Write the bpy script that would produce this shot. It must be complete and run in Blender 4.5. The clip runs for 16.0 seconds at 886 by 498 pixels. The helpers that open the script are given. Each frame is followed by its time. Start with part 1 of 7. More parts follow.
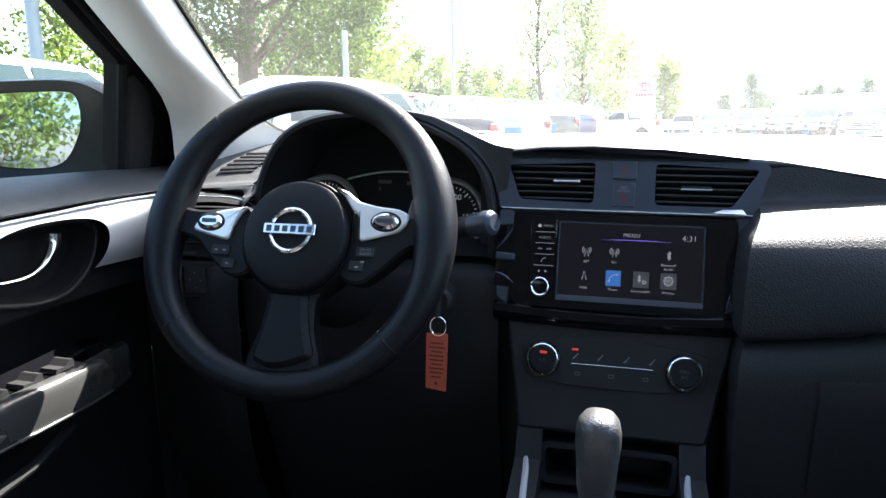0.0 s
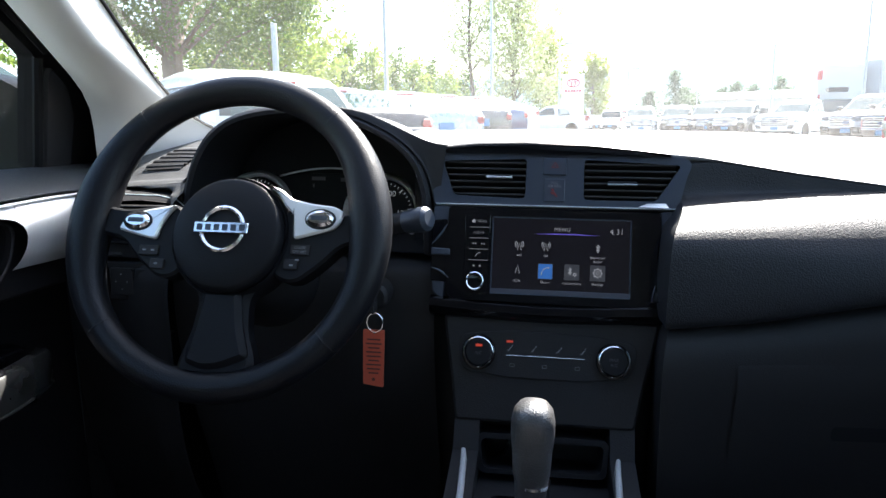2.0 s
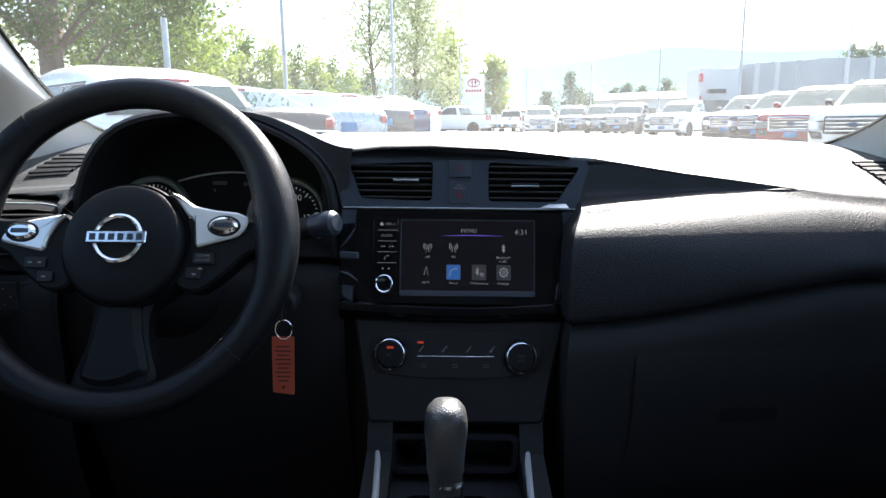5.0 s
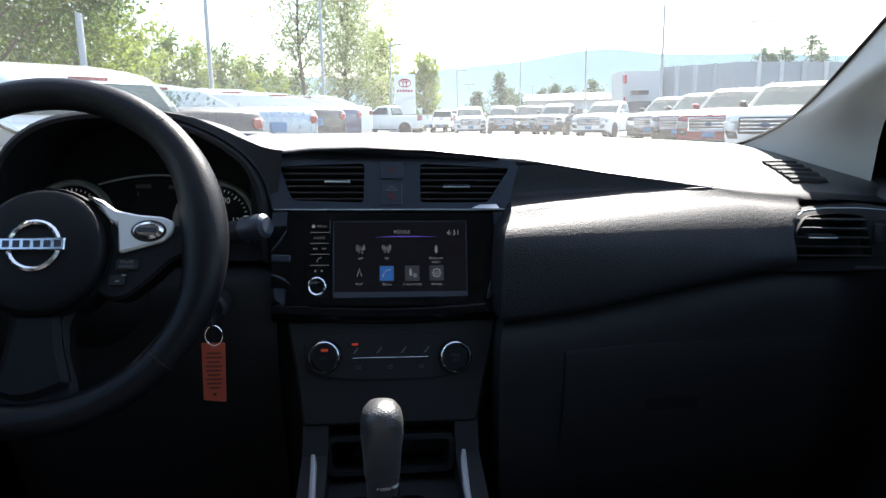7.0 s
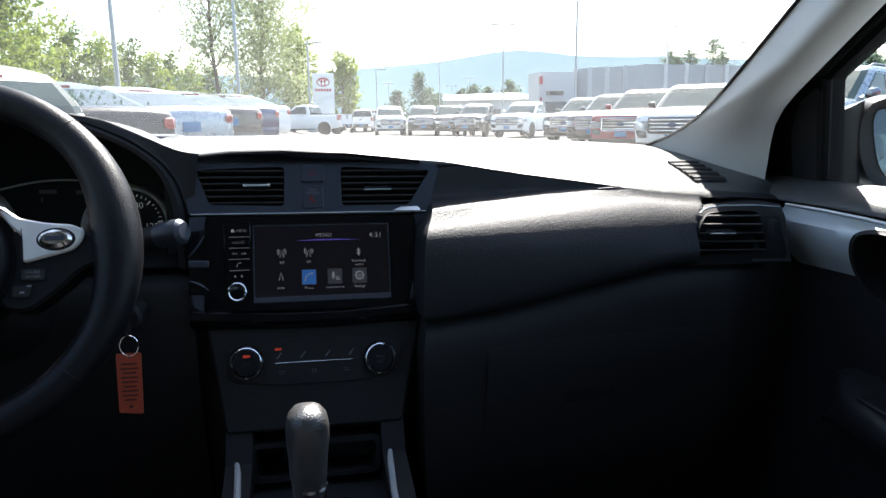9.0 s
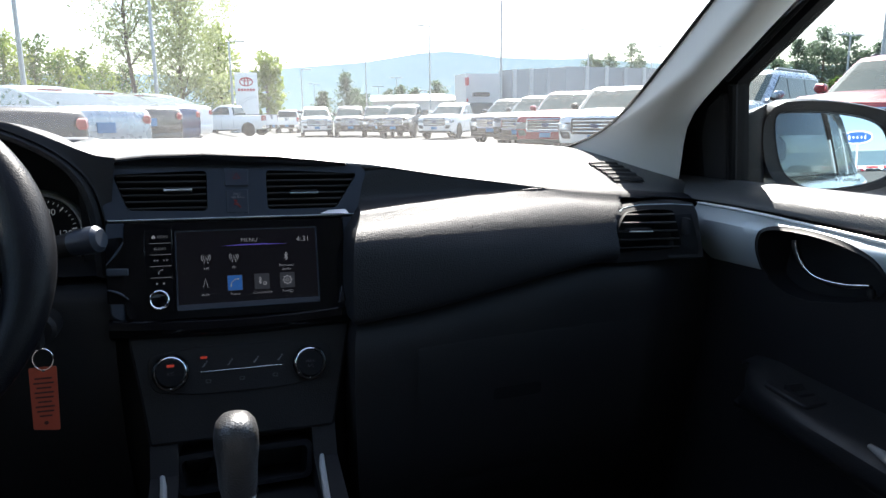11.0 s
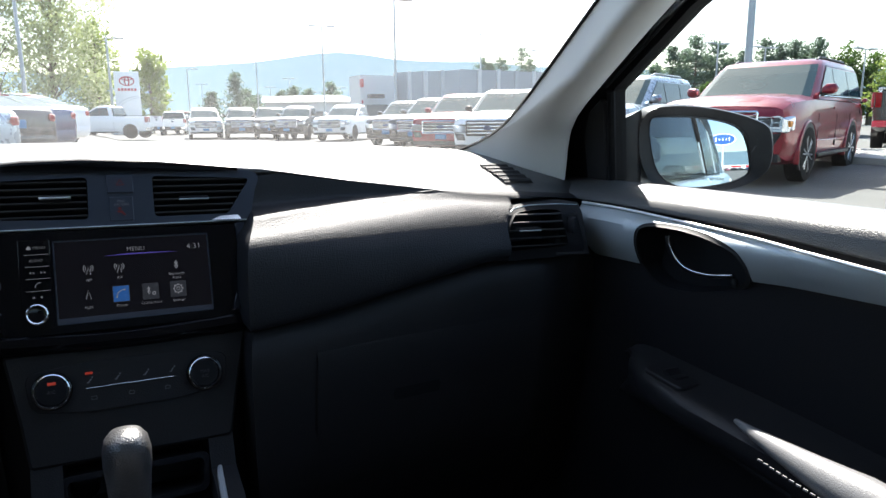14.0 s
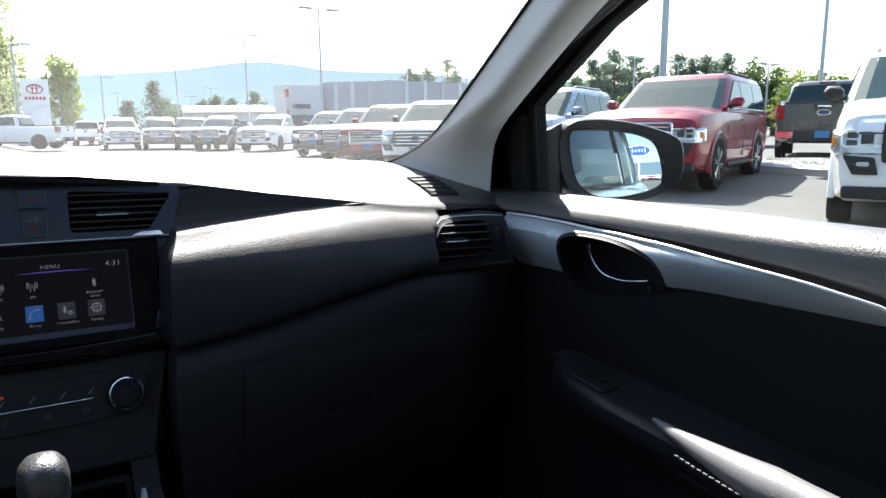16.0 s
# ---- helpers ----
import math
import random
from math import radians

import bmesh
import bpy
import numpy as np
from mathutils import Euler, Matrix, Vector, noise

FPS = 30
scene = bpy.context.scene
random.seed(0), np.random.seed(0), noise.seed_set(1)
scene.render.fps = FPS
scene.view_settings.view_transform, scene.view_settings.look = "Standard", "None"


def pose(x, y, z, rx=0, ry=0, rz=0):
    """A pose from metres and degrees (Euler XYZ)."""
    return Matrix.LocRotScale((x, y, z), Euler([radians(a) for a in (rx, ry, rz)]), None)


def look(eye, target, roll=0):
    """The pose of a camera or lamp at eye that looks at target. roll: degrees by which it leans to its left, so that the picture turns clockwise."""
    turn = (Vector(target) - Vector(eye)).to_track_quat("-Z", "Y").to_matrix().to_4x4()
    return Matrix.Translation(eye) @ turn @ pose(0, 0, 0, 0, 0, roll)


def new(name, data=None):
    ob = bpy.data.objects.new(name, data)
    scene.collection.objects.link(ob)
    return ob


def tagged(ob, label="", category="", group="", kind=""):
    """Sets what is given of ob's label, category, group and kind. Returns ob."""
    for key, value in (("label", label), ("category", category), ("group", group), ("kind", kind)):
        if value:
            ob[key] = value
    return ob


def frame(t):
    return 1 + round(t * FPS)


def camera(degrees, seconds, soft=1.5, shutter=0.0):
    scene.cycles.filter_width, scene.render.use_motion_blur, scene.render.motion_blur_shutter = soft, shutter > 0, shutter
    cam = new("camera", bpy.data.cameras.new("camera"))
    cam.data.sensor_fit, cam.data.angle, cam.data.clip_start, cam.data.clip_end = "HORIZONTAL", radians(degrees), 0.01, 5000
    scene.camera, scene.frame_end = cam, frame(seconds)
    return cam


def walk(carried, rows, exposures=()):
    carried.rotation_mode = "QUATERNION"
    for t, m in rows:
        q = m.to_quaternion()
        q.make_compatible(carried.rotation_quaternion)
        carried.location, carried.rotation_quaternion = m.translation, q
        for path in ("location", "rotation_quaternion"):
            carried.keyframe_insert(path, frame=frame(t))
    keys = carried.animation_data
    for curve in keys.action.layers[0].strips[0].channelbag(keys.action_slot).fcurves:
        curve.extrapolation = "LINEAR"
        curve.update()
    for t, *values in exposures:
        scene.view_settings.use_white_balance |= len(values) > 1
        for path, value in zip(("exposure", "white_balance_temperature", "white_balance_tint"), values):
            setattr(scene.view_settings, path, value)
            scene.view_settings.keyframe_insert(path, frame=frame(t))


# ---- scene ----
cam = camera(66.6, 16.0)
PATH = [
    (0, (-0.039, -0.014, 1.098), (-0.466, 1.908, 0.747), -1.0),
    (0.5, (-0.038, -0.016, 1.099), (-0.417, 1.915, 0.743), -0.9),
    (1, (-0.038, -0.017, 1.098), (-0.368, 1.923, 0.74), -0.9),
    (1.5, (-0.038, -0.018, 1.099), (-0.321, 1.928, 0.735), -0.9),
    (2, (-0.038, -0.02, 1.1), (-0.276, 1.931, 0.732), -0.9),
    (2.5, (-0.038, -0.02, 1.101), (-0.231, 1.936, 0.731), -0.9),
    (3, (-0.038, -0.02, 1.101), (-0.186, 1.94, 0.73), -0.9),
    (3.5, (-0.039, -0.022, 1.102), (-0.14, 1.941, 0.73), -0.9),
    (4, (-0.04, -0.023, 1.103), (-0.094, 1.941, 0.73), -0.9),
    (6.5, (-0.041, -0.029, 1.107), (0.143, 1.927, 0.73), -0.8),
    (7, (-0.04, -0.03, 1.107), (0.195, 1.92, 0.73), -0.8),
    (7.5, (-0.039, -0.03, 1.108), (0.251, 1.912, 0.729), -0.8),
    (8, (-0.039, -0.032, 1.109), (0.308, 1.9, 0.729), -0.7),
    (8.5, (-0.04, -0.036, 1.11), (0.365, 1.886, 0.73), -0.7),
    (9, (-0.041, -0.039, 1.111), (0.419, 1.87, 0.73), -0.7),
    (11.5, (-0.041, -0.048, 1.114), (0.664, 1.785, 0.734), -0.6),
    (12, (-0.041, -0.051, 1.114), (0.71, 1.764, 0.735), -0.6),
    (12.5, (-0.042, -0.054, 1.115), (0.756, 1.74, 0.735), -0.6),
    (13, (-0.043, -0.056, 1.116), (0.802, 1.717, 0.737), -0.5),
    (13.5, (-0.042, -0.057, 1.116), (0.846, 1.694, 0.737), -0.5),
    (14, (-0.043, -0.06, 1.117), (0.888, 1.669, 0.738), -0.5),
    (14.5, (-0.044, -0.063, 1.118), (0.932, 1.642, 0.742), -0.5),
    (15, (-0.046, -0.067, 1.121), (0.976, 1.612, 0.75), -0.4),
    (15.5, (-0.046, -0.069, 1.121), (1.022, 1.583, 0.759), -0.3),
    (16, (-0.047, -0.071, 1.121), (1.065, 1.554, 0.77), -0.4),
]

# ---- light and sky ----
EV = [(0.0, 3.1), (2.0, 2.85), (4.0, 2.58), (6.5, 2.27), (9.0, 2.06), (16.0, 2.03)]
walk(cam, [(t, look(eye, target, roll)) for t, eye, target, roll in PATH], EV)

# the car that the camera sits in: its own frame stands slightly turned and leaning on the lot
CAR = Matrix.Translation((0.02, 0.78, 0.98)) @ pose(0, 0, 0, 0, 0, -1.5) @ pose(0, 0, 0, 0, 1.4, 0) @ Matrix.Translation((0, -0.78, -0.98))

SUN_AZ, SUN_EL = 26.0, 46.0
world = bpy.data.worlds.new("sky")
scene.world = world
world.use_nodes = True
wn = world.node_tree.nodes
sky = wn.new("ShaderNodeTexSky")
sky.sky_type = 'NISHITA'
sky.sun_disc = False
sky.sun_elevation, sky.sun_rotation = radians(SUN_EL), radians(SUN_AZ)
sky.air_density, sky.dust_density = 1.0, 1.6
world.node_tree.links.new(sky.outputs[0], wn["Background"].inputs[0])
wn["Background"].inputs[1].default_value = 0.105
sun_data = bpy.data.lights.new("sun", 'SUN')
sun_data.energy, sun_data.angle, sun_data.color = 5.0, radians(0.55), (1.0, 0.96, 0.90)
sun = new("sun", sun_data)
to_sun = Vector((math.sin(radians(SUN_AZ)) * math.cos(radians(SUN_EL)), math.cos(radians(SUN_AZ)) * math.cos(radians(SUN_EL)), math.sin(radians(SUN_EL))))
sun.matrix_world = look(to_sun * 60, (0, 0, 0))


# ---- materials ----
def mat(name, col, rough=0.5, metal=0.0, var=0.12, scale=9.0, bump=0.0, bscale=300.0, spec=0.5, cell=False, rvar=0.08, emit=None, power=0.0, coat=0.0, dist=0.001, tint=(1, 1, 1)):
    """Principled surface with broad colour wear, fine roughness change and a grain in relief."""
    m = bpy.data.materials.new(name)
    m.use_nodes = True
    nt = m.node_tree
    n, l = nt.nodes, nt.links
    b = n["Principled BSDF"]
    tc = n.new("ShaderNodeTexCoord")
    big = n.new("ShaderNodeTexNoise")
    big.inputs["Scale"].default_value, big.inputs["Detail"].default_value = scale, 5
    l.new(tc.outputs["Object"], big.inputs["Vector"])
    mix = n.new("ShaderNodeMix")
    mix.data_type = 'RGBA'
    mix.inputs["A"].default_value = (*[c * (1 - var) for c in col], 1)
    mix.inputs["B"].default_value = (*[min(1, c * (1 + var)) for c in col], 1)
    l.new(big.outputs["Fac"], mix.inputs["Factor"])
    l.new(mix.outputs["Result"], b.inputs["Base Color"])
    mr = n.new("ShaderNodeMapRange")
    mr.inputs["To Min"].default_value, mr.inputs["To Max"].default_value = max(0.02, rough - rvar), min(1, rough + rvar)
    l.new(big.outputs["Fac"], mr.inputs["Value"])
    l.new(mr.outputs["Result"], b.inputs["Roughness"])
    b.inputs["Metallic"].default_value = metal
    b.inputs["Specular IOR Level"].default_value = spec
    b.inputs["Coat Weight"].default_value = coat
    b.inputs["Specular Tint"].default_value = (*tint, 1)
    b.inputs["Coat Roughness"].default_value = 0.05
    if bump:
        if cell:
            fine = n.new("ShaderNodeTexVoronoi")
            fine.feature = 'SMOOTH_F1'
            out = fine.outputs["Distance"]
        else:
            fine = n.new("ShaderNodeTexNoise")
            fine.inputs["Detail"].default_value = 4
            out = fine.outputs["Fac"]
        fine.inputs["Scale"].default_value = bscale
        l.new(tc.outputs["Object"], fine.inputs["Vector"])
        bp = n.new("ShaderNodeBump")
        bp.inputs["Strength"].default_value, bp.inputs["Distance"].default_value = bump, dist
        l.new(out, bp.inputs["Height"])
        l.new(bp.outputs["Normal"], b.inputs["Normal"])
    if emit:
        b.inputs["Emission Color"].default_value, b.inputs["Emission Strength"].default_value = (*emit, 1), power
    return m


def glass(name, tint=(1, 1, 1), dust=0.0, gloss=(1, 1, 1), rough=0.0, specks=0.0):
    """A thin pane: clear, mirror-like by Fresnel, with a film of dust."""
    m = bpy.data.materials.new(name)
    m.use_nodes = True
    nt = m.node_tree
    n, l = nt.nodes, nt.links
    n.remove(n["Principled BSDF"])
    out = n["Material Output"]
    tr, gl, lw, mx = n.new("ShaderNodeBsdfTransparent"), n.new("ShaderNodeBsdfGlossy"), n.new("ShaderNodeLayerWeight"), n.new("ShaderNodeMixShader")
    lw.inputs["Blend"].default_value = 0.5
    pw, fr = n.new("ShaderNodeMath"), n.new("ShaderNodeMath")
    pw.operation, fr.operation = 'POWER', 'MULTIPLY_ADD'
    pw.inputs[1].default_value = 5.0
    fr.inputs[1].default_value, fr.inputs[2].default_value = 0.95, 0.05
    l.new(lw.outputs["Facing"], pw.inputs[0])
    l.new(pw.outputs[0], fr.inputs[0])
    tr.inputs[0].default_value = (*tint, 1)
    gl.inputs["Color"].default_value = (*gloss, 1)
    gl.inputs["Roughness"].default_value = rough
    l.new(fr.outputs[0], mx.inputs[0])
    l.new(tr.outputs[0], mx.inputs[1])
    l.new(gl.outputs[0], mx.inputs[2])
    last = mx
    if dust:
        tc, ns = n.new("ShaderNodeTexCoord"), n.new("ShaderNodeTexNoise")
        ns.inputs["Scale"].default_value, ns.inputs["Detail"].default_value = 3.0, 6
        l.new(tc.outputs["Object"], ns.inputs["Vector"])
        mr = n.new("ShaderNodeMapRange")
        mr.inputs["From Min"].default_value, mr.inputs["From Max"].default_value = 0.3, 0.75
        mr.inputs["To Min"].default_value, mr.inputs["To Max"].default_value = dust * 0.5, dust * 1.6
        l.new(ns.outputs["Fac"], mr.inputs["Value"])
        df, tl, ad, m2 = n.new("ShaderNodeBsdfDiffuse"), n.new("ShaderNodeBsdfTranslucent"), n.new("ShaderNodeMixShader"), n.new("ShaderNodeMixShader")
        df.inputs[0].default_value = tl.inputs[0].default_value = (0.75, 0.73, 0.7, 1)
        ad.inputs[0].default_value = 0.6
        l.new(df.outputs[0], ad.inputs[1])
        l.new(tl.outputs[0], ad.inputs[2])
        film = mr.outputs["Result"]
        if specks:
            vo, lt, ma = n.new("ShaderNodeTexVoronoi"), n.new("ShaderNodeMapRange"), n.new("ShaderNodeMath")
            vo.inputs["Scale"].default_value = 260.0
            l.new(tc.outputs["Object"], vo.inputs["Vector"])
            lt.inputs["From Min"].default_value, lt.inputs["From Max"].default_value = 0.02, 0.11
            lt.inputs["To Min"].default_value, lt.inputs["To Max"].default_value = specks, 0.0
            l.new(vo.outputs["Distance"], lt.inputs["Value"])
            ma.operation = 'ADD'
            l.new(film, ma.inputs[0])
            l.new(lt.outputs["Result"], ma.inputs[1])
            film = ma.outputs[0]
        l.new(film, m2.inputs[0])
        l.new(mx.outputs[0], m2.inputs[1])
        l.new(ad.outputs[0], m2.inputs[2])
        last = m2
    l.new(last.outputs[0], out.inputs["Surface"])
    return m


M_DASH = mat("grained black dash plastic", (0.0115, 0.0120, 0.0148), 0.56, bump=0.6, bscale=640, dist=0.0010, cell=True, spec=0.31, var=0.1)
M_LOWER = mat("matt black plastic", (0.0140, 0.0136, 0.0148), 0.6, bump=0.25, bscale=700, cell=True, spec=0.32)
M_CAVITY = mat("black vent inside", (0.010, 0.010, 0.0115), 0.7, spec=0.2)
M_SLAT = mat("lit slat edge", (0.019, 0.0175, 0.017), 0.5, spec=0.4)
M_GUN = mat("satin gunmetal plastic", (0.048, 0.058, 0.078), 0.36, metal=0.35, var=0.06, scale=4, spec=0.5)
M_PIANO = mat("gloss black plastic", (0.004, 0.004, 0.005), 0.10, var=0.05, rvar=0.03, spec=0.5)
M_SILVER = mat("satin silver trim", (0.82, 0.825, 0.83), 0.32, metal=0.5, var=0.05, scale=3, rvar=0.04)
M_CHROME = mat("chrome", (0.86, 0.86, 0.88), 0.16, metal=1.0, var=0.03, rvar=0.03)
M_PILLAR = mat("light grey pillar plastic", (0.74, 0.73, 0.69), 0.7, bump=0.15, bscale=500, var=0.06, spec=0.3)
M_ROOF = mat("grey headliner cloth", (0.24, 0.235, 0.22), 0.95, bump=0.3, bscale=900, spec=0.1)
M_ARM = mat("dark grey armrest plastic", (0.014, 0.014, 0.0155), 0.5, bump=0.25, bscale=700, cell=True, spec=0.4)
# the dash plastic once more, with sun glare put into a lighter colour
M_SILL = mat("sunlit black sill plastic", (0.064, 0.065, 0.067), 0.42, bump=0.6, bscale=680, dist=0.0010, cell=True, spec=0.65, var=0.12)
M_RAIL = mat("satin grey armrest plastic", (0.042, 0.042, 0.041), 0.28, bump=0.08, bscale=700, cell=True, spec=0.75, var=0.05)
M_PULL = mat("pull handle leather, sunlit tone", (0.15, 0.15, 0.152), 0.42, bump=0.25, bscale=800, cell=True, spec=0.5)
M_DOORTRIM = mat("duller satin trim", (0.50, 0.55, 0.57), 0.48, metal=0.5, var=0.05, scale=3, rvar=0.04)
M_DOORLOW = mat("dull black door plastic", (0.0115, 0.0110, 0.0122), 0.7, bump=0.25, bscale=700, cell=True, spec=0.15)
M_RUBBER = mat("black rubber", (0.007, 0.007, 0.008), 0.6, bump=0.1, bscale=250, spec=0.15)
M_LEATHER = mat("black wheel leather", (0.0060, 0.0064, 0.0084), 0.40, bump=0.36, bscale=760, dist=0.0008, cell=True, spec=0.25)
M_KNOB = mat("grained knob leather", (0.052, 0.052, 0.053), 0.34, bump=0.6, bscale=620, cell=True, spec=1.0)
M_HUB = mat("smooth black airbag cover", (0.0060, 0.0062, 0.0080), 0.55, bump=0.2, bscale=900, cell=True, spec=0.2)
M_CARPET = mat("black carpet", (0.020, 0.019, 0.020), 0.95, bump=0.6, bscale=500, spec=0.1)
M_SCREEN = mat("lit display glass", (0.004, 0.004, 0.006), 0.16, var=0.02, rvar=0.02, emit=(0.47, 0.42, 0.56), power=0.0013)
M_GLOW = mat("screen white", (0.02, 0.02, 0.02), 0.3, emit=(0.85, 0.88, 1.0), power=0.042)
M_GLOWDIM = mat("key legend white", (0.05, 0.05, 0.05), 0.4, emit=(0.85, 0.88, 1.0), power=0.022)
M_TILE = mat("screen grey tile", (0.02, 0.02, 0.022), 0.3, emit=(0.5, 0.52, 0.62), power=0.0075)
M_BLUE = mat("screen blue tile", (0.01, 0.03, 0.1), 0.3, emit=(0.06, 0.27, 0.85), power=0.055)
M_VIOLET = mat("screen violet line", (0.02, 0.01, 0.1), 0.3, emit=(0.2, 0.16, 0.8), power=0.06)
M_LED = mat("orange indicator", (0.3, 0.03, 0.01), 0.3, emit=(1.0, 0.09, 0.05), power=0.045)
M_REDDIM = mat("dim red symbol", (0.09, 0.012, 0.012), 0.4, emit=(1.0, 0.05, 0.05), power=0.007)
M_NUMERAL = mat("white dial numerals", (0.75, 0.75, 0.75), 0.5, emit=(0.9, 0.95, 1.0), power=0.03)
M_LEGEND = mat("grey printed legend", (0.22, 0.22, 0.23), 0.5)
M_TAG = mat("orange plastic key tag", (0.52, 0.075, 0.035), 0.35, var=0.08)
M_TAGINK = mat("dark tag print", (0.10, 0.02, 0.015), 0.5)
M_SEAM = mat("dark seam", (0.006, 0.006, 0.007), 0.7)
M_STITCH = mat("grey stitching", (0.15, 0.15, 0.15), 0.8)
M_MIRROR = mat("mirror glass", (0.59, 0.65, 0.68), 0.01, metal=1.0, var=0.01, rvar=0.0)
M_INK = mat("mirror lettering", (0.06, 0.06, 0.06), 0.6)
M_WIND = glass("windscreen glass", (0.93, 0.96, 0.94), 0.036)
# side panes: reflections are toned down through a dark gloss colour
M_SIDEGLASS_L = glass("low-gloss side window glass", (0.92, 0.95, 0.94), 0.0003, gloss=(0.06, 0.06, 0.06))
M_SIDEGLASS = glass("side window glass", (0.92, 0.95, 0.94), 0.0015, gloss=(0.4, 0.4, 0.4), specks=0.3)
M_TINT = glass("darkened rear glass", (0.30, 0.32, 0.33), 0.0003, gloss=(0.3, 0.3, 0.3))
M_BODY = mat("silver blue car paint", (0.42, 0.50, 0.56), 0.25, metal=0.4, coat=0.6, var=0.03)


# ---- mesh helpers ----
BASES = {}


def thing(name, base=(0, 0, 0), label="", category="", group="", kind="", car=True, az=0.0):
    ob = new(name)
    ob.empty_display_size = 0.05
    m = Matrix.Translation(base) @ pose(0, 0, 0, 0, 0, az)
    ob.matrix_world = (CAR @ m) if car else m
    BASES[ob.name] = Vector(base) if car else Vector((0, 0, 0))
    return tagged(ob, label, category, group, kind)


def finish(ob, material, smooth=True):
    me = ob.data
    me.materials.append(material)
    if smooth:
        me.polygons.foreach_set("use_smooth", [True] * len(me.polygons))
        me.set_sharp_from_angle(angle=radians(38))
    return ob


def part(name, bm, material, parent, label="", smooth=True, kind=""):
    """Links a bmesh, written in the thing's own frame (the car's frame inside the car), as one mesh under a thing or part."""
    base = BASES[parent.name]
    bmesh.ops.recalc_face_normals(bm, faces=bm.faces)
    bmesh.ops.translate(bm, verts=bm.verts, vec=-base)
    me = bpy.data.meshes.new(name)
    bm.to_mesh(me)
    bm.free()
    ob = new(name, me)
    ob.parent = parent
    BASES[ob.name] = base
    finish(ob, material, smooth)
    return tagged(ob, label, kind=kind)


def solo(name, bm, material, label, category, kind="", group="", car=True, smooth=True):
    bmesh.ops.recalc_face_normals(bm, faces=bm.faces)
    me = bpy.data.meshes.new(name)
    bm.to_mesh(me)
    bm.free()
    ob = new(name, me)
    if car:
        ob.matrix_world = CAR
    BASES[ob.name] = Vector((0, 0, 0))
    finish(ob, material, smooth)
    return tagged(ob, label, category, group, kind)


def loft(secs, closed=False, caps=False, bm=None):
    bm = bm or bmesh.new()
    rows = [[bm.verts.new(p) for p in s] for s in secs]
    n = len(rows[0])
    for a, b in zip(rows, rows[1:]):
        for i in range(n if closed else n - 1):
            j = (i + 1) % n
            bm.faces.new((a[i], a[j], b[j], b[i]))
    if caps:
        bm.faces.new(rows[0])
        bm.faces.new(rows[-1][::-1])
    return bm


def sweep(pts, r, n=10, closed=False, bm=None, flat=1.0):
    """A tube along points; r a number or one for each point."""
    pts = [Vector(p) for p in pts]
    k = len(pts)
    rs = r if isinstance(r, (list, tuple)) else [r] * k
    secs, ref = [], None
    for i, p in enumerate(pts):
        a = pts[(i - 1) % k] if closed or i else p
        b = pts[(i + 1) % k] if closed or i < k - 1 else p
        d = (b - a).normalized()
        if ref is None:
            ref = d.orthogonal().normalized()
        ref = (ref - d * ref.dot(d)).normalized()
        side = d.cross(ref)
        secs.append([p + rs[i] * (ref * math.cos(2 * math.pi * j / n) + side * flat * math.sin(2 * math.pi * j / n)) for j in range(n)])
    bm = bm or bmesh.new()
    if closed:
        secs.append(secs[0])
    rows = [[bm.verts.new(p) for p in s] for s in (secs[:-1] if closed else secs)]
    if closed:
        rows.append(rows[0])
    for a, b in zip(rows, rows[1:]):
        for i in range(n):
            j = (i + 1) % n
            bm.faces.new((a[i], a[j], b[j], b[i]))
    if not closed:
        bm.faces.new(rows[0])
        bm.faces.new(rows[-1][::-1])
    return bm


def area(poly):
    return sum(a[0] * b[1] - b[0] * a[1] for a, b in zip(poly, poly[1:] + poly[:1])) / 2


def inset(poly, b):
    s = 1 if area(poly) > 0 else -1
    out, n = [], len(poly)
    for i in range(n):
        p, q, r = Vector(poly[i - 1]), Vector(poly[i]), Vector(poly[(i + 1) % n])
        d1, d2 = (q - p).normalized(), (r - q).normalized()
        n1, n2 = Vector((-d1.y, d1.x)) * s, Vector((-d2.y, d2.x)) * s
        m = n1 + n2
        m = m / max(0.4, m.length_squared) * 2 if m.length > 1e-6 else n1
        out.append(tuple(q + m * b))
    return out


def soft(poly, r, n=4):
    """The polygon with rounded corners."""
    out, k = [], len(poly)
    for i in range(k):
        p, q, s = Vector(poly[i - 1]), Vector(poly[i]), Vector(poly[(i + 1) % k])
        ra = min(r, (p - q).length * 0.45)
        rb = min(r, (s - q).length * 0.45)
        a, b = q + (p - q).normalized() * ra, q + (s - q).normalized() * rb
        for j in range(n + 1):
            t = j / n
            out.append(tuple(a * (1 - t) ** 2 + q * 2 * t * (1 - t) + b * t * t))
    return out


def curve2(poly, rounds=2):
    """A closed outline rounded all along."""
    for _ in range(rounds):
        q = []
        for a, b in zip(poly, poly[1:] + poly[:1]):
            q += [(a[0] * 0.75 + b[0] * 0.25, a[1] * 0.75 + b[1] * 0.25), (a[0] * 0.25 + b[0] * 0.75, a[1] * 0.25 + b[1] * 0.75)]
        poly = q
    return poly


def rect(u0, u1, v0, v1, r=0.0):
    q = [(u0, v0), (u1, v0), (u1, v1), (u0, v1)]
    return soft(q, r) if r else q


def disc(u, v, r, n=28, rv=None):
    rv = rv or r
    return [(u + r * math.cos(2 * math.pi * i / n), v + rv * math.sin(2 * math.pi * i / n)) for i in range(n)]


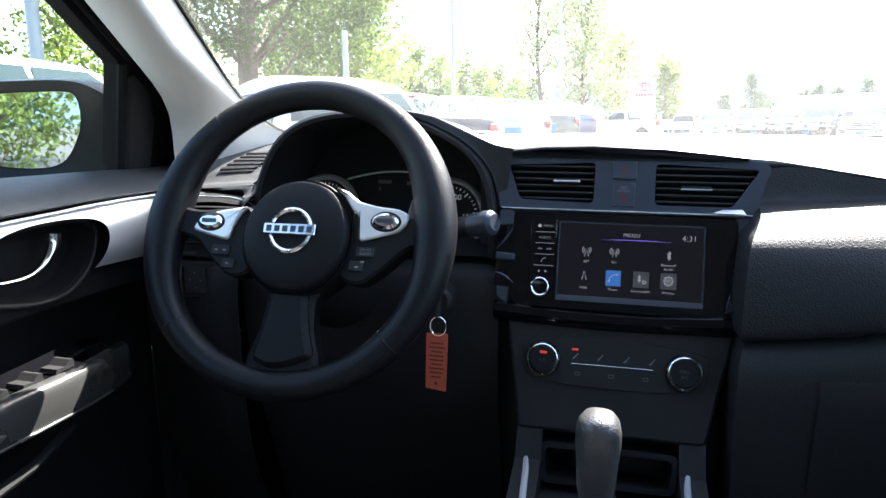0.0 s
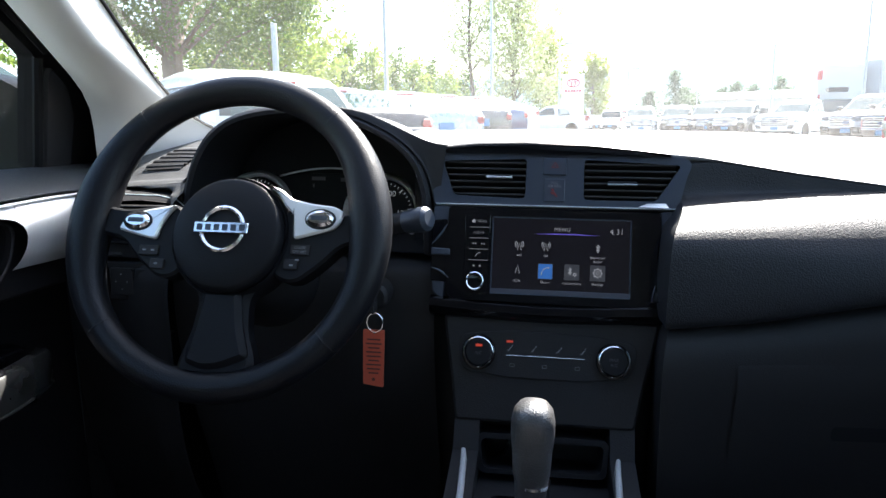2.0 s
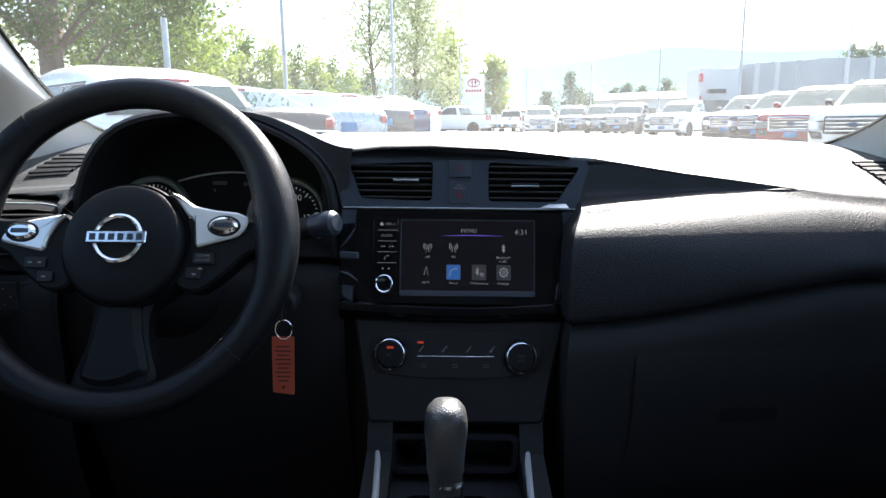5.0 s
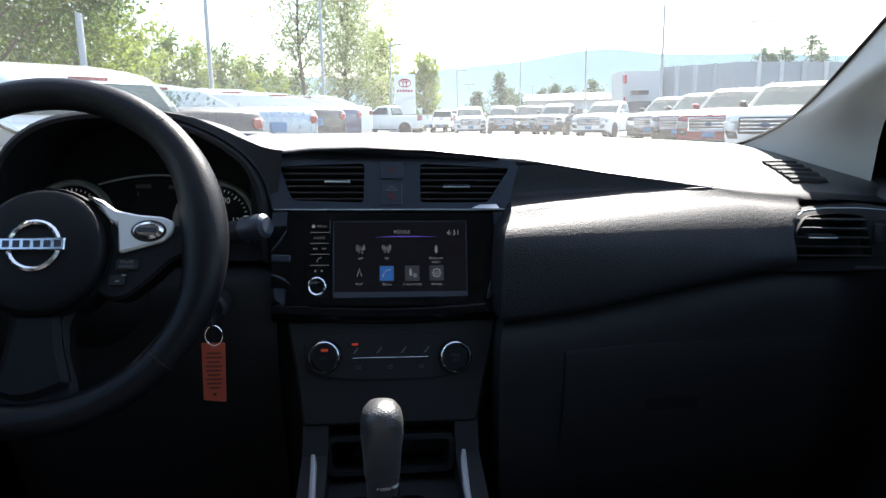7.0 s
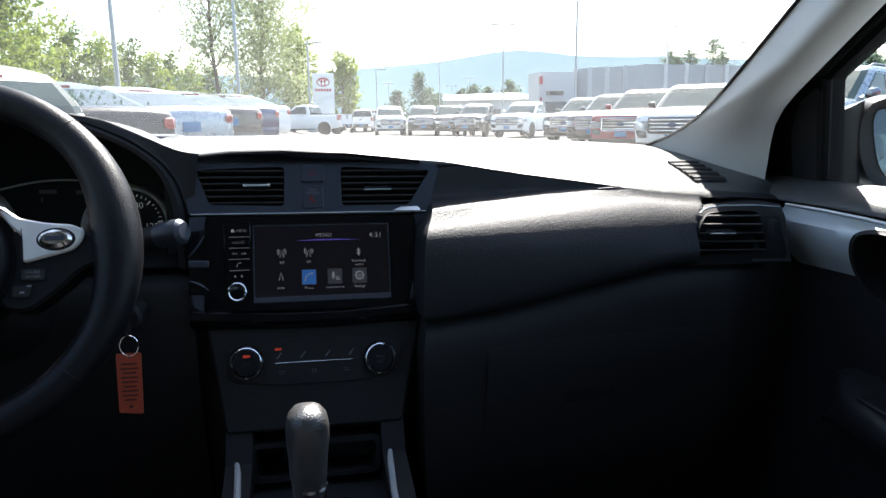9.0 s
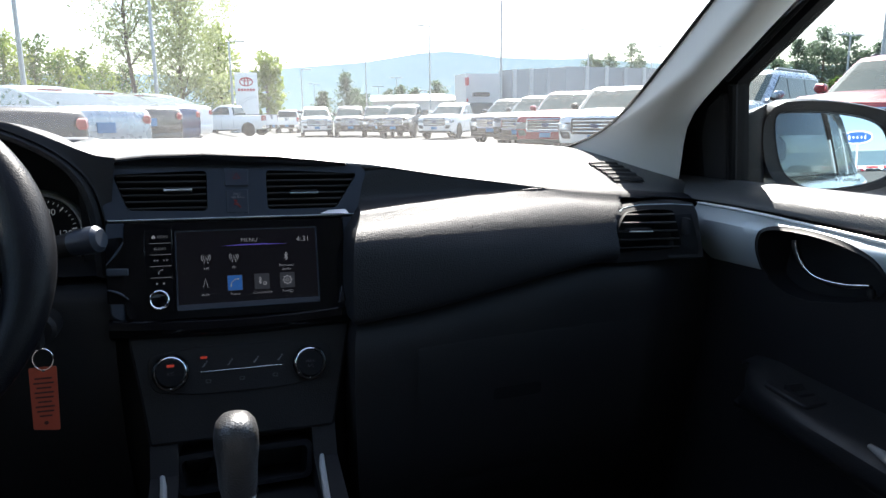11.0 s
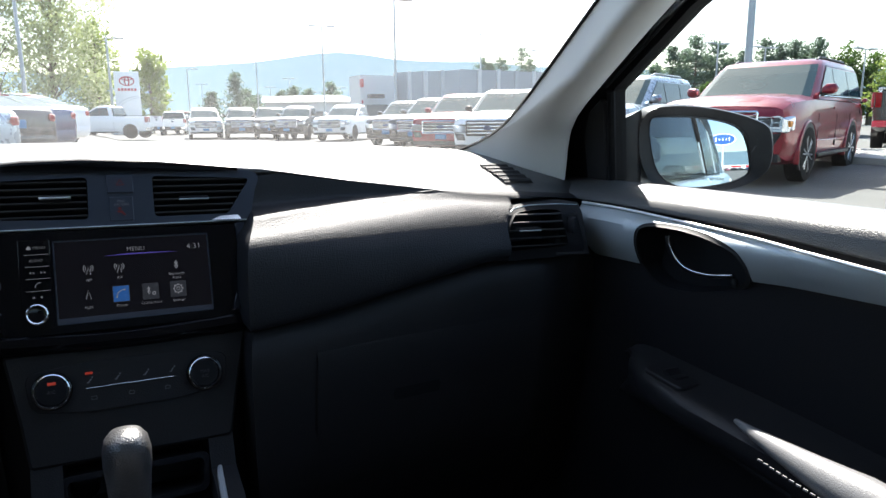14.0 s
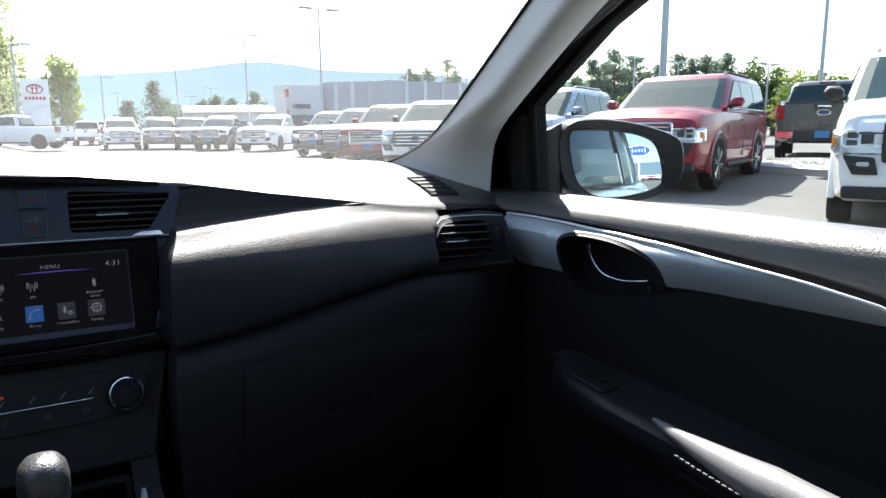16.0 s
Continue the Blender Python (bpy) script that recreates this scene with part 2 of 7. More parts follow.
def slab(poly, f, d0, d1, bev=0.0, bm=None):
    """A flat piece on a curved map f(u, v, d), from depth d0 to d1, with a bevelled front edge."""
    bm = bm or bmesh.new()
    s = 1 if d1 > d0 else -1
    rings = [[bm.verts.new(f(u, v, d0)) for u, v in poly]]
    if bev:
        rings.append([bm.verts.new(f(u, v, d1 - s * bev)) for u, v in poly])
        rings.append([bm.verts.new(f(u, v, d1)) for u, v in inset(poly, bev)])
    else:
        rings.append([bm.verts.new(f(u, v, d1)) for u, v in poly])
    n = len(poly)
    for a, b in zip(rings, rings[1:]):
        for i in range(n):
            bm.faces.new((a[i], a[(i + 1) % n], b[(i + 1) % n], b[i]))
    bm.faces.new(rings[-1])
    bm.faces.new(rings[0][::-1])
    return bm


def plate(outline, holes, f, d0, d1, bm=None):
    """A plate with openings that go through it."""
    bm = bm or bmesh.new()
    edges = []
    for poly in [outline] + holes:
        fr = [bm.verts.new(f(u, v, d1)) for u, v in poly]
        bk = [bm.verts.new(f(u, v, d0)) for u, v in poly]
        n = len(poly)
        for i in range(n):
            j = (i + 1) % n
            bm.faces.new((fr[i], fr[j], bk[j], bk[i]))
        edges += [bm.edges.get((fr[i], fr[(i + 1) % n])) for i in range(n)]
    bmesh.ops.triangle_fill(bm, use_beauty=True, use_dissolve=False, edges=edges)
    return bm


def ring(outer, inner, f, d0, d1, bm=None, crown=0.0):
    """A frame between two outlines with as many points."""
    bm = bm or bmesh.new()
    n = len(outer)
    mid = [((a[0] + b[0]) / 2, (a[1] + b[1]) / 2) for a, b in zip(outer, inner)]
    loops = [[f(*p, d0) for p in outer], [f(*p, d1) for p in outer], [f(*p, d1 + crown) for p in mid], [f(*p, d1) for p in inner], [f(*p, d0) for p in inner]]
    rows = [[bm.verts.new(p) for p in q] for q in loops]
    for a, b in zip(rows, rows[1:]):
        for i in range(n):
            bm.faces.new((a[i], a[(i + 1) % n], b[(i + 1) % n], b[i]))
    return bm


def box(x0, x1, y0, y1, z0, z1, bev=0.0, bm=None):
    bm = bm or bmesh.new()
    vs = [bm.verts.new((x, y, z)) for x in (x0, x1) for y in (y0, y1) for z in (z0, z1)]
    fs = [bm.faces.new([vs[i] for i in q]) for q in ((0, 1, 3, 2), (4, 6, 7, 5), (0, 4, 5, 1), (2, 3, 7, 6), (0, 2, 6, 4), (1, 5, 7, 3))]
    if bev:
        es = {e for f in fs for e in f.edges}
        bmesh.ops.bevel(bm, geom=list(es), offset=bev, segments=2, profile=0.6, affect='EDGES')
    return bm


def words(body, size, f, d, material, parent, u=0.0, v=0.0, align='CENTER', name="legend", thick=0.0003, space=1.0):
    """Lettering in the built-in font, laid on the map f."""
    cu = bpy.data.curves.new(name, 'FONT')
    cu.body, cu.size, cu.align_x, cu.align_y, cu.space_character = body, size, align, 'CENTER', space
    cu.resolution_u = 3
    cu.offset = -0.010 * size if name == "legend" else 0.0
    tmp = new("tmp_text", cu)
    dg = bpy.context.evaluated_depsgraph_get()
    me = bpy.data.meshes.new_from_object(tmp.evaluated_get(dg))
    bpy.data.objects.remove(tmp)
    bm = bmesh.new()
    bm.from_mesh(me)
    bpy.data.meshes.remove(me)
    for vert in bm.verts:
        x, y, z = vert.co
        vert.co = f(u + x, v + y, d)
    base = BASES[parent.name]
    bmesh.ops.translate(bm, verts=bm.verts, vec=-base)
    me = bpy.data.meshes.new(name)
    bm.to_mesh(me)
    bm.free()
    ob = new(name, me)
    ob.parent = parent
    BASES[ob.name] = base
    finish(ob, material, False)
    return ob


def lerp(tab, x):
    """Smooth reading of a short table of (x, value)."""
    if x <= tab[0][0]:
        return tab[0][1]
    for (a, u), (b, v) in zip(tab, tab[1:]):
        if x <= b:
            t = (x - a) / (b - a)
            return u + (v - u) * t
    return tab[-1][1]


def resample(pts, n):
    """n points evenly along a polyline in 3D."""
    pts = [Vector(p) for p in pts]
    ds = [0.0]
    for a, b in zip(pts, pts[1:]):
        ds.append(ds[-1] + (b - a).length)
    out, k = [], 0
    for i in range(n):
        s = ds[-1] * i / (n - 1)
        while k < len(ds) - 2 and ds[k + 1] < s:
            k += 1
        t = (s - ds[k]) / max(1e-9, ds[k + 1] - ds[k])
        out.append(pts[k].lerp(pts[k + 1], min(1, t)))
    return out


def smooth_line(pts, n, rounds=2):
    """Chaikin rounding, then n even points."""
    pts = [Vector(p) for p in pts]
    for _ in range(rounds):
        q = [pts[0]]
        for a, b in zip(pts, pts[1:]):
            q += [a.lerp(b, 0.25), a.lerp(b, 0.75)]
        pts = q + [pts[-1]]
    return resample(pts, n)


# ---- the inside of the car: shell ----
# dash top: rear edge, its height and the crown further forward, across the car
EDGE_Y = [(-0.70, 0.87), (-0.55, 0.83), (-0.18, 0.812), (0.09, 0.812), (0.125, 0.816), (0.16, 0.825), (0.20, 0.833), (0.30, 0.843), (0.45, 0.845), (0.56, 0.835), (0.70, 0.87)]
EDGE_Z = [(-0.70, 1.000), (-0.56, 1.012), (-0.512, 1.017), (-0.50, 1.030), (-0.47, 1.080), (-0.208, 1.083), (-0.190, 1.075), (-0.165, 1.069), (-0.06, 1.073), (0.012, 1.071), (0.082, 1.0655), (0.138, 1.0620), (0.20, 1.0522), (0.26, 1.043), (0.34, 1.033), (0.40, 1.025), (0.47, 1.018), (0.56, 1.012), (0.70, 1.000)]
CROWN = [(-0.70, 1.055), (-0.56, 1.074), (-0.21, 1.084), (0.0, 1.088), (0.26, 1.086), (0.47, 1.079), (0.56, 1.075), (0.70, 1.055)]
PAD_Z = [(0.10, 0.996), (0.20, 1.005), (0.285, 1.013), (0.36, 1.0185), (0.42, 1.0195), (0.46, 1.0165), (0.56, 1.009), (0.70, 0.997)]
CREASE = [(0.10, 0.872), (0.196, 0.878), (0.275, 0.890), (0.36, 0.905), (0.45, 0.919), (0.55, 0.922), (0.70, 0.918)]


def thin_lip(x):
    """The rolled rear lip thins out on the passenger's side and at the driver's end."""
    return 0.28 if x < -0.49 else 1.0 - 0.72 * max(0.0, min(1.0, (x - 0.125) / 0.04))


def dash_top_row(x):
    """Profile of the dash top, from the windscreen to the rounded rear edge and a little under it."""
    ye, ze, zc = lerp(EDGE_Y, x), lerp(EDGE_Z, x), lerp(CROWN, x)
    top = [(1.345, zc - 0.24), (1.343, zc - 0.10), (1.34, zc - 0.060), (1.25, zc - 0.018), (1.15, zc - 0.003), (1.05, zc), (0.97, ze + (zc - ze) * 0.72), (0.90, ze + (zc - ze) * 0.38)]
    if -0.50 < x < -0.206:      # behind the instrument hood
        rest = [(0.958, ze + 0.004), (0.955, ze + 0.002), (0.953, ze - 0.002), (0.953, ze - 0.006), (0.955, ze - 0.02), (0.957, 0.95)]
        top[6:] = [(0.99, ze + 0.006), (0.97, ze + 0.005)]
    else:
        k = thin_lip(x)
        rest = [(ye + 0.02, ze + 0.0035), (ye + 0.006, ze + 0.001), (ye, ze - 0.0012), (ye - 0.0018, ze - 0.0012 - 0.0028 * k), (ye - 0.001, ze - 0.0015 - 0.0085 * k), (ye + 0.012, ze - 0.0025 - 0.0135 * k)]
    return rounded([(x, y, z) for y, z in top + rest])


def rounded(pts, rounds=2):
    pts = [Vector(p) for p in pts]
    for _ in range(rounds):
        q = [pts[0]]
        for a, b in zip(pts, pts[1:]):
            q += [a.lerp(b, 0.25), a.lerp(b, 0.75)]
        pts = q + [pts[-1]]
    return pts


def pad_row(x):
    """The padded face under the dash edge, down to the crease."""
    u = abs(x)
    ye, ze = lerp(EDGE_Y, x), lerp(EDGE_Z, x)
    zp = min(lerp(PAD_Z, u), ze - 0.003)
    k, h = lerp(CREASE, u), ze - zp
    ys = ye - h / 1.15          # where the brow's shadow ends on the pad
    drop = zp - 0.010 - 0.971
    dy = drop * 1.46
    g = 0.5 + 0.5 * max(0.0, min(1.0, (u - 0.126) / 0.12))
    y0 = ys - 0.018
    w = max(0.0, min(1.0, (h - 0.0032) / 0.0065))     # the brow melts into the pad towards the side vent
    lip = thin_lip(x)
    brow = [(ye + 0.010, ze - 0.012 * lip), (ye + 0.001, ze - 0.013 * lip), (ye - 0.001, ze - (0.016 if h > 0.02 else 0.013) * lip), (ye - 0.003, ze - 0.5 * h - 0.008), (ye - 0.009, zp + 0.18 * h), (ys + 0.008, zp + 0.003 + 0.05 * h), (ys - 0.004, zp - 0.002)]
    flow = [(ye + 0.016, ze + 0.0034), (ye + 0.009, ze + 0.0026), (ye + 0.003, ze + 0.0014), (ye - 0.002, ze - 0.0005), (ye - 0.005, ze - 0.0018), (ye - 0.008, ze - 0.0034), (ys - 0.010, zp - 0.0045)]
    pts = [(a[0] * w + b[0] * (1 - w), a[1] * w + b[1] * (1 - w)) for a, b in zip(brow, flow)] + [(y0, zp - 0.010),
           (y0 - 0.27 * dy, zp - 0.010 - 0.14 * drop), (y0 - 0.52 * dy, zp - 0.010 - 0.34 * drop), (y0 - 0.78 * dy, zp - 0.010 - 0.64 * drop), (y0 - dy, 0.970), (y0 - dy - 0.009 * g, 0.955), (y0 - dy - 0.014 * g, 0.5 * (0.955 + k + 0.012)), (y0 - dy - 0.014 * g, k + 0.014), (y0 - dy - 0.009 * g, k + 0.005), (y0 - dy + 0.006, k), (y0 - dy + 0.02, k - 0.002)]
    clamp = lambda q: max(0.0, min(1.0, q))
    back = lambda z: 0.058 * clamp((u - 0.488 - 0.034 * clamp((z - 0.965) / 0.035)) / 0.012) * clamp((1.004 - z) / 0.006)     # set back behind the side vent
    lap = 0.36 * max(0.0, min(1.0, (0.22 - u) / 0.09)) if x > 0 else 0.0     # laps over the fascia's edge
    return rounded([(x + lap * min(0.0, y - 0.779), y + (back(z) if i > 5 else 0.0), z) for i, (y, z) in enumerate(pts)])


def lower_row(x):
    u = abs(x)
    ye, ze = lerp(EDGE_Y, x), lerp(EDGE_Z, x)
    zp = min(lerp(PAD_Z, u), ze - 0.003)
    k = lerp(CREASE, u)
    y0 = ye - (ze - zp) / 1.15 - 0.018 - (zp - 0.981) * 1.46
    lap = 0.36 * max(0.0, min(1.0, (0.22 - u) / 0.09)) if x > 0 else 0.0
    pts = [(y0 + 0.02, k - 0.001), (y0 + 0.010, k - 0.006), (y0 + 0.002, k - 0.016), (y0 - 0.004, k - 0.035), (y0 - 0.004, k - 0.07), (y0 + 0.000, 0.77), (y0 + 0.012, 0.66), (y0 + 0.05, 0.56), (0.90, 0.45)]
    return rounded([(x + lap * min(0.0, y - 0.779), y, z) for y, z in pts])


def on_row(row, axis, v, give):
    """Where a profile row passes a height (or depth)."""
    for a, b in zip(row, row[1:]):
        if (a[axis] - v) * (b[axis] - v) <= 0 and a[axis] != b[axis]:
            return a[give] + (b[give] - a[give]) * (v - a[axis]) / (b[axis] - a[axis])
    return row[-1][give]


dash = thing("dashboard", (0, 0.9, 0.45), "black grained soft dashboard lit by sun through the windscreen", "dashboard")
xs = sorted(set([round(-0.70 + 0.020 * i, 4) for i in range(71)] + [-0.501, -0.499, -0.207, -0.205]))
part("dash_top", loft([dash_top_row(x) for x in xs]), M_SILL, dash, "grained dash top, coloured lighter for sunlight")
px_r = sorted([0.1245 + 0.01645 * i for i in range(36)] + [0.478 + 0.003 * i for i in range(24)])
pad_side = lambda row: [Vector((p.x - 0.002, p.y + 0.06, p.z)) for p in row]      # the edge turned in towards the fascia
part("passenger_pad", loft([pad_side(pad_row(px_r[0]))] + [pad_row(x) for x in px_r]), M_DASH, dash, "bulging grained pad before the passenger")
part("lower_panel", loft([pad_side(lower_row(px_r[0]))] + [lower_row(x) for x in px_r]), M_LOWER, dash)
px_l = [-0.70 + 0.005 * i for i in range(41)]
part("end_pad", loft([pad_row(x) for x in px_l]), M_SILL, dash, "end of the dash top, coloured lighter for sunlight")
part("lower_panel", loft([lower_row(x) for x in px_l]), M_LOWER, dash)
part("knee_panel", loft([rounded([(x, y, z) for y, z in ((0.957, 0.945), (0.93, 0.937), (0.82, 0.93), (0.785, 0.92), (0.775, 0.90), (0.775, 0.84), (0.785, 0.78), (0.81, 0.70), (0.85, 0.60), (0.90, 0.45))]) for x in (-0.51, -0.45, -0.38, -0.30, -0.22, -0.165)]), M_LOWER, dash, "black knee panel under the wheel")
part("center_carrier", loft([rounded([(x, y, z) for y, z in ((0.86, 1.056), (0.87, 0.98), (0.86, 0.90), (0.84, 0.80), (0.83, 0.70), (0.86, 0.60), (0.90, 0.45))]) for x in (-0.206, -0.16, -0.05, 0.05, 0.127)]), M_LOWER, dash)


# ---- centre fascia ----
def SP(u, v, d):
    """On the leaning face of the centre fascia: x, height, proud by d."""
    return Vector((u, 0.776 + 0.28 * (v - 0.92) - 0.963 * d, v + 0.27 * d))


VENT_L = soft([(-0.160, 1.049), (-0.145, 1.0085), (-0.058, 1.006), (-0.057, 1.053)], 0.006)
VENT_R = soft([(0.011, 1.053), (0.011, 1.006), (0.095, 1.006), (0.124, 1.048)], 0.006)
fascia = thing("center_fascia", (-0.02, 0.80, 0.998), "satin gunmetal centre fascia around two air vents", "fascia")
panel = [(-0.168, 0.9985), (-0.150, 0.9985), (0.122, 0.9985), (0.1235, 1.01), (0.130, 1.035), (0.1345, 1.046), (0.1345, 1.051), (0.131, 1.0545), (0.124, 1.0568), (0.08, 1.061), (0.02, 1.064), (-0.05, 1.0645), (-0.12, 1.062), (-0.170, 1.058), (-0.180, 1.052), (-0.172, 1.02)]
part("vent_panel", plate(panel, [VENT_L, VENT_R], SP, -0.03, 0.004), M_GUN, fascia)
part("brow_strip", slab([(-0.185, 1.0575), (-0.12, 1.0645), (-0.05, 1.067), (0.02, 1.0665), (0.08, 1.0610), (0.112, 1.0575), (0.112, 1.0582), (0.08, 1.0630), (0.0, 1.0705), (-0.06, 1.0730), (-0.12, 1.0710), (-0.17, 1.065), (-0.183, 1.060)], SP, -0.04, 0.0075, 0.002), M_LOWER, fascia, "black strip over the vents")
part("chrome_line", slab(rect(-0.166, 0.121, 0.9967, 0.9981), SP, -0.01, 0.0062, 0.0004), M_DOORTRIM, fascia, "fine satin line under the vents")
part("side_wing", slab(soft([(0.1005, 0.9955), (0.1225, 0.9955), (0.1205, 0.94), (0.117, 0.893), (0.104, 0.884), (0.101, 0.90), (0.103, 0.95)], 0.004), SP, -0.05, 0.005, 0.0015), M_GUN, fascia, "satin gunmetal wing beside the screen")
part("side_wing", slab(soft([(-0.149, 0.9955), (-0.168, 0.9955), (-0.170, 0.94), (-0.166, 0.893), (-0.152, 0.884), (-0.1495, 0.94)], 0.004), SP, -0.05, 0.005, 0.0015), M_GUN, fascia)
# a sun glint on the panel's lower edge, modelled as a silver bevel
part("ledge_glint", loft([[SP(0.0735, 0.9984, 0.010), SP(0.1090, 0.9980, 0.010)], [SP(0.0850, 1.0034, 0.0044), SP(0.1060, 1.0040, 0.0044)]]), M_SILVER, fascia, "silver bevel in place of a sun glint", smooth=False)
# facet added to the wing's lower corner to carry a glint
part("corner_facet", slab([(0.0890, 0.8915), (0.0958, 0.9125), (0.1146, 0.9007), (0.1130, 0.8930)], lambda u, v, d: SP(u, v, d + 0.5 * (0.9125 - v)), -0.006, 0.006, 0.0008), M_PIANO, fascia, "gloss facet added for a corner glint", smooth=False)
bay = part("gloss_side", slab(soft([(-0.1700, 0.978), (-0.1505, 0.980), (-0.1490, 0.905), (-0.1690, 0.906)], 0.004), SP, -0.03, 0.0056, 0.001), M_PIANO, fascia, "gloss black panel beside the keys")
# reflections on the gloss panel, modelled as two gunmetal lines and a bar
part("glint_line", sweep(smooth_line([SP(u, v, 0.0062) for u, v in ((-0.1690, 0.9490), (-0.1616, 0.9570), (-0.1552, 0.9654), (-0.1505, 0.9735))], 12), [0.0006 + 0.0008 * math.sin(math.pi * i / 11) for i in range(12)], 6), M_GUN, bay)
part("glint_bar", slab(soft([(-0.1690, 0.9452), (-0.1460, 0.9442), (-0.1460, 0.9364), (-0.1690, 0.9368)], 0.0015), SP, 0.0, 0.0088, 0.0012), M_GUN, bay, "grey bar in place of a reflection")
part("glint_line", sweep(smooth_line([SP(u, v, 0.0062) for u, v in ((-0.1690, 0.9219), (-0.1599, 0.9195), (-0.1520, 0.9150), (-0.1470, 0.9106))], 12), [0.0006 + 0.0010 * math.sin(math.pi * i / 11) for i in range(12)], 6), M_GUN, bay)
part("fascia_lip", loft([[SP(-0.168 + 0.29 * i / 20, 0.890 - 0.006 * math.sin(math.pi * i / 20) - a, b) for i in range(21)] for a, b in ((0, 0.004), (0.004, 0.010), (0.012, 0.011), (0.019, 0.006), (0.023, -0.005), (0.026, -0.03))]), M_PIANO, fascia, "gloss black lip under the screen")


def vent_inside(parent, poly, slats, y_tilt, handle, f=SP, depth=0.05, chrome=True, vanes=0):
    us, vs = [p[0] for p in poly], [p[1] for p in poly]
    bm = bmesh.new()
    a = [bm.verts.new(f(u, v, 0.002)) for u, v in poly]
    b = [bm.verts.new(f(u, v, -depth)) for u, v in inset(poly, 0.004)]
    n = len(poly)
    for i in range(n):
        bm.faces.new((a[i], a[(i + 1) % n], b[(i + 1) % n], b[i]))
    bm.faces.new(b)
    part("duct", bm, M_CAVITY, parent)
    for k in range(slats):
        v = min(vs) + (max(vs) - min(vs)) * (k + 0.6) / (slats + 0.2)
        hit = []
        for i in range(n):
            (u0, v0), (u1, v1) = poly[i], poly[(i + 1) % n]
            if (v0 - v) * (v1 - v) < 0:
                hit.append(u0 + (u1 - u0) * (v - v0) / (v1 - v0))
        if len(hit) < 2:
            continue
        u0, u1 = min(hit) + 0.001, max(hit) - 0.001
        pr = [(-0.016, -0.0035), (-0.001, 0.0002), (0.0015, 0.0012), (0.0018, -0.0006), (0.0, -0.0016), (-0.016, -0.0050)]
        part("slat", loft([[f(u, v + dv, dd) for dd, dv in pr] for u in (u0, (u0 + u1) / 2, u1)], closed=True, caps=True), M_CAVITY, parent, smooth=False)
        # the highlight on each slat's front edge is painted as a lighter strip
        part("slat_edge", loft([[f(u, v + dv, dd) for dd, dv in ((0.0008, 0.0013), (0.0021, 0.0008), (0.0022, -0.0002), (0.0016, -0.0010))] for u in (u0, u1)]), M_SLAT, parent, smooth=False)
    hu, hv, hw = handle
    part("handle", slab(rect(hu - hw, hu + hw, hv - 0.0026, hv + 0.0024, 0.0015), f, -0.004, 0.006, 0.0012), M_CAVITY, parent)
    # what the chrome edge reflects is put into its pale satin colour
    he = part("handle_edge", slab(rect(hu - hw, hu + hw, hv + (-0.0008 if chrome else -0.0024), hv + (0.0012 if chrome else -0.0010), 0.0006), f, 0.005, 0.0085, 0.0006), M_SILVER if chrome else M_DOORTRIM, parent, "bright edge of the vent handle")
    if chrome:
        for e in (-1, 1):
            part("handle_end", slab(disc(hu + e * (hw - 0.0012), hv + 0.0002, 0.0014, 12), f, 0.006, 0.0092, 0.0004), M_SILVER, he)


vl = thing("air_vent", tuple(SP(-0.105, 1.006, 0)), "black slatted air vent in the centre fascia", "air vent", "air vents")
vent_inside(vl, VENT_L, 6, 0, (-0.090, 1.030, 0.0155))
vr = thing("air_vent", tuple(SP(0.06, 1.006, 0)), "black slatted air vent in the centre fascia", "air vent", "air vents")
vent_inside(vr, VENT_R, 6, 0, (0.056, 1.026, 0.017), chrome=False)

hz = thing("hazard_switch", tuple(SP(-0.023, 1.035, 0)), "dark square hazard light switch between vents", "switch")
part("button", slab(rect(-0.0375, -0.0095, 1.034, 1.0555, 0.0015), SP, 0.0, 0.0062, 0.001), M_GUN, hz)
part("symbol", ring([(-0.0235, 1.0495), (-0.028, 1.0425), (-0.019, 1.0425)], [(-0.0235, 1.0478), (-0.0265, 1.0433), (-0.0205, 1.0433)], SP, 0.006, 0.0066), M_REDDIM, hz, smooth=False)
ab = thing("airbag_indicator", tuple(SP(-0.024, 1.003, 0)), "dark airbag warning lamp with small red symbol", "indicator")
part("cover", slab(rect(-0.0365, -0.0110, 1.0025, 1.0300, 0.0015), SP, 0.0, 0.0055, 0.001), M_GUN, ab)
words("PASS", 0.0042, SP, 0.0059, M_LEGEND, ab, -0.0235, 1.0245)
words("AIR BAG", 0.0042, SP, 0.0059, M_LEGEND, ab, -0.0235, 1.0208)
part("symbol", slab(disc(-0.0255, 1.0165, 0.0016, 12), SP, 0.005, 0.0061), M_REDDIM, ab)
part("symbol", slab(soft([(-0.0275, 1.0145), (-0.022, 1.0128), (-0.0195, 1.0085), (-0.0215, 1.0085), (-0.0235, 1.0115), (-0.0285, 1.0125)], 0.001), SP, 0.005, 0.0061), M_REDDIM, ab)
part("symbol", sweep([SP(-0.0275 + 0.0078 * i / 6, 1.0178 - 0.0085 * i / 6, 0.006) for i in range(7)], 0.0004, 5), M_REDDIM, ab)

# display unit
M_SCREENLOW = mat("screen lower bar", (0.02, 0.024, 0.034), 0.3, emit=(0.30, 0.38, 0.62), power=0.006)
ds = thing("infotainment_display", tuple(SP(-0.02, 0.886, 0)), "switched-on touchscreen in a gloss black surround", "display")
bez = soft([(-0.149, 0.9945), (0.1005, 0.9925), (0.1030, 0.94), (0.1005, 0.888), (0.09, 0.884), (-0.14, 0.886), (-0.1495, 0.892), (-0.152, 0.94)], 0.006)
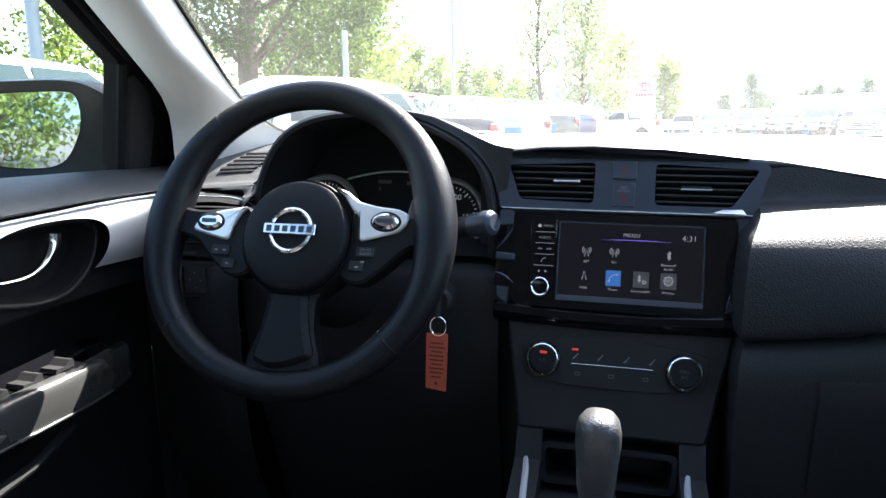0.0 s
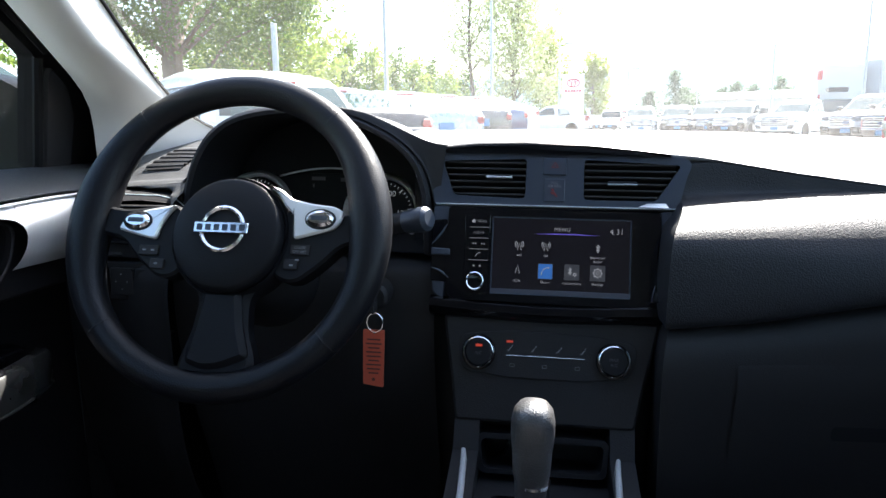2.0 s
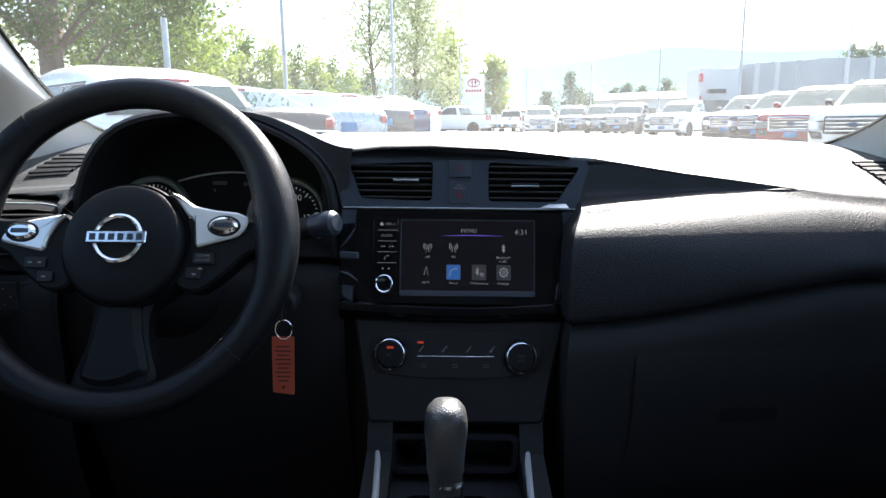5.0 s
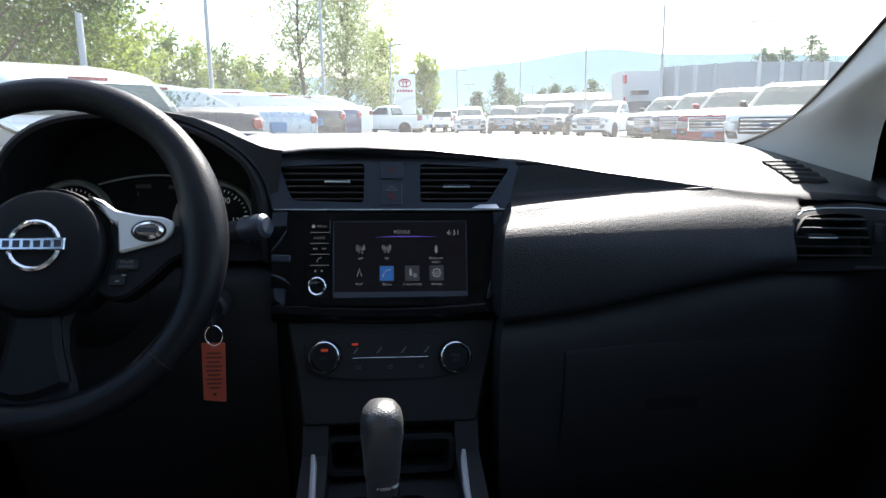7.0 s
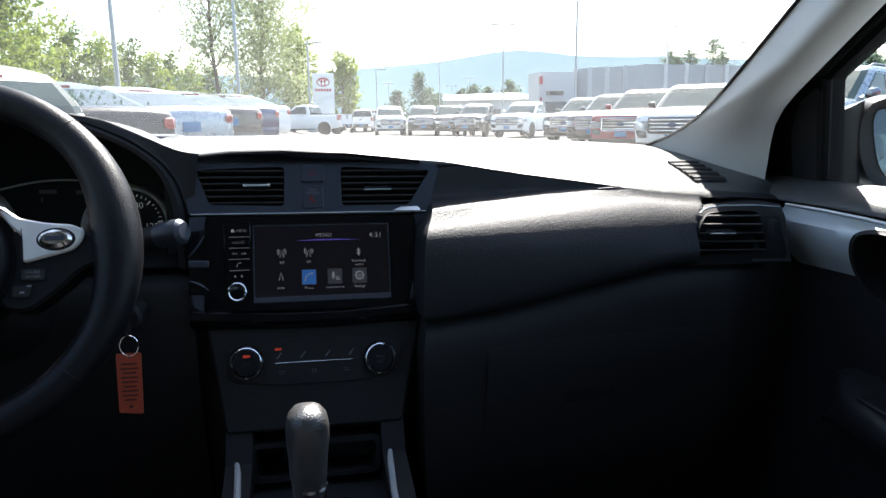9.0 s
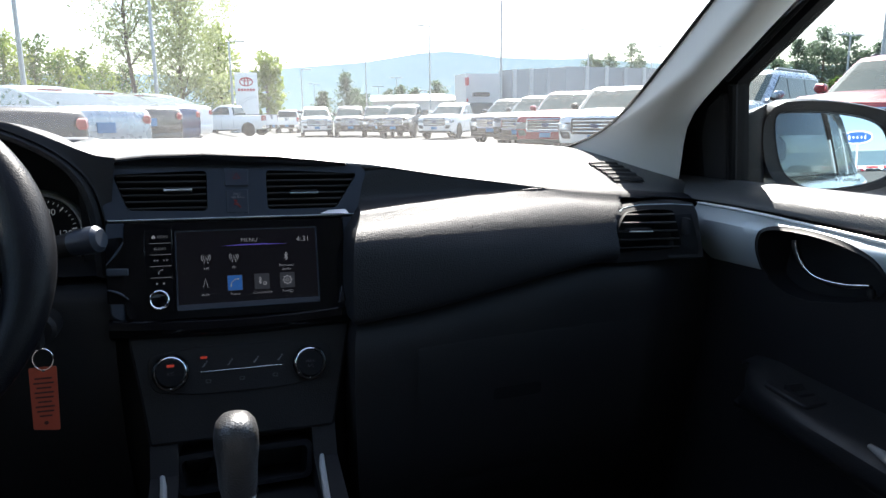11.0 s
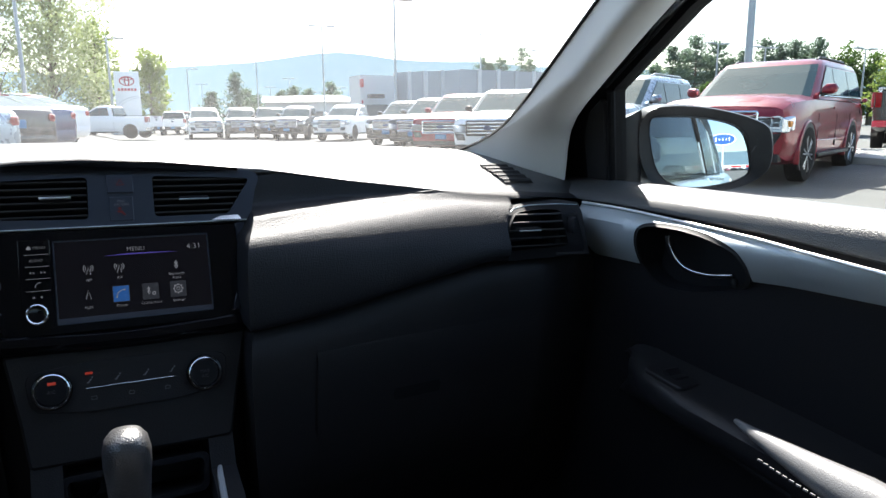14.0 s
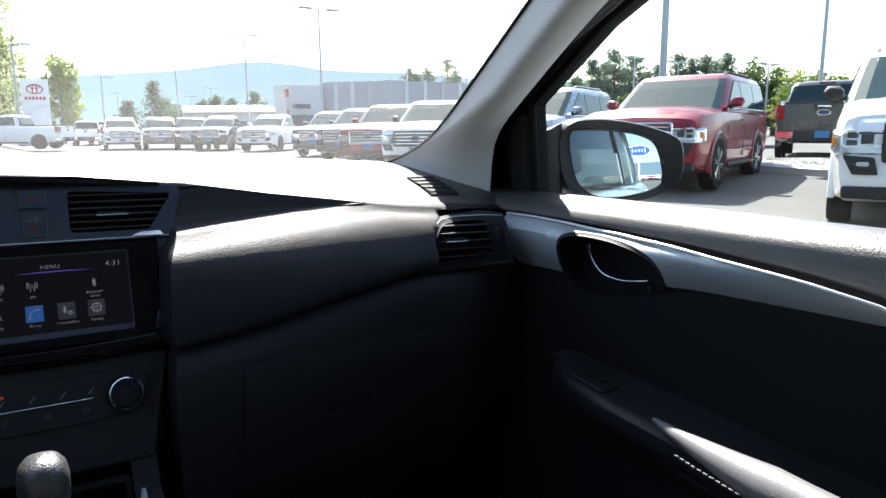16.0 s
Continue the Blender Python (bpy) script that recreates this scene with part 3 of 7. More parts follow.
SCR = rect(-0.096, 0.068, 0.894, 0.984, 0.002)
bz = part("bezel", plate(bez, [SCR], SP, -0.03, 0.0065), M_PIANO, ds, "gloss black surround")
part("rim_line", ring(bez, inset(bez, 0.0012), SP, 0.004, 0.0072), M_PIANO, bz)
part("screen_edge", ring(SCR, inset(SCR, 0.0016), SP, 0.004, 0.0056), M_GUN, ds)
part("screen_foot", slab(rect(-0.0945, 0.0665, 0.8955, 0.9005), SP, 0.0049, 0.0053), M_SCREENLOW, ds, smooth=False)
part("screen", slab(SCR, SP, -0.01, 0.0050), M_SCREEN, ds, "lit screen showing a menu", smooth=False)
D = 0.0056
words("MENU", 0.0066, SP, D, M_GLOW, ds, -0.0125, 0.9705, space=1.1)
words("4:31", 0.0088, SP, D, M_GLOW, ds, 0.0510, 0.9695, space=1.08)
part("title_line", slab([(-0.046, 0.9647), (0.032, 0.9647), (0.004, 0.9660), (-0.022, 0.9660)], SP, 0.005, D), M_VIOLET, ds, smooth=False)


def mast(u, v, waves=True, s=1.0):
    bm = sweep([SP(u - 0.0022 * s, v - 0.0045 * s, D), SP(u, v + 0.004 * s, D), SP(u + 0.0022 * s, v - 0.0045 * s, D)], 0.0004, 5)
    if waves:
        for r in (0.0030, 0.0050):
            for sg in (-1, 1):
                sweep([SP(u + sg * r * math.cos(a) * s, v + 0.0022 * s + r * math.sin(a) * s, D) for a in [-0.8 + 0.32 * i for i in range(6)]], 0.00038, 5, bm=bm)
    return bm


for body, u, v in (("AM", -0.0625, 0.9500), ("FM", -0.0310, 0.9500)):
    part("icon", mast(u, v), M_GLOW, ds)
    words(body, 0.0043, SP, D, M_GLOW, ds, u, 0.9395)
bt = [(-0.002, 0.0025), (0.002, -0.0022), (0, -0.0048), (0, 0.0048), (0.002, 0.0022), (-0.002, -0.0025)]
part("icon", sweep([SP(0.0295 + a, 0.9500 + b, D) for a, b in bt], 0.0005, 5), M_GLOW, ds)
words("Bluetooth", 0.0043, SP, D, M_GLOW, ds, 0.0295, 0.9395)
words("Audio", 0.0043, SP, D, M_GLOW, ds, 0.0295, 0.9350)
part("icon", mast(-0.0640, 0.9240, False, 1.15), M_GLOW, ds)
words("AUX", 0.0043, SP, D, M_GLOW, ds, -0.0645, 0.9100)
for body, u, mm in (("Phone", -0.0310, M_BLUE), ("Connections", 0.0000, M_TILE), ("Settings", 0.0300, M_TILE)):
    part("tile_edge", ring(rect(u - 0.0088, u + 0.0088, 0.9130, 0.9310, 0.001), rect(u - 0.0082, u + 0.0082, 0.9136, 0.9304, 0.001), SP, 0.004, 0.0054), M_TILE, ds, smooth=False)
    part("icon_tile", slab(rect(u - 0.0083, u + 0.0083, 0.9135, 0.9305, 0.001), SP, 0.004, 0.0053), mm, ds, smooth=False)
    words(body, 0.0043, SP, D, M_GLOW, ds, u, 0.9093)
part("icon", sweep([SP(-0.0310 + a, 0.9222 + b, D) for a, b in ((-0.0045, -0.0045), (-0.0043, -0.001), (-0.002, 0.0022), (0.0016, 0.0040), (0.0047, 0.0038))], [0.0010, 0.0004, 0.0004, 0.0004, 0.0010], 6), M_GLOW, ds)
part("icon", sweep([SP(-0.0022 + a * 0.9, 0.9232 + b * 0.9, D) for a, b in bt], 0.0005, 5), M_GLOW, ds)
part("icon", ring(disc(0.0035, 0.9195, 0.0022, 14), disc(0.0035, 0.9195, 0.0012, 14), SP, 0.005, D), M_GLOW, ds, smooth=False)
part("icon", ring(disc(0.0300, 0.9222, 0.0048, 16), disc(0.0300, 0.9222, 0.0039, 16), SP, 0.005, D), M_GLOW, ds, smooth=False)
part("icon", ring(disc(0.0300, 0.9222, 0.0021, 14), disc(0.0300, 0.9222, 0.0013, 14), SP, 0.005, D), M_GLOW, ds, smooth=False)
for i in range(8):
    a = 2 * math.pi * i / 8
    part("icon", slab(disc(0.0300 + 0.0050 * math.cos(a), 0.9222 + 0.0050 * math.sin(a), 0.0009, 8), SP, 0.005, D), M_GLOW, ds, smooth=False)
part("key_panel", slab(rect(-0.1285, -0.0985, 0.893, 0.9855, 0.001), SP, 0.0, 0.0073, 0.0004), M_PIANO, ds, "column of black keys")
words("MENU", 0.0043, SP, 0.0078, M_GLOWDIM, ds, -0.1085, 0.9775)
part("icon", slab([(-0.1205, 0.9760), (-0.1165, 0.9760), (-0.1165, 0.9780), (-0.1185, 0.9800), (-0.1205, 0.9780)], SP, 0.007, 0.0078), M_GLOW, ds, smooth=False)
words("AUDIO", 0.0043, SP, 0.0078, M_GLOWDIM, ds, -0.1120, 0.9640)
for v in (0.9705, 0.9578, 0.9450, 0.9322):
    part("key_line", slab(rect(-0.1230, -0.1000, v - 0.0003, v + 0.0003), SP, 0.007, 0.0079), M_GLOWDIM, ds, smooth=False)
for u in (-0.1185, -0.1155, -0.1075, -0.1045):
    s = 1 if u > -0.11 else -1
    part("icon", slab([(u - 0.0011 * s, 0.9526), (u + 0.0011 * s, 0.9514), (u - 0.0011 * s, 0.9502)], SP, 0.007, 0.0078), M_GLOWDIM, ds, smooth=False)
part("icon", sweep([SP(-0.1120 + a, 0.9385 + b, 0.0078) for a, b in ((-0.0025, -0.0025), (-0.0018, 0.0003), (0.0003, 0.002), (0.0027, 0.0022))], [0.0007, 0.0004, 0.0004, 0.0007], 5), M_GLOWDIM, ds)
part("icon", slab(disc(-0.1165, 0.9255, 0.0012, 10), SP, 0.007, 0.0078), M_GLOWDIM, ds, smooth=False)
part("icon", slab(disc(-0.1090, 0.9255, 0.0012, 10), SP, 0.007, 0.0078), M_GLOWDIM, ds, smooth=False)


def knob(parent, u, v, r, d, ring_r, f=SP, name="dial"):
    def cyl(prof):
        return loft([[f(u + rr * math.cos(a), v + rr * math.sin(a), dd) for a in [2 * math.pi * i / 36 for i in range(36)]] for rr, dd in prof], closed=True, caps=True)
    k = part(name, cyl([(r, -0.01), (r, d - 0.002), (r - 0.0006, d - 0.0006), (r - 0.0018, d), (r * 0.6, d - 0.0006)]), M_PIANO, parent)
    part("chrome_ring", loft([[f(u + rr * math.cos(a), v + rr * math.sin(a), dd) for a in [2 * math.pi * i / 40 for i in range(40)]] for rr, dd in ((ring_r + 0.0011, d - 0.003), (ring_r + 0.0011, d + 0.0006), (ring_r, d + 0.0013), (ring_r - 0.0011, d + 0.0004), (ring_r - 0.0011, d - 0.002))], closed=True), M_CHROME, k, "thin chrome ring")
    return k


knob(ds, -0.1140, 0.9075, 0.0108, 0.016, 0.0096, name="volume_knob")

# climate panel
M_FAINT = mat("faint dark legend", (0.07, 0.07, 0.075), 0.5)
cl = thing("climate_control_panel", tuple(SP(-0.02, 0.75, 0)), "black heater control panel with two ringed dials", "control panel")
part("panel", slab(soft([(-0.151, 0.868), (-0.139, 0.80), (-0.132, 0.748), (0.077, 0.748), (0.088, 0.80), (0.104, 0.868)], 0.006), SP, -0.06, 0.0, 0.003), M_LOWER, cl)
part("control_plate", slab(soft([(-0.132, 0.846), (-0.075, 0.853), (0.020, 0.852), (0.079, 0.844), (0.074, 0.806), (0.02, 0.799), (-0.072, 0.799), (-0.127, 0.806)], 0.012), SP, -0.01, 0.0022, 0.001), M_LOWER, cl)
for u, v, txt in ((-0.106, 0.827, ("A/C",)), (0.051, 0.824, ("MAX", "A/C"))):
    k = knob(cl, u, v, 0.0200, 0.010, 0.0165)
    part("dial_face", slab(disc(u, v, 0.0150), SP, 0.008, 0.0125, 0.001), M_CAVITY, k)
    for i, w in enumerate(txt):
        words(w, 0.0050, SP, 0.0129, M_FAINT, cl, u, v - 0.001 - 0.0055 * i + 0.003 * (len(txt) - 1))
part("led", slab(rect(-0.1095, -0.1015, 0.8333, 0.8362, 0.0005), SP, 0.011, 0.0131), M_LED, cl, "lit orange lamp", smooth=False)
part("led", slab(rect(-0.0735, -0.0660, 0.8390, 0.8415, 0.0005), SP, 0.001, 0.0032), M_LED, cl, "lit orange lamp", smooth=False)
part("trim_bar", slab(rect(-0.0735, 0.0180, 0.8241, 0.8250, 0.0003), SP, 0.001, 0.0038, 0.0003), M_CHROME, cl, "thin chrome bar")
for u in (-0.0695, -0.0415, -0.0120, 0.0160):
    part("icon", sweep([SP(u + a, 0.8325 + b, 0.0026) for a, b in ((-0.0028, -0.002), (-0.001, -0.0026), (0.0005, 0.0006), (0.0022, 0.0012))], 0.0005, 5), M_LEGEND, cl)
    part("icon", slab(disc(u + 0.0028, 0.8355, 0.0008, 8), SP, 0.002, 0.0028), M_LEGEND, cl)
for u in (-0.0660, -0.0280, 0.0100):
    part("icon", ring(rect(u - 0.003, u + 0.003, 0.8115, 0.8155, 0.001), rect(u - 0.0022, u + 0.0022, 0.8123, 0.8147, 0.0007), SP, 0.002, 0.0027), M_FAINT, cl, smooth=False)

# ---- centre console and gear selector ----
con = thing("center_console", (-0.03, 0.55, 0.30), "black centre console with satin silver edge strips", "console")
part("tray_back", slab([(-0.103, 0.742), (0.050, 0.744), (0.046, 0.69), (-0.099, 0.688)], SP, -0.09, -0.085), M_LOWER, con)
for s, xa, xb in ((-1, -0.132, -0.102), (1, 0.050, 0.078)):
    part("side_wall", loft([[(xa, y, z0), (xb, y, z0), (xb, y, 0.30), (xa, y, 0.30)] for y, z0 in ((0.80, 0.76), (0.735, 0.755), (0.715, 0.716), (0.64, 0.700), (0.45, 0.690), (0.10, 0.690), (-0.30, 0.70))], closed=True, caps=True), M_LOWER, con)
    xm = -0.1215 if s < 0 else 0.0615
    part("edge_strip", sweep([(xm - 0.002 * s, 0.7165, 0.716), (xm - 0.004 * s, 0.700, 0.7125), (xm - 0.007 * s, 0.645, 0.7035), (xm - 0.010 * s, 0.52, 0.697), (xm - 0.012 * s, 0.20, 0.694)], [0.0028, 0.0038, 0.0038, 0.0038, 0.0038], 8), M_SILVER, con, "satin silver strip")
part("deck", loft([[(x, y, z) for x in (-0.110, -0.09, -0.03, 0.04, 0.056)] for y, z in ((0.80, 0.672), (0.70, 0.680), (0.60, 0.682), (0.40, 0.680), (-0.30, 0.680))]), M_LOWER, con)
part("bin_edge", ring(soft([(-0.106, 0.735), (0.05, 0.735), (0.047, 0.692), (-0.102, 0.690)], 0.01), soft([(-0.100, 0.729), (0.044, 0.729), (0.041, 0.697), (-0.096, 0.695)], 0.008), SP, -0.06, -0.002), M_CAVITY, con)
part("outlet", loft([[SP(-0.083 + r * math.cos(a), 0.716 + r * math.sin(a), d) for a in [2 * math.pi * i / 20 for i in range(20)]] for r, d in ((0.016, -0.08), (0.016, -0.045), (0.013, -0.043), (0.012, -0.06))], closed=True), M_PIANO, con, "round power outlet")
part("gate_plate", slab(soft([(-0.085, 0.52), (-0.085, 0.665), (0.012, 0.665), (0.012, 0.52)], 0.015), lambda u, v, d: Vector((u, v, 0.684 + d)), -0.01, 0.008, 0.002), M_PIANO, con, "gloss black gate plate")
gs = thing("gear_selector", (-0.038, 0.60, 0.69), "upright black leather gear selector, its top in sunlight", "gear selector")
kn = [(0.700, 0.014, 0.012, 0.602), (0.748, 0.0165, 0.014, 0.600), (0.760, 0.0185, 0.018, 0.598), (0.785, 0.0195, 0.021, 0.594), (0.805, 0.0212, 0.024, 0.590), (0.818, 0.0210, 0.0255, 0.588), (0.828, 0.0190, 0.024, 0.586), (0.8345, 0.0145, 0.019, 0.585), (0.8375, 0.008, 0.011, 0.584), (0.8385, 0.002, 0.003, 0.584)]
part("knob", loft([[(-0.039 + rx * math.copysign(abs(math.cos(a)) ** 0.8, math.cos(a)), yc + ry * math.copysign(abs(math.sin(a)) ** 0.8, math.sin(a)), z) for a in [2 * math.pi * i / 32 for i in range(32)]] for z, rx, ry, yc in kn], closed=True, caps=True), M_KNOB, gs)
part("collar", loft([[(-0.037 + r * math.cos(a), 0.602 + r * math.sin(a), z) for a in [2 * math.pi * i / 24 for i in range(24)]] for z, r in ((0.744, 0.0158), (0.744, 0.0172), (0.7475, 0.0172), (0.7475, 0.0158))], closed=True), M_CHROME, gs)
part("boot", loft([[(-0.037 + rx * math.cos(a) * (1 + 0.06 * math.cos(6 * a)), 0.602 + ry * math.sin(a), z) for a in [2 * math.pi * i / 24 for i in range(24)]] for z, rx, ry in ((0.690, 0.040, 0.055), (0.700, 0.030, 0.038), (0.715, 0.022, 0.024), (0.725, 0.016, 0.016), (0.744, 0.015, 0.014))], closed=True), M_LEATHER, gs)

# ---- steering wheel ----
WC, WA = Vector((-0.383, 0.675, 0.975)), radians(24)
W_UP, W_N = Vector((0, math.sin(WA), math.cos(WA))), Vector((0, -math.cos(WA), math.sin(WA)))


def WP(u, v, d):
    return WC + Vector((u, 0, 0)) + W_UP * v + W_N * d


sw = thing("steering_wheel", tuple(WC), "black leather steering wheel with silver spoke trims", "steering wheel")
R = 0.1700


def grip(deg):
    """How far the rim swells into the thumb grips beside the spokes."""
    return max(math.exp(-(((deg - c + 180) % 360 - 180) / 27) ** 2) for c in (8, 174))


turn = [360 * i / 120 for i in range(120)]
part("rim", sweep([WP((R - 0.0062 * grip(g)) * math.cos(radians(g)), (R - 0.0062 * grip(g)) * math.sin(radians(g)), 0) for g in turn], [0.0172 + 0.0064 * grip(g) for g in turn], 18, closed=True), M_LEATHER, sw)
for a in (49.5, 131, 222, 318):
    a = radians(a)
    c = WP(R * math.cos(a), R * math.sin(a), 0)
    rad = (WP(math.cos(a), math.sin(a), 0) - WC)
    part("seam", sweep([c + 0.0173 * (rad * math.cos(b) + W_N * math.sin(b)) for b in [2 * math.pi * i / 20 for i in range(20)]], 0.0008, 5, closed=True), M_SEAM, sw)
dome = [(0.0625, -0.035), (0.0630, 0.008), (0.0620, 0.014), (0.0600, 0.0185), (0.0570, 0.0205), (0.040, 0.0235), (0.020, 0.0250), (0.001, 0.0255)]
part("airbag_cover", loft([[WP(0.008 + r * math.cos(a), -0.006 + 1.02 * r * math.sin(a), d) for a in [2 * math.pi * i / 48 for i in range(48)]] for r, d in dome], closed=True, caps=True), M_HUB, sw, "round black airbag cover")
part("cover_groove", loft([[WP(0.008 + r * math.cos(a), -0.006 + 1.02 * r * math.sin(a), d) for a in [2 * math.pi * i / 48 for i in range(48)]] for r, d in ((0.0665, -0.03), (0.0672, 0.004), (0.0655, 0.010), (0.0635, 0.0085))], closed=True), M_HUB, sw, "thin rim round the airbag cover")
spoke_l = soft([(-0.158, 0.028), (-0.120, 0.0215), (-0.055, 0.030), (-0.040, 0.0), (-0.045, -0.050), (-0.070, -0.056), (-0.098, -0.034), (-0.118, -0.012), (-0.158, -0.004)], 0.012)
spoke_r = [(0.016 - u, v) for u, v in spoke_l]
part("spoke", slab(spoke_l, WP, -0.02, 0.006, 0.003), M_HUB, sw)
part("spoke", slab(spoke_r, WP, -0.02, 0.006, 0.003), M_HUB, sw)
trim_l = soft([(-0.1235, -0.0027), (-0.1165, 0.0103), (-0.096, 0.0197), (-0.0558, 0.0275), (-0.0647, 0.0186), (-0.0729, 0.0039), (-0.0763, -0.0134), (-0.0952, -0.0096), (-0.1115, -0.0056)], 0.006)
trim_r = soft([(0.0457, 0.0529), (0.0611, 0.0489), (0.0769, 0.037), (0.0995, 0.0322), (0.1236, 0.030), (0.135, 0.0244), (0.1321, 0.0124), (0.1246, 0.0044), (0.0817, -0.0077), (0.0782, 0.021), (0.0693, 0.028), (0.0593, 0.0422)], 0.004)
for tr, cu, cv in ((trim_l, -0.100, 0.0070), (trim_r, 0.1100, 0.0150)):
    t0 = part("spoke_trim", slab(tr, WP, -0.01, 0.0115, 0.002), M_SILVER, sw, "satin silver spoke trim")
    part("pad_ring", slab(disc(cu, cv, 0.0175, 28, 0.0115), WP, 0.005, 0.0125, 0.001), M_LOWER, t0)
    part("rocker_switch", slab(disc(cu, cv, 0.0150, 28, 0.0090), WP, 0.01, 0.0165, 0.003), M_CHROME, t0, "silver rocker switch")
    part("trim_seam", slab([(cu + (0.020 if cu < 0 else -0.0295), cv - 0.021), (cu + (0.0206 if cu < 0 else -0.0288), cv - 0.021), (cu + (0.0206 if cu < 0 else -0.0306), cv + 0.011), (cu + (0.020 if cu < 0 else -0.0312), cv + 0.011)], WP, 0.0, 0.0119), M_SEAM, t0, smooth=False) if cu > 0 else None
    part("rocker_mark", slab(rect(cu - 0.009, cu + 0.009, cv - 0.0025, cv + 0.0025, 0.001), WP, 0.016, 0.0175, 0.0005), M_GUN, t0)
for cu, cv, w in ((-0.084, -0.025, 0.0115), (-0.072, -0.040, 0.0085), (0.090, -0.019, 0.011), (0.081, -0.035, 0.008)):
    part("thumb_button", slab(rect(cu - w, cu + w, cv - 0.0058, cv + 0.0058, 0.002), WP, 0.0, 0.0085, 0.001), M_LOWER, sw)
words("CRUISE", 0.0042, WP, 0.0089, M_LEGEND, sw, 0.090, -0.0165)
words("ON/OFF", 0.0042, WP, 0.0089, M_LEGEND, sw, 0.090, -0.0212)
for cu, cv in ((-0.089, -0.025), (-0.079, -0.025), (-0.073, -0.040), (0.082, -0.036), (0.088, -0.030)):
    part("button_mark", slab(rect(cu - 0.002, cu + 0.002, cv - 0.0009, cv + 0.0009, 0.0004), WP, 0.008, 0.0089), M_LEGEND, sw, smooth=False)
lower = soft([(-0.036, -0.050), (-0.020, -0.075), (-0.024, -0.110), (-0.036, -0.146), (-0.034, -0.162), (0.046, -0.162), (0.052, -0.142), (0.039, -0.108), (0.036, -0.075), (0.050, -0.050)], 0.010)
part("spoke", slab(lower, WP, -0.018, 0.004, 0.006), M_HUB, sw)
part("lower_spoke_trim", slab(soft([(-0.0125, -0.066), (-0.0185, -0.106), (-0.0255, -0.144), (-0.004, -0.1515), (0.0165, -0.149), (0.046, -0.1365), (0.035, -0.103), (0.029, -0.066)], 0.007), WP, -0.01, 0.011, 0.006), M_HUB, sw, "black lower spoke cover")
part("badge_ring", loft([[WP(0.008 + (r) * math.cos(a), -0.003 + r * math.sin(a), 0.0245 + d) for a in [2 * math.pi * i / 44 for i in range(44)]] for r, d in ((0.0262, -0.002), (0.0258, 0.003), (0.0235, 0.0045), (0.0212, 0.003), (0.0208, -0.003))], closed=True), M_CHROME, sw, "chrome ring emblem")
part("badge_bar", slab(rect(-0.0225, 0.0385, -0.0088, 0.0036, 0.001), WP, 0.024, 0.0315, 0.001), M_CHROME, sw, "chrome bar across the emblem")
for i in range(6):
    u = -0.0155 + 0.0095 * i
    part("badge_mark", slab(rect(u - 0.0030, u + 0.0030, -0.0060, 0.0008, 0.0006), WP, 0.031, 0.0320), M_GUN, sw, smooth=False)
part("column_shroud", loft([[(WC + Vector((w * math.cos(a), 0, 0)) + W_UP * (h * math.sin(a) - 0.018) + W_N * d) for a in [2 * math.pi * i / 24 for i in range(24)]] for d, w, h in ((-0.03, 0.050, 0.050), (-0.045, 0.066, 0.060), (-0.10, 0.072, 0.066), (-0.22, 0.075, 0.075))], closed=True, caps=True), M_LOWER, sw, "black steering column shroud")
# stalk
st = thing("wiper_stalk", (-0.30, 0.76, 0.96), "black wiper stalk with rounded end", "stalk")
part("arm", sweep([(-0.31, 0.775, 0.952), (-0.25, 0.768, 0.966), (-0.215, 0.760, 0.976), (-0.195, 0.752, 0.981)], [0.009, 0.010, 0.0125, 0.013], 14), M_LOWER, st)
# sunlight on the stalk's tip is put into a gunmetal colour
part("end_cap", sweep([(-0.195, 0.752, 0.981), (-0.178, 0.745, 0.985), (-0.169, 0.741, 0.987), (-0.165, 0.739, 0.988)], [0.0135, 0.0150, 0.0145, 0.010], 16), M_GUN, st, "rounded end, greyed for sunlight")
# ignition key, ring and tag
ig = thing("ignition_lock", (-0.245, 0.735, 0.88), "black ignition lock with key in it", "ignition lock")
part("lock", loft([[(-0.232 + r * math.cos(a), 0.735 + d, 0.893 + r * math.sin(a)) for a in [2 * math.pi * i / 20 for i in range(20)]] for r, d in ((0.018, 0.03), (0.018, 0.0), (0.014, -0.004), (0.006, -0.003))], closed=True, caps=True), M_LOWER, ig)
part("key", slab(rect(-0.2365, -0.2175, 0.878, 0.900, 0.004), lambda u, v, d: Vector((-0.228 + d, 0.718 + (u + 0.228), v)), -0.003, 0.003, 0.001), M_LOWER, ig)
kt = thing("key_tag", (-0.228, 0.72, 0.79), "orange printed plastic key tag on a steel ring", "key tag")
part("split_ring", sweep([(-0.2265 + 0.0095 * math.cos(a), 0.7195, 0.8655 + 0.0115 * math.sin(a)) for a in [2 * math.pi * i / 28 for i in range(28)]], 0.0008, 6, closed=True), M_CHROME, kt, "thin steel ring")
TG = lambda u, v, d: Vector((u - 0.02 * (0.86 - v), 0.7195 - d, v))
part("tag", plate(soft([(-0.2405, 0.857), (-0.2145, 0.857), (-0.2150, 0.786), (-0.2400, 0.789)], 0.002), [disc(-0.2272, 0.8535, 0.0018, 10)], TG, -0.0006, 0.0006), M_TAG, kt, "orange plastic tag", smooth=False)
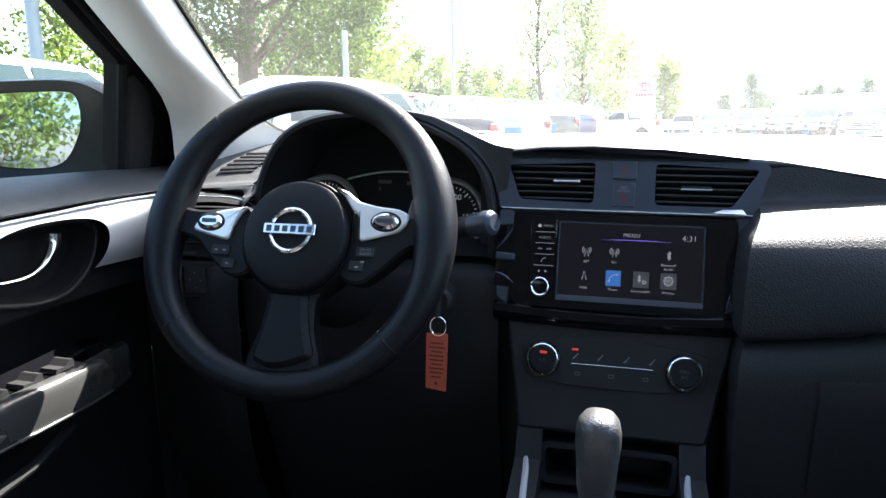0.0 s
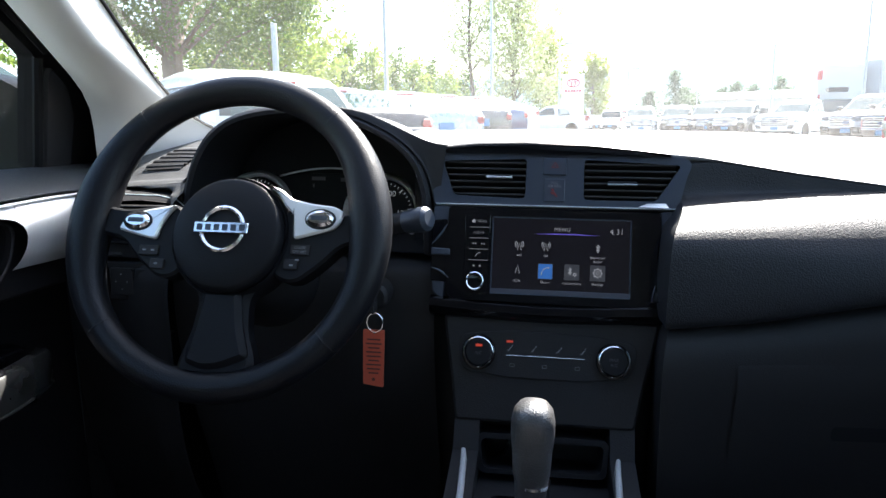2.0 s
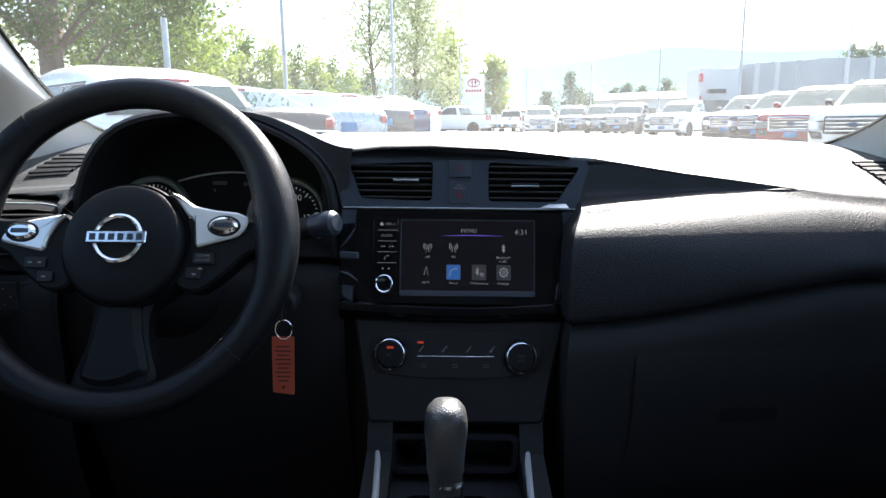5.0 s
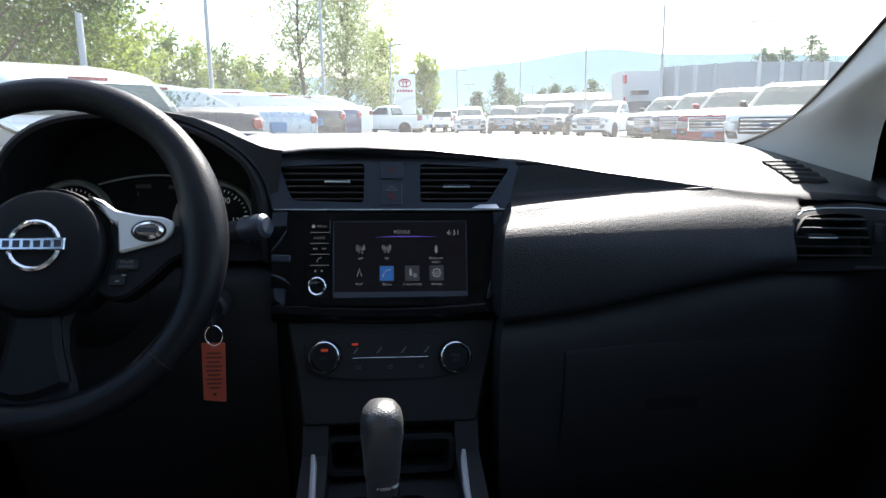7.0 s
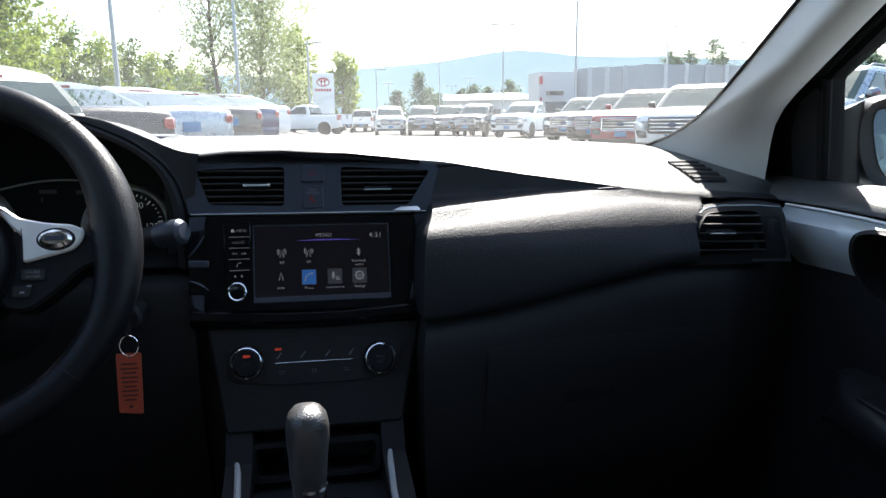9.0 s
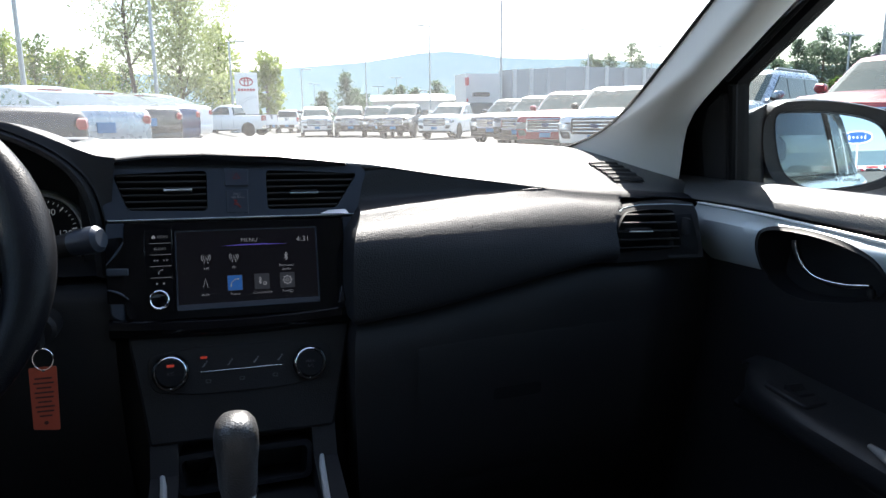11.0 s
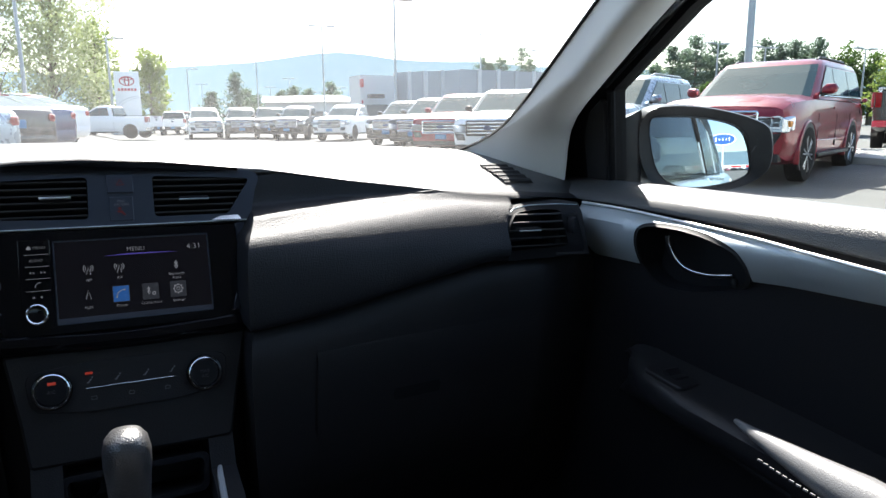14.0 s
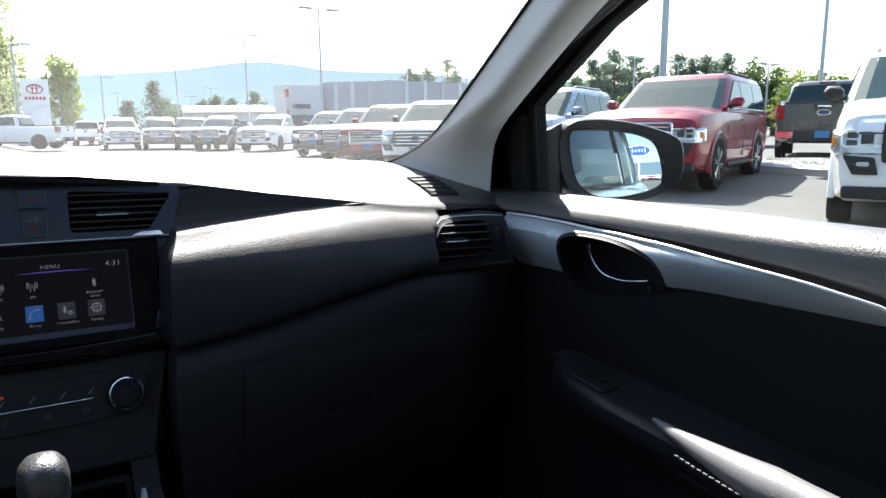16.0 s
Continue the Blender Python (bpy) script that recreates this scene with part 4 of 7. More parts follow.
for i in range(9):
    v = 0.845 - 0.0052 * i
    w = (0.008, 0.0095, 0.007, 0.0092, 0.0085, 0.0065, 0.009, 0.008, 0.006)[i]
    part("print_line", slab(rect(-0.2275 - w, -0.2275 + w, v - 0.0009, v + 0.0009), TG, 0.0004, 0.0010), M_TAGINK, kt, smooth=False)
part("print_line", slab(disc(-0.2275, 0.7955, 0.0022, 8), TG, 0.0004, 0.0010), M_TAGINK, kt, smooth=False)

# ---- instruments ----
ic = thing("instrument_cluster", (-0.34, 0.90, 0.94), "dark instrument cluster with two chrome-ringed dials", "instrument cluster")
IP = lambda u, v, d: Vector((u, 0.905 + 0.25 * (v - 0.985) - d, v))


def arch(k, y, grow=0.0):
    pts = [(-0.515, 0.930), (-0.508, 0.985), (-0.497, 1.030), (-0.474, 1.075), (-0.438, 1.103), (-0.385, 1.116), (-0.325, 1.116), (-0.270, 1.106), (-0.222, 1.085), (-0.188, 1.058), (-0.172, 1.020), (-0.168, 0.970), (-0.168, 0.930)]
    cx, cz = -0.340, 0.99
    return [(cx + (x - cx) * k, y, cz + (z - cz) * k + grow) for x, z in pts]


def arch_line(k, y, grow=0.0):
    return smooth_line(arch(k, y, grow), 48, 2)


part("hood", loft([arch_line(1.06, 0.97, -0.012), arch_line(1.03, 0.88, -0.004), arch_line(1.0, 0.81), arch_line(0.985, 0.799), arch_line(0.955, 0.795), arch_line(0.920, 0.796), arch_line(0.905, 0.806), arch_line(0.885, 0.86), arch_line(0.870, 0.93), arch_line(0.855, 0.947), arch_line(0.4, 0.948)]), M_DASH, ic, "curved black hood over the dials")
crest = smooth_line([(-0.300, 0.800, 1.1155), (-0.258, 0.802, 1.109), (-0.233, 0.802, 1.098), (-0.207, 0.802, 1.086), (-0.185, 0.802, 1.076), (-0.172, 0.802, 1.0715), (-0.155, 0.802, 1.0695)], 24)
foot = smooth_line([(-0.300, 0.7985, 1.1115), (-0.270, 0.7975, 1.1045), (-0.222, 0.7965, 1.0835), (-0.190, 0.7965, 1.057), (-0.175, 0.7965, 1.030), (-0.170, 0.7965, 1.000), (-0.168, 0.798, 0.965)], 24)
part("hood_flank", loft([[p + Vector((0, 0.030, -0.004)) for p in crest], [p + Vector((0, 0.004, 0.0)) for p in crest], crest, [p.lerp(q, 0.15) + Vector((0, -0.001, 0)) for p, q in zip(crest, foot)], [p.lerp(q, 0.6) for p, q in zip(crest, foot)], foot]), M_LOWER, ic, "black flank of the hood running into the dash")
part("backing", slab([(-0.50, 0.925), (-0.18, 0.925), (-0.18, 1.03), (-0.23, 1.085), (-0.34, 1.10), (-0.44, 1.08), (-0.50, 1.03)], IP, -0.03, -0.012), M_CAVITY, ic)
part("hood_floor", loft([[(-0.51, 0.80, 0.935), (-0.17, 0.80, 0.935)], [(-0.51, 0.93, 0.945), (-0.17, 0.93, 0.945)]]), M_LOWER, ic)
for gu, nums in ((-0.4500, ()), (-0.2620, (("40", 205), ("60", 165), ("80", 120), ("100", 68), ("120", 2)))):
    gv = 0.968
    g = part("dial", slab(disc(gu, gv, 0.047, 40), IP, -0.012, -0.006), M_CAVITY, ic, "round dial with white numbers")
    part("dial_ring", loft([[IP(gu + r * math.cos(a), gv + r * math.sin(a), d) for a in [2 * math.pi * i / 48 for i in range(48)]] for r, d in ((0.0555, -0.012), (0.0550, 0.002), (0.0525, 0.004), (0.0490, -0.002), (0.0468, -0.012))], closed=True), M_SILVER, g, "silver ring round the dial")
    bm = bmesh.new()
    for i in range(31):
        a = radians(-30 + 240 * i / 30)
        r0 = 0.038 if i % 5 == 0 else 0.041
        c, s = math.cos(a), math.sin(a)
        w = 0.0007 if i % 5 == 0 else 0.0004
        slab([(gu + r0 * c - w * s, gv + r0 * s + w * c), (gu + 0.044 * c - w * s, gv + 0.044 * s + w * c), (gu + 0.044 * c + w * s, gv + 0.044 * s - w * c), (gu + r0 * c + w * s, gv + r0 * s - w * c)], IP, -0.006, -0.0052, bm=bm)
    part("tick_marks", bm, M_NUMERAL, g, smooth=False, kind="stuff")
    for body, deg in nums:
        words(body, 0.0115, IP, -0.0045, M_NUMERAL, ic, gu + 0.030 * math.cos(radians(deg)), gv + 0.030 * math.sin(radians(deg)))
    part("needle", sweep([IP(gu, gv, 0.0), IP(gu + 0.036 * math.cos(radians(215)), gv + 0.036 * math.sin(radians(215)), 0.0)], [0.0015, 0.0004], 6), M_REDDIM, g)
    part("needle_hub", slab(disc(gu, gv, 0.009, 20), IP, -0.006, 0.002, 0.002), M_PIANO, g)
part("arc_trim", sweep([IP(-0.415 + 0.128 * i / 14, 1.010 + 0.020 * math.sin(math.pi * (0.12 + 0.62 * i / 14)), -0.003) for i in range(15)], 0.0014, 6), M_SILVER, ic, "thin silver arc over the trip display")
part("trip_display", slab(rect(-0.373, -0.310, 0.964, 1.022, 0.004), IP, -0.012, -0.005), M_CAVITY, ic, "dim trip display")
for u, v, w in ((-0.357, 1.015, 0.010), (-0.318, 1.014, 0.006), (-0.364, 1.005, 0.001)):
    part("display_mark", slab(rect(u - w, u + w, v - 0.0025, v + 0.0025), IP, -0.005, -0.0045), mat("dim trip digits", (0.10, 0.10, 0.11), 0.5), ic, smooth=False)

GRILLE = ((0.545, 0.878), (0.536, 0.932), (0.608, 0.888), (0.598, 0.948))

# ---- dash ends: side vents, defrost grilles, switches ----
for s in (1, -1):
    def VP(u, v, d, s=s):
        """Face of a side vent: turned a little to the cabin."""
        x, y, z = 0.978 * u + 0.10 * d, 0.768 - 0.10 * (u - 0.56) - d, 1.1 + 0.978 * (v - 1.1)
        k, c = 1 + 24 * max(0.0, z - 0.965) ** 2 / (y + 0.04), -0.044 * s     # the face leans back with the pad round it
        return Vector((s * (c + (x - c) * k), -0.04 + (y + 0.04) * k, 1.112 + (z - 1.112) * k))
    lab = "black slatted side air vent at the dashboard's end"
    sv = thing("air_vent", tuple(VP(0.56, 0.92, 0)), lab, "air vent", "air vents")
    outer = soft([(0.474, 0.914), (0.640, 0.918), (0.626, 1.000), (0.556, 1.004), (0.510, 1.000), (0.484, 0.976)], 0.014)
    inner = soft([(0.496, 0.930), (0.606, 0.936), (0.588, 0.992), (0.548, 0.994), (0.512, 0.990), (0.503, 0.972)], 0.008)
    part("surround", ring(outer, inner, VP, -0.065, -0.003, crown=0.0), M_CAVITY, sv)
    part("edge_line", sweep([VP(u, v, -0.0024) for u, v in ((0.4795, 0.922), (0.486, 0.950), (0.492, 0.972), (0.498, 0.985), (0.510, 0.9955), (0.535, 1.0002), (0.580, 1.0010), (0.620, 0.9985))], 0.0009, 6), M_DOORTRIM, sv, "thin grey edge line")
    vent_inside(sv, inner, 5, 0, (0.534, 0.964, 0.018), f=VP, depth=0.045, chrome=False)
    part("thumb_wheel", slab(rect(0.609, 0.6155, 0.954, 0.980, 0.001), VP, -0.02, 0.004, 0.002), M_CAVITY, sv)
    # end cheek between the vent and the door
    part("end_cheek", slab(soft([(0.585, 0.917), (0.650, 0.917), (0.645, 0.934), (0.632, 0.985), (0.622, 1.003), (0.585, 1.004)], 0.004), VP, -0.09, -0.0012, 0.003), M_LOWER, sv)
    # defrost grille, sunk flush into the top corner
    df = thing("defrost_vent", (s * 0.56, 0.87, 1.03), "black ribbed defrost grille on the dashboard's corner", "air vent", "defrost vents")
    DP = lambda u, v, d, s=s: Vector((s * u, v, on_row(dash_top_row(s * u), 1, v, 2) + d))
    for i in range(5):
        t = i / 4
        a, b = Vector(GRILLE[0]).lerp(Vector(GRILLE[1]), t), Vector(GRILLE[2]).lerp(Vector(GRILLE[3]), t)
        line = [a.lerp(b, k / 5) for k in range(6)]
        part("slot", loft([[DP(p.x, p.y + w, 0.0026) for p in line] for w in (-0.0035, -0.001, 0.0025)]), M_CAVITY, df, smooth=False)
        part("rib", loft([[DP(p.x, p.y + w, h) for p in line] for w, h in ((0.0025, 0.0), (0.0032, 0.0042), (0.0086, 0.0042), (0.0094, 0.0))]), M_DASH, df, smooth=False)

ls = thing("switch_panel", (-0.575, 0.775, 0.86), "small black switch panel low on the dashboard", "switch panel")
LP = lambda u, v, d: Vector((u, 0.772 - d, v))
part("panel", slab(rect(-0.622, -0.528, 0.862, 0.914, 0.004), LP, -0.05, 0.0, 0.002), M_LOWER, ls)
for u0, u1 in ((-0.617, -0.598), (-0.594, -0.562), (-0.558, -0.534)):
    b = part("button", slab(rect(u0, u1, 0.870, 0.906, 0.002), LP, -0.01, 0.004, 0.001), M_LOWER, ls)
    for du, dv in ((0, 0.010), (0, -0.010), (0.008, 0), (-0.008, 0)):
        c = (u0 + u1) / 2
        if u1 - u0 > 0.03:
            part("mark", slab(disc(c + du, 0.888 + dv, 0.0008, 8), LP, 0.003, 0.0045), M_LEGEND, b, smooth=False)
hr = thing("hood_release", (-0.536, 0.79, 0.80), "small black bonnet release lever under the dash", "lever")
part("lever", slab(rect(-0.551, -0.521, 0.794, 0.816, 0.004), lambda u, v, d: Vector((u, 0.775 - d, v)), -0.02, 0.008, 0.003), M_LOWER, hr)
part("mark", slab(rect(-0.539, -0.533, 0.802, 0.808, 0.001), lambda u, v, d: Vector((u, 0.775 - d, v)), 0.007, 0.0085), M_LEGEND, hr, smooth=False)
gb = thing("glovebox", (0.36, 0.745, 0.62), "closed black glovebox lid with a latch", "glovebox")
part("lid", loft([[(x, on_row(lower_row(x), 2, z, 1) - d, z) for z, d in ((0.834, 0.0), (0.830, 0.0008), (0.79, 0.0010), (0.74, 0.0010), (0.66, 0.0010), (0.622, 0.0008), (0.62, 0.0))] for x in [0.185 + 0.0365 * i for i in range(11)]]), M_LOWER, gb)
part("latch", slab(rect(0.30, 0.375, 0.740, 0.758, 0.006), lambda u, v, d: Vector((u, on_row(lower_row(u), 2, v, 1) - d, v)), -0.01, 0.0015), M_CAVITY, gb)


# ---- doors ----
RECESS = curve2([(0.716, 0.945), (0.718, 0.962), (0.706, 0.9715), (0.674, 0.9755), (0.640, 0.9765), (0.600, 0.975), (0.565, 0.969), (0.540, 0.957), (0.524, 0.938), (0.524, 0.920), (0.540, 0.907), (0.580, 0.894), (0.620, 0.887), (0.655, 0.887), (0.684, 0.899), (0.706, 0.919)], 3)


# the passenger's cup is cut into the bulging trim itself
RECESS_WIDE = curve2([(0.6947, 0.9534), (0.6909, 0.9650), (0.6856, 0.9728), (0.6722, 0.9774), (0.6424, 0.9796), (0.6022, 0.9790), (0.561, 0.9752), (0.5262, 0.9675), (0.5116, 0.9588), (0.5037, 0.9446), (0.5079, 0.9275), (0.5318, 0.9104), (0.5768, 0.8957), (0.6201, 0.8866), (0.6551, 0.8846), (0.6827, 0.8917), (0.703, 0.9063), (0.6984, 0.9343)], 2)


def door(s, label):
    d = thing("door_1" if s < 0 else "door_2", (s * 0.70, 0.3, 0.40), label, "car door", kind="structure")
    DW = lambda u, v, dd: Vector((s * (0.692 - dd), u, v))
    foot = 0.22 if s > 0 else 0.876
    cup = RECESS if s < 0 else RECESS_WIDE

    def TR(u, v, dd):
        """The trim bulges: its top turns to the window and its foot curls under."""
        if s < 0:
            k = max(0.0, min(1.0, (v - 0.905) / 0.085))
            return Vector((s * (0.694 - dd - 0.022 * math.sin(0.10 + k * 2.85) ** 0.8), u, v))
        v0 = lerp([(0.20, 0.930), (0.46, 0.926), (0.53, 0.908), (0.90, 0.905)], u)
        k = max(0.0, min(1.0, (v - v0) / (0.99 - v0)))
        out = math.sin(math.pi / 2 * k / 0.74) if k < 0.74 else 1.0 - 0.74 * ((k - 0.74) / 0.26) ** 2
        return Vector((s * (0.697 - dd - 0.030 * out), u, v))
    CP = DW if s < 0 else (lambda u, v, dd: TR(u, v, dd + 0.003))
    part("inner_panel", plate([(0.875, foot), (0.875, 0.992), (0.80, 0.995), (0.3, 0.985), (-0.45, 0.985), (-0.45, foot)], [cup], DW, -0.02, 0.0), M_DOORLOW, d)
    # hollow added on the driver's side so the pillar shades the panel
    if s < 0:
        part("hollow_panel", loft([[DW(u, v, dd) for u in (0.875, 0.6, 0.2, -0.45)] for v, dd in ((0.876, 0.0), (0.872, -0.004), (0.866, -0.040), (0.80, -0.046), (0.70, -0.046), (0.22, -0.03))]), M_DOORLOW, d, "black door panel set deeper into the pillar's shadow")
    bm = bmesh.new()
    a = [bm.verts.new(CP(u, v, 0.0)) for u, v in cup]
    b = [bm.verts.new(DW(u, v, -0.030)) for u, v in inset(cup, 0.006)]
    n = len(cup)
    for i in range(n):
        bm.faces.new((a[i], a[(i + 1) % n], b[(i + 1) % n], b[i]))
    bm.faces.new(b)
    part("handle_cup", bm, M_CAVITY, d, "black handle recess")
    part("cup_rim", ring(inset(cup, -0.0045), inset(cup, 0.0008), CP, -0.002, 0.0062 if s < 0 else 0.0016, crown=0.0012 if s < 0 else -0.0012), M_LOWER, d)
    lever = [(0.648, 0.960), (0.643, 0.948), (0.634, 0.935), (0.618, 0.9245), (0.600, 0.9205), (0.575, 0.9205), (0.550, 0.924), (0.532, 0.929)]
    hl = smooth_line([(s * 0.684, a, b) for a, b in [(0.648, 0.966)] + lever], 22, 2)
    part("door_handle", sweep(hl, [(0.0092 - 0.0050 * min(1, i / 7)) * (1 if i < 20 else 0.8) for i in range(22)], 12, flat=0.75), M_CHROME, d, "curved chrome door handle")
    part("handle_pivot", sweep([(s * 0.690, 0.536, 0.9235), (s * 0.690, 0.534, 0.918), (s * 0.691, 0.534, 0.914)], [0.0045, 0.0050, 0.0035], 10), M_LOWER, d)
    # silver trim, cut round the handle cup
    rim = inset(cup, -0.0052 if s < 0 else -0.0040)
    ia, ib = min(range(len(rim)), key=lambda i: rim[i][0]), max(range(len(rim)), key=lambda i: rim[i][0])
    chains = []
    for step in (1, -1):
        c, i = [rim[ia]], ia
        while i != ib:
            i = (i + step) % len(rim)
            c.append(rim[i])
        chains.append(c)
    over, below = sorted(chains, key=lambda c: -sum(p[1] for p in c) / len(c))
    top = [(0.30, 0.9715), (0.339, 0.975), (0.42, 0.980), (0.493, 0.9845), (0.580, 0.9875), (0.644, 0.9895), (0.70, 0.9920), (0.77, 0.9935)]
    edge = [(0.849, 0.9935)] + [(u, v) for u, v in top[::-1]] + [(0.232, 0.962), (0.205, 0.950)]
    low_tab = [(0.205, 0.943), (0.238, 0.934), (0.33, 0.930), (0.40, 0.9245), (0.46, 0.9215), (0.52, 0.917), (0.70, 0.913), (0.812, 0.909), (0.822, 0.918), (0.836, 0.956), (0.849, 0.992)]
    if s > 0:
        low_tab[:6] = [(0.205, 0.943), (0.238, 0.9385), (0.294, 0.9376), (0.351, 0.9355), (0.44, 0.932), (0.50, 0.9285)]
    high_tab = [(u, v) for u, v in edge[::-1]]
    bm = bmesh.new()
    def strip(us, lo, hi):
        loft([[TR(u, lo(u) + (hi(u) - lo(u)) * k / 8, 0.004) for u in us] for k in range(9)], bm=bm)
    n1, n2 = over[0][0], over[-1][0]
    high = lambda u: lerp(high_tab, u)
    strip([0.205 + (n1 - 0.205) * i / 16 for i in range(17)], lambda u: lerp(low_tab, u), high)
    strip([n1 + (n2 - n1) * (0.5 - 0.5 * math.cos(math.pi * i / 40)) for i in range(41)], lambda u: lerp(over, u), high)
    strip([n2 + (0.849 - n2) * i / 20 for i in range(21)], lambda u: lerp(low_tab, u), high)
    flank = [p for p in below if p[0] > 0.66 and p[1] > 0.912]
    if s < 0:
        loft([[TR(u, v, 0.004), TR(n2, v, 0.004)] for u, v in flank], bm=bm)
    # one silver trim; the doors' unequal light is put into two tones
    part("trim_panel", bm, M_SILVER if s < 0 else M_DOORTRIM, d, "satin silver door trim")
    # sunlight along the trim's top edge is drawn as a pale silver bead
    part("trim_edge", sweep([TR(u, v, 0.0085) for u, v in [(0.843, 0.9938)] + [(u, v + 0.0006) for u, v in top[::-1]] + [(0.232, 0.9625), (0.205, 0.949)]], 0.0022, 8), M_SILVER, d)
    sill = [(0.754, 1.022), (0.747, 1.0275), (0.730, 1.0275), (0.711, 1.0225), (0.696, 1.0150)]
    seat = lambda y: [(0.686, 1.0065), (0.6785 if s < 0 else 0.6810, 0.55 * (lerp(high_tab, y) + 0.004) + 0.45 * 1.001), (0.6765 if s < 0 else 0.6800, lerp(high_tab, y) + 0.005), (0.680 if s < 0 else 0.6815, lerp(high_tab, y) + 0.0015), (0.688, lerp(high_tab, y) + 0.0005)]
    part("window_sill", loft([smooth_line([(s * (x + 0.004 * (y < 0.3)), y, z + 0.004 * math.sin(y * 3)) for x, z in sill + seat(y)], 26) for y in [0.965 - 0.06 * i for i in range(24)]]), M_SILL, d, "black grained soft sill, coloured lighter for sunlight")
    drop = 0.034 if s > 0 else 0.0
    part("armrest", loft([smooth_line([(s * 0.692, y, z + 0.012), (s * 0.66, y, z + 0.004), (s * x, y, z), (s * (x - 0.010), y, z - 0.010), (s * (x - 0.004), y, z - 0.04), (s * 0.65, y, z - 0.06), (s * 0.692, y, z - 0.075)], 22) for y, x, z in [(y, x + (0.026 if s < 0 else 0.0), z - drop) for y, x, z in ((0.705, 0.686, 0.806), (0.69, 0.670, 0.810), (0.66, 0.648, 0.812), (0.62, 0.628, 0.809), (0.56, 0.618, 0.806), (0.48, 0.614, 0.803), (0.40, 0.612, 0.798), (0.30, 0.610, 0.790), (0.10, 0.608, 0.785), (-0.40, 0.61, 0.785))]]), M_ARM if s > 0 else M_PIANO, d, "dark grey door armrest" if s > 0 else "gloss black armrest top")
    part("pocket_edge", sweep([(s * 0.66, 0.62, 0.735), (s * 0.645, 0.55, 0.722), (s * 0.64, 0.40, 0.705), (s * 0.64, 0.0, 0.70)], 0.006, 8), M_LOWER, d)
    part("kick_panel", plate([(0.872, 0.22), (0.872, 1.01), (1.38, 1.01), (1.38, 0.22)], [], lambda u, v, dd: Vector((s * (0.712 - dd), u, v)), -0.02, -0.001), M_CARPET, d)
    AT = lambda u, v, dd: Vector((s * v, u, 0.808 - drop + 0.03 * (u - 0.55) + dd))
    pl = part("switch_plate", slab(soft([(0.63, 0.632), (0.63, 0.672), (0.40 if s < 0 else 0.55, 0.668), (0.40 if s < 0 else 0.55, 0.624)], 0.012), AT, -0.012, 0.005 if s < 0 else 0.004, 0.002), M_PIANO if s < 0 else M_LOWER, d, "gloss black window switch plate")
    for u in ((0.600, 0.555, 0.510, 0.465) if s < 0 else (0.585,)):
        part("window_switch", loft([[AT(u + a, v, h + (0.004 if s < 0 else 0.0)) for a, h in ((-0.014, 0.002), (-0.012, 0.007), (0.0, 0.006), (0.008, 0.012), (0.013, 0.011), (0.014, 0.002))] for v in (0.640, 0.642, 0.661, 0.663)], caps=True), M_LOWER, pl)
    if s < 0:
        rail = [(0.74, 0.662, 0.806), (0.70, 0.636, 0.815), (0.66, 0.620, 0.820), (0.62, 0.608, 0.8235), (0.56, 0.6005, 0.8265), (0.50, 0.599, 0.828), (0.40, 0.598, 0.828), (0.20, 0.598, 0.826), (0.0, 0.60, 0.824)]
        rail = [(y + 0.020, x + 0.022, z - 0.0105) for y, x, z in rail]
        part("armrest_rail", loft([smooth_line([(s * (x + 0.030), y, z - 0.014), (s * (x + 0.024), y, z - 0.003), (s * (x + 0.012), y, z), (s * (x + 0.003), y, z - 0.003), (s * x, y, z - 0.010), (s * (x + 0.0005), y, z - 0.03), (s * (x + 0.003), y, z - 0.047)], 24) for y, x, z in rail]), M_RAIL, d, "satin grey rail along the window switches")
        part("rail_bead", sweep(smooth_line([(s * (x + 0.0015), y, z - 0.048) for y, x, z in rail], 30), 0.0018, 8), M_RAIL, d)
    pull = [(0.447, 0.606, 0.779), (0.422, 0.598, 0.779), (0.365, 0.588, 0.777), (0.30, 0.580, 0.775), (0.20, 0.577, 0.770), (0.05, 0.58, 0.770)]
    # sun on the passenger's handle is put into a paler leather tone
    part("pull_handle", sweep(smooth_line([(s * (x + (0.022 if s < 0 else 0.0)), y + (0.06 if s < 0 else 0.0), z + (0.004 if s < 0 else 0.0)) for y, x, z in pull], 22), [0.003 + 0.021 * min(1, i / 9) for i in range(22)], 14, flat=0.75), M_PULL if s > 0 else M_KNOB, d, "grey padded leather pull handle")
    bm = bmesh.new()
    for i in range(40):
        y = 0.385 - 0.0085 * i
        x = lerp([(0.05, 0.58), (0.2, 0.577), (0.30, 0.580), (0.365, 0.588), (0.422, 0.598)], y)
        z = lerp([(0.05, 0.770), (0.2, 0.770), (0.30, 0.775), (0.365, 0.777), (0.422, 0.779)], y)
        box(s * (x - 0.020) - 0.0009, s * (x - 0.020) + 0.0009, y - 0.0026, y + 0.0026, z - 0.0135, z - 0.0115, bm=bm)
    part("stitching", bm, M_STITCH, d, "pale stitching", smooth=False, kind="stuff")
    # window frame, sail panel and glass lie on one leaning plane
    GP = lambda u, v, dd: Vector((s * (0.745 - 0.25 * (v - 1.03) - dd), u, v))
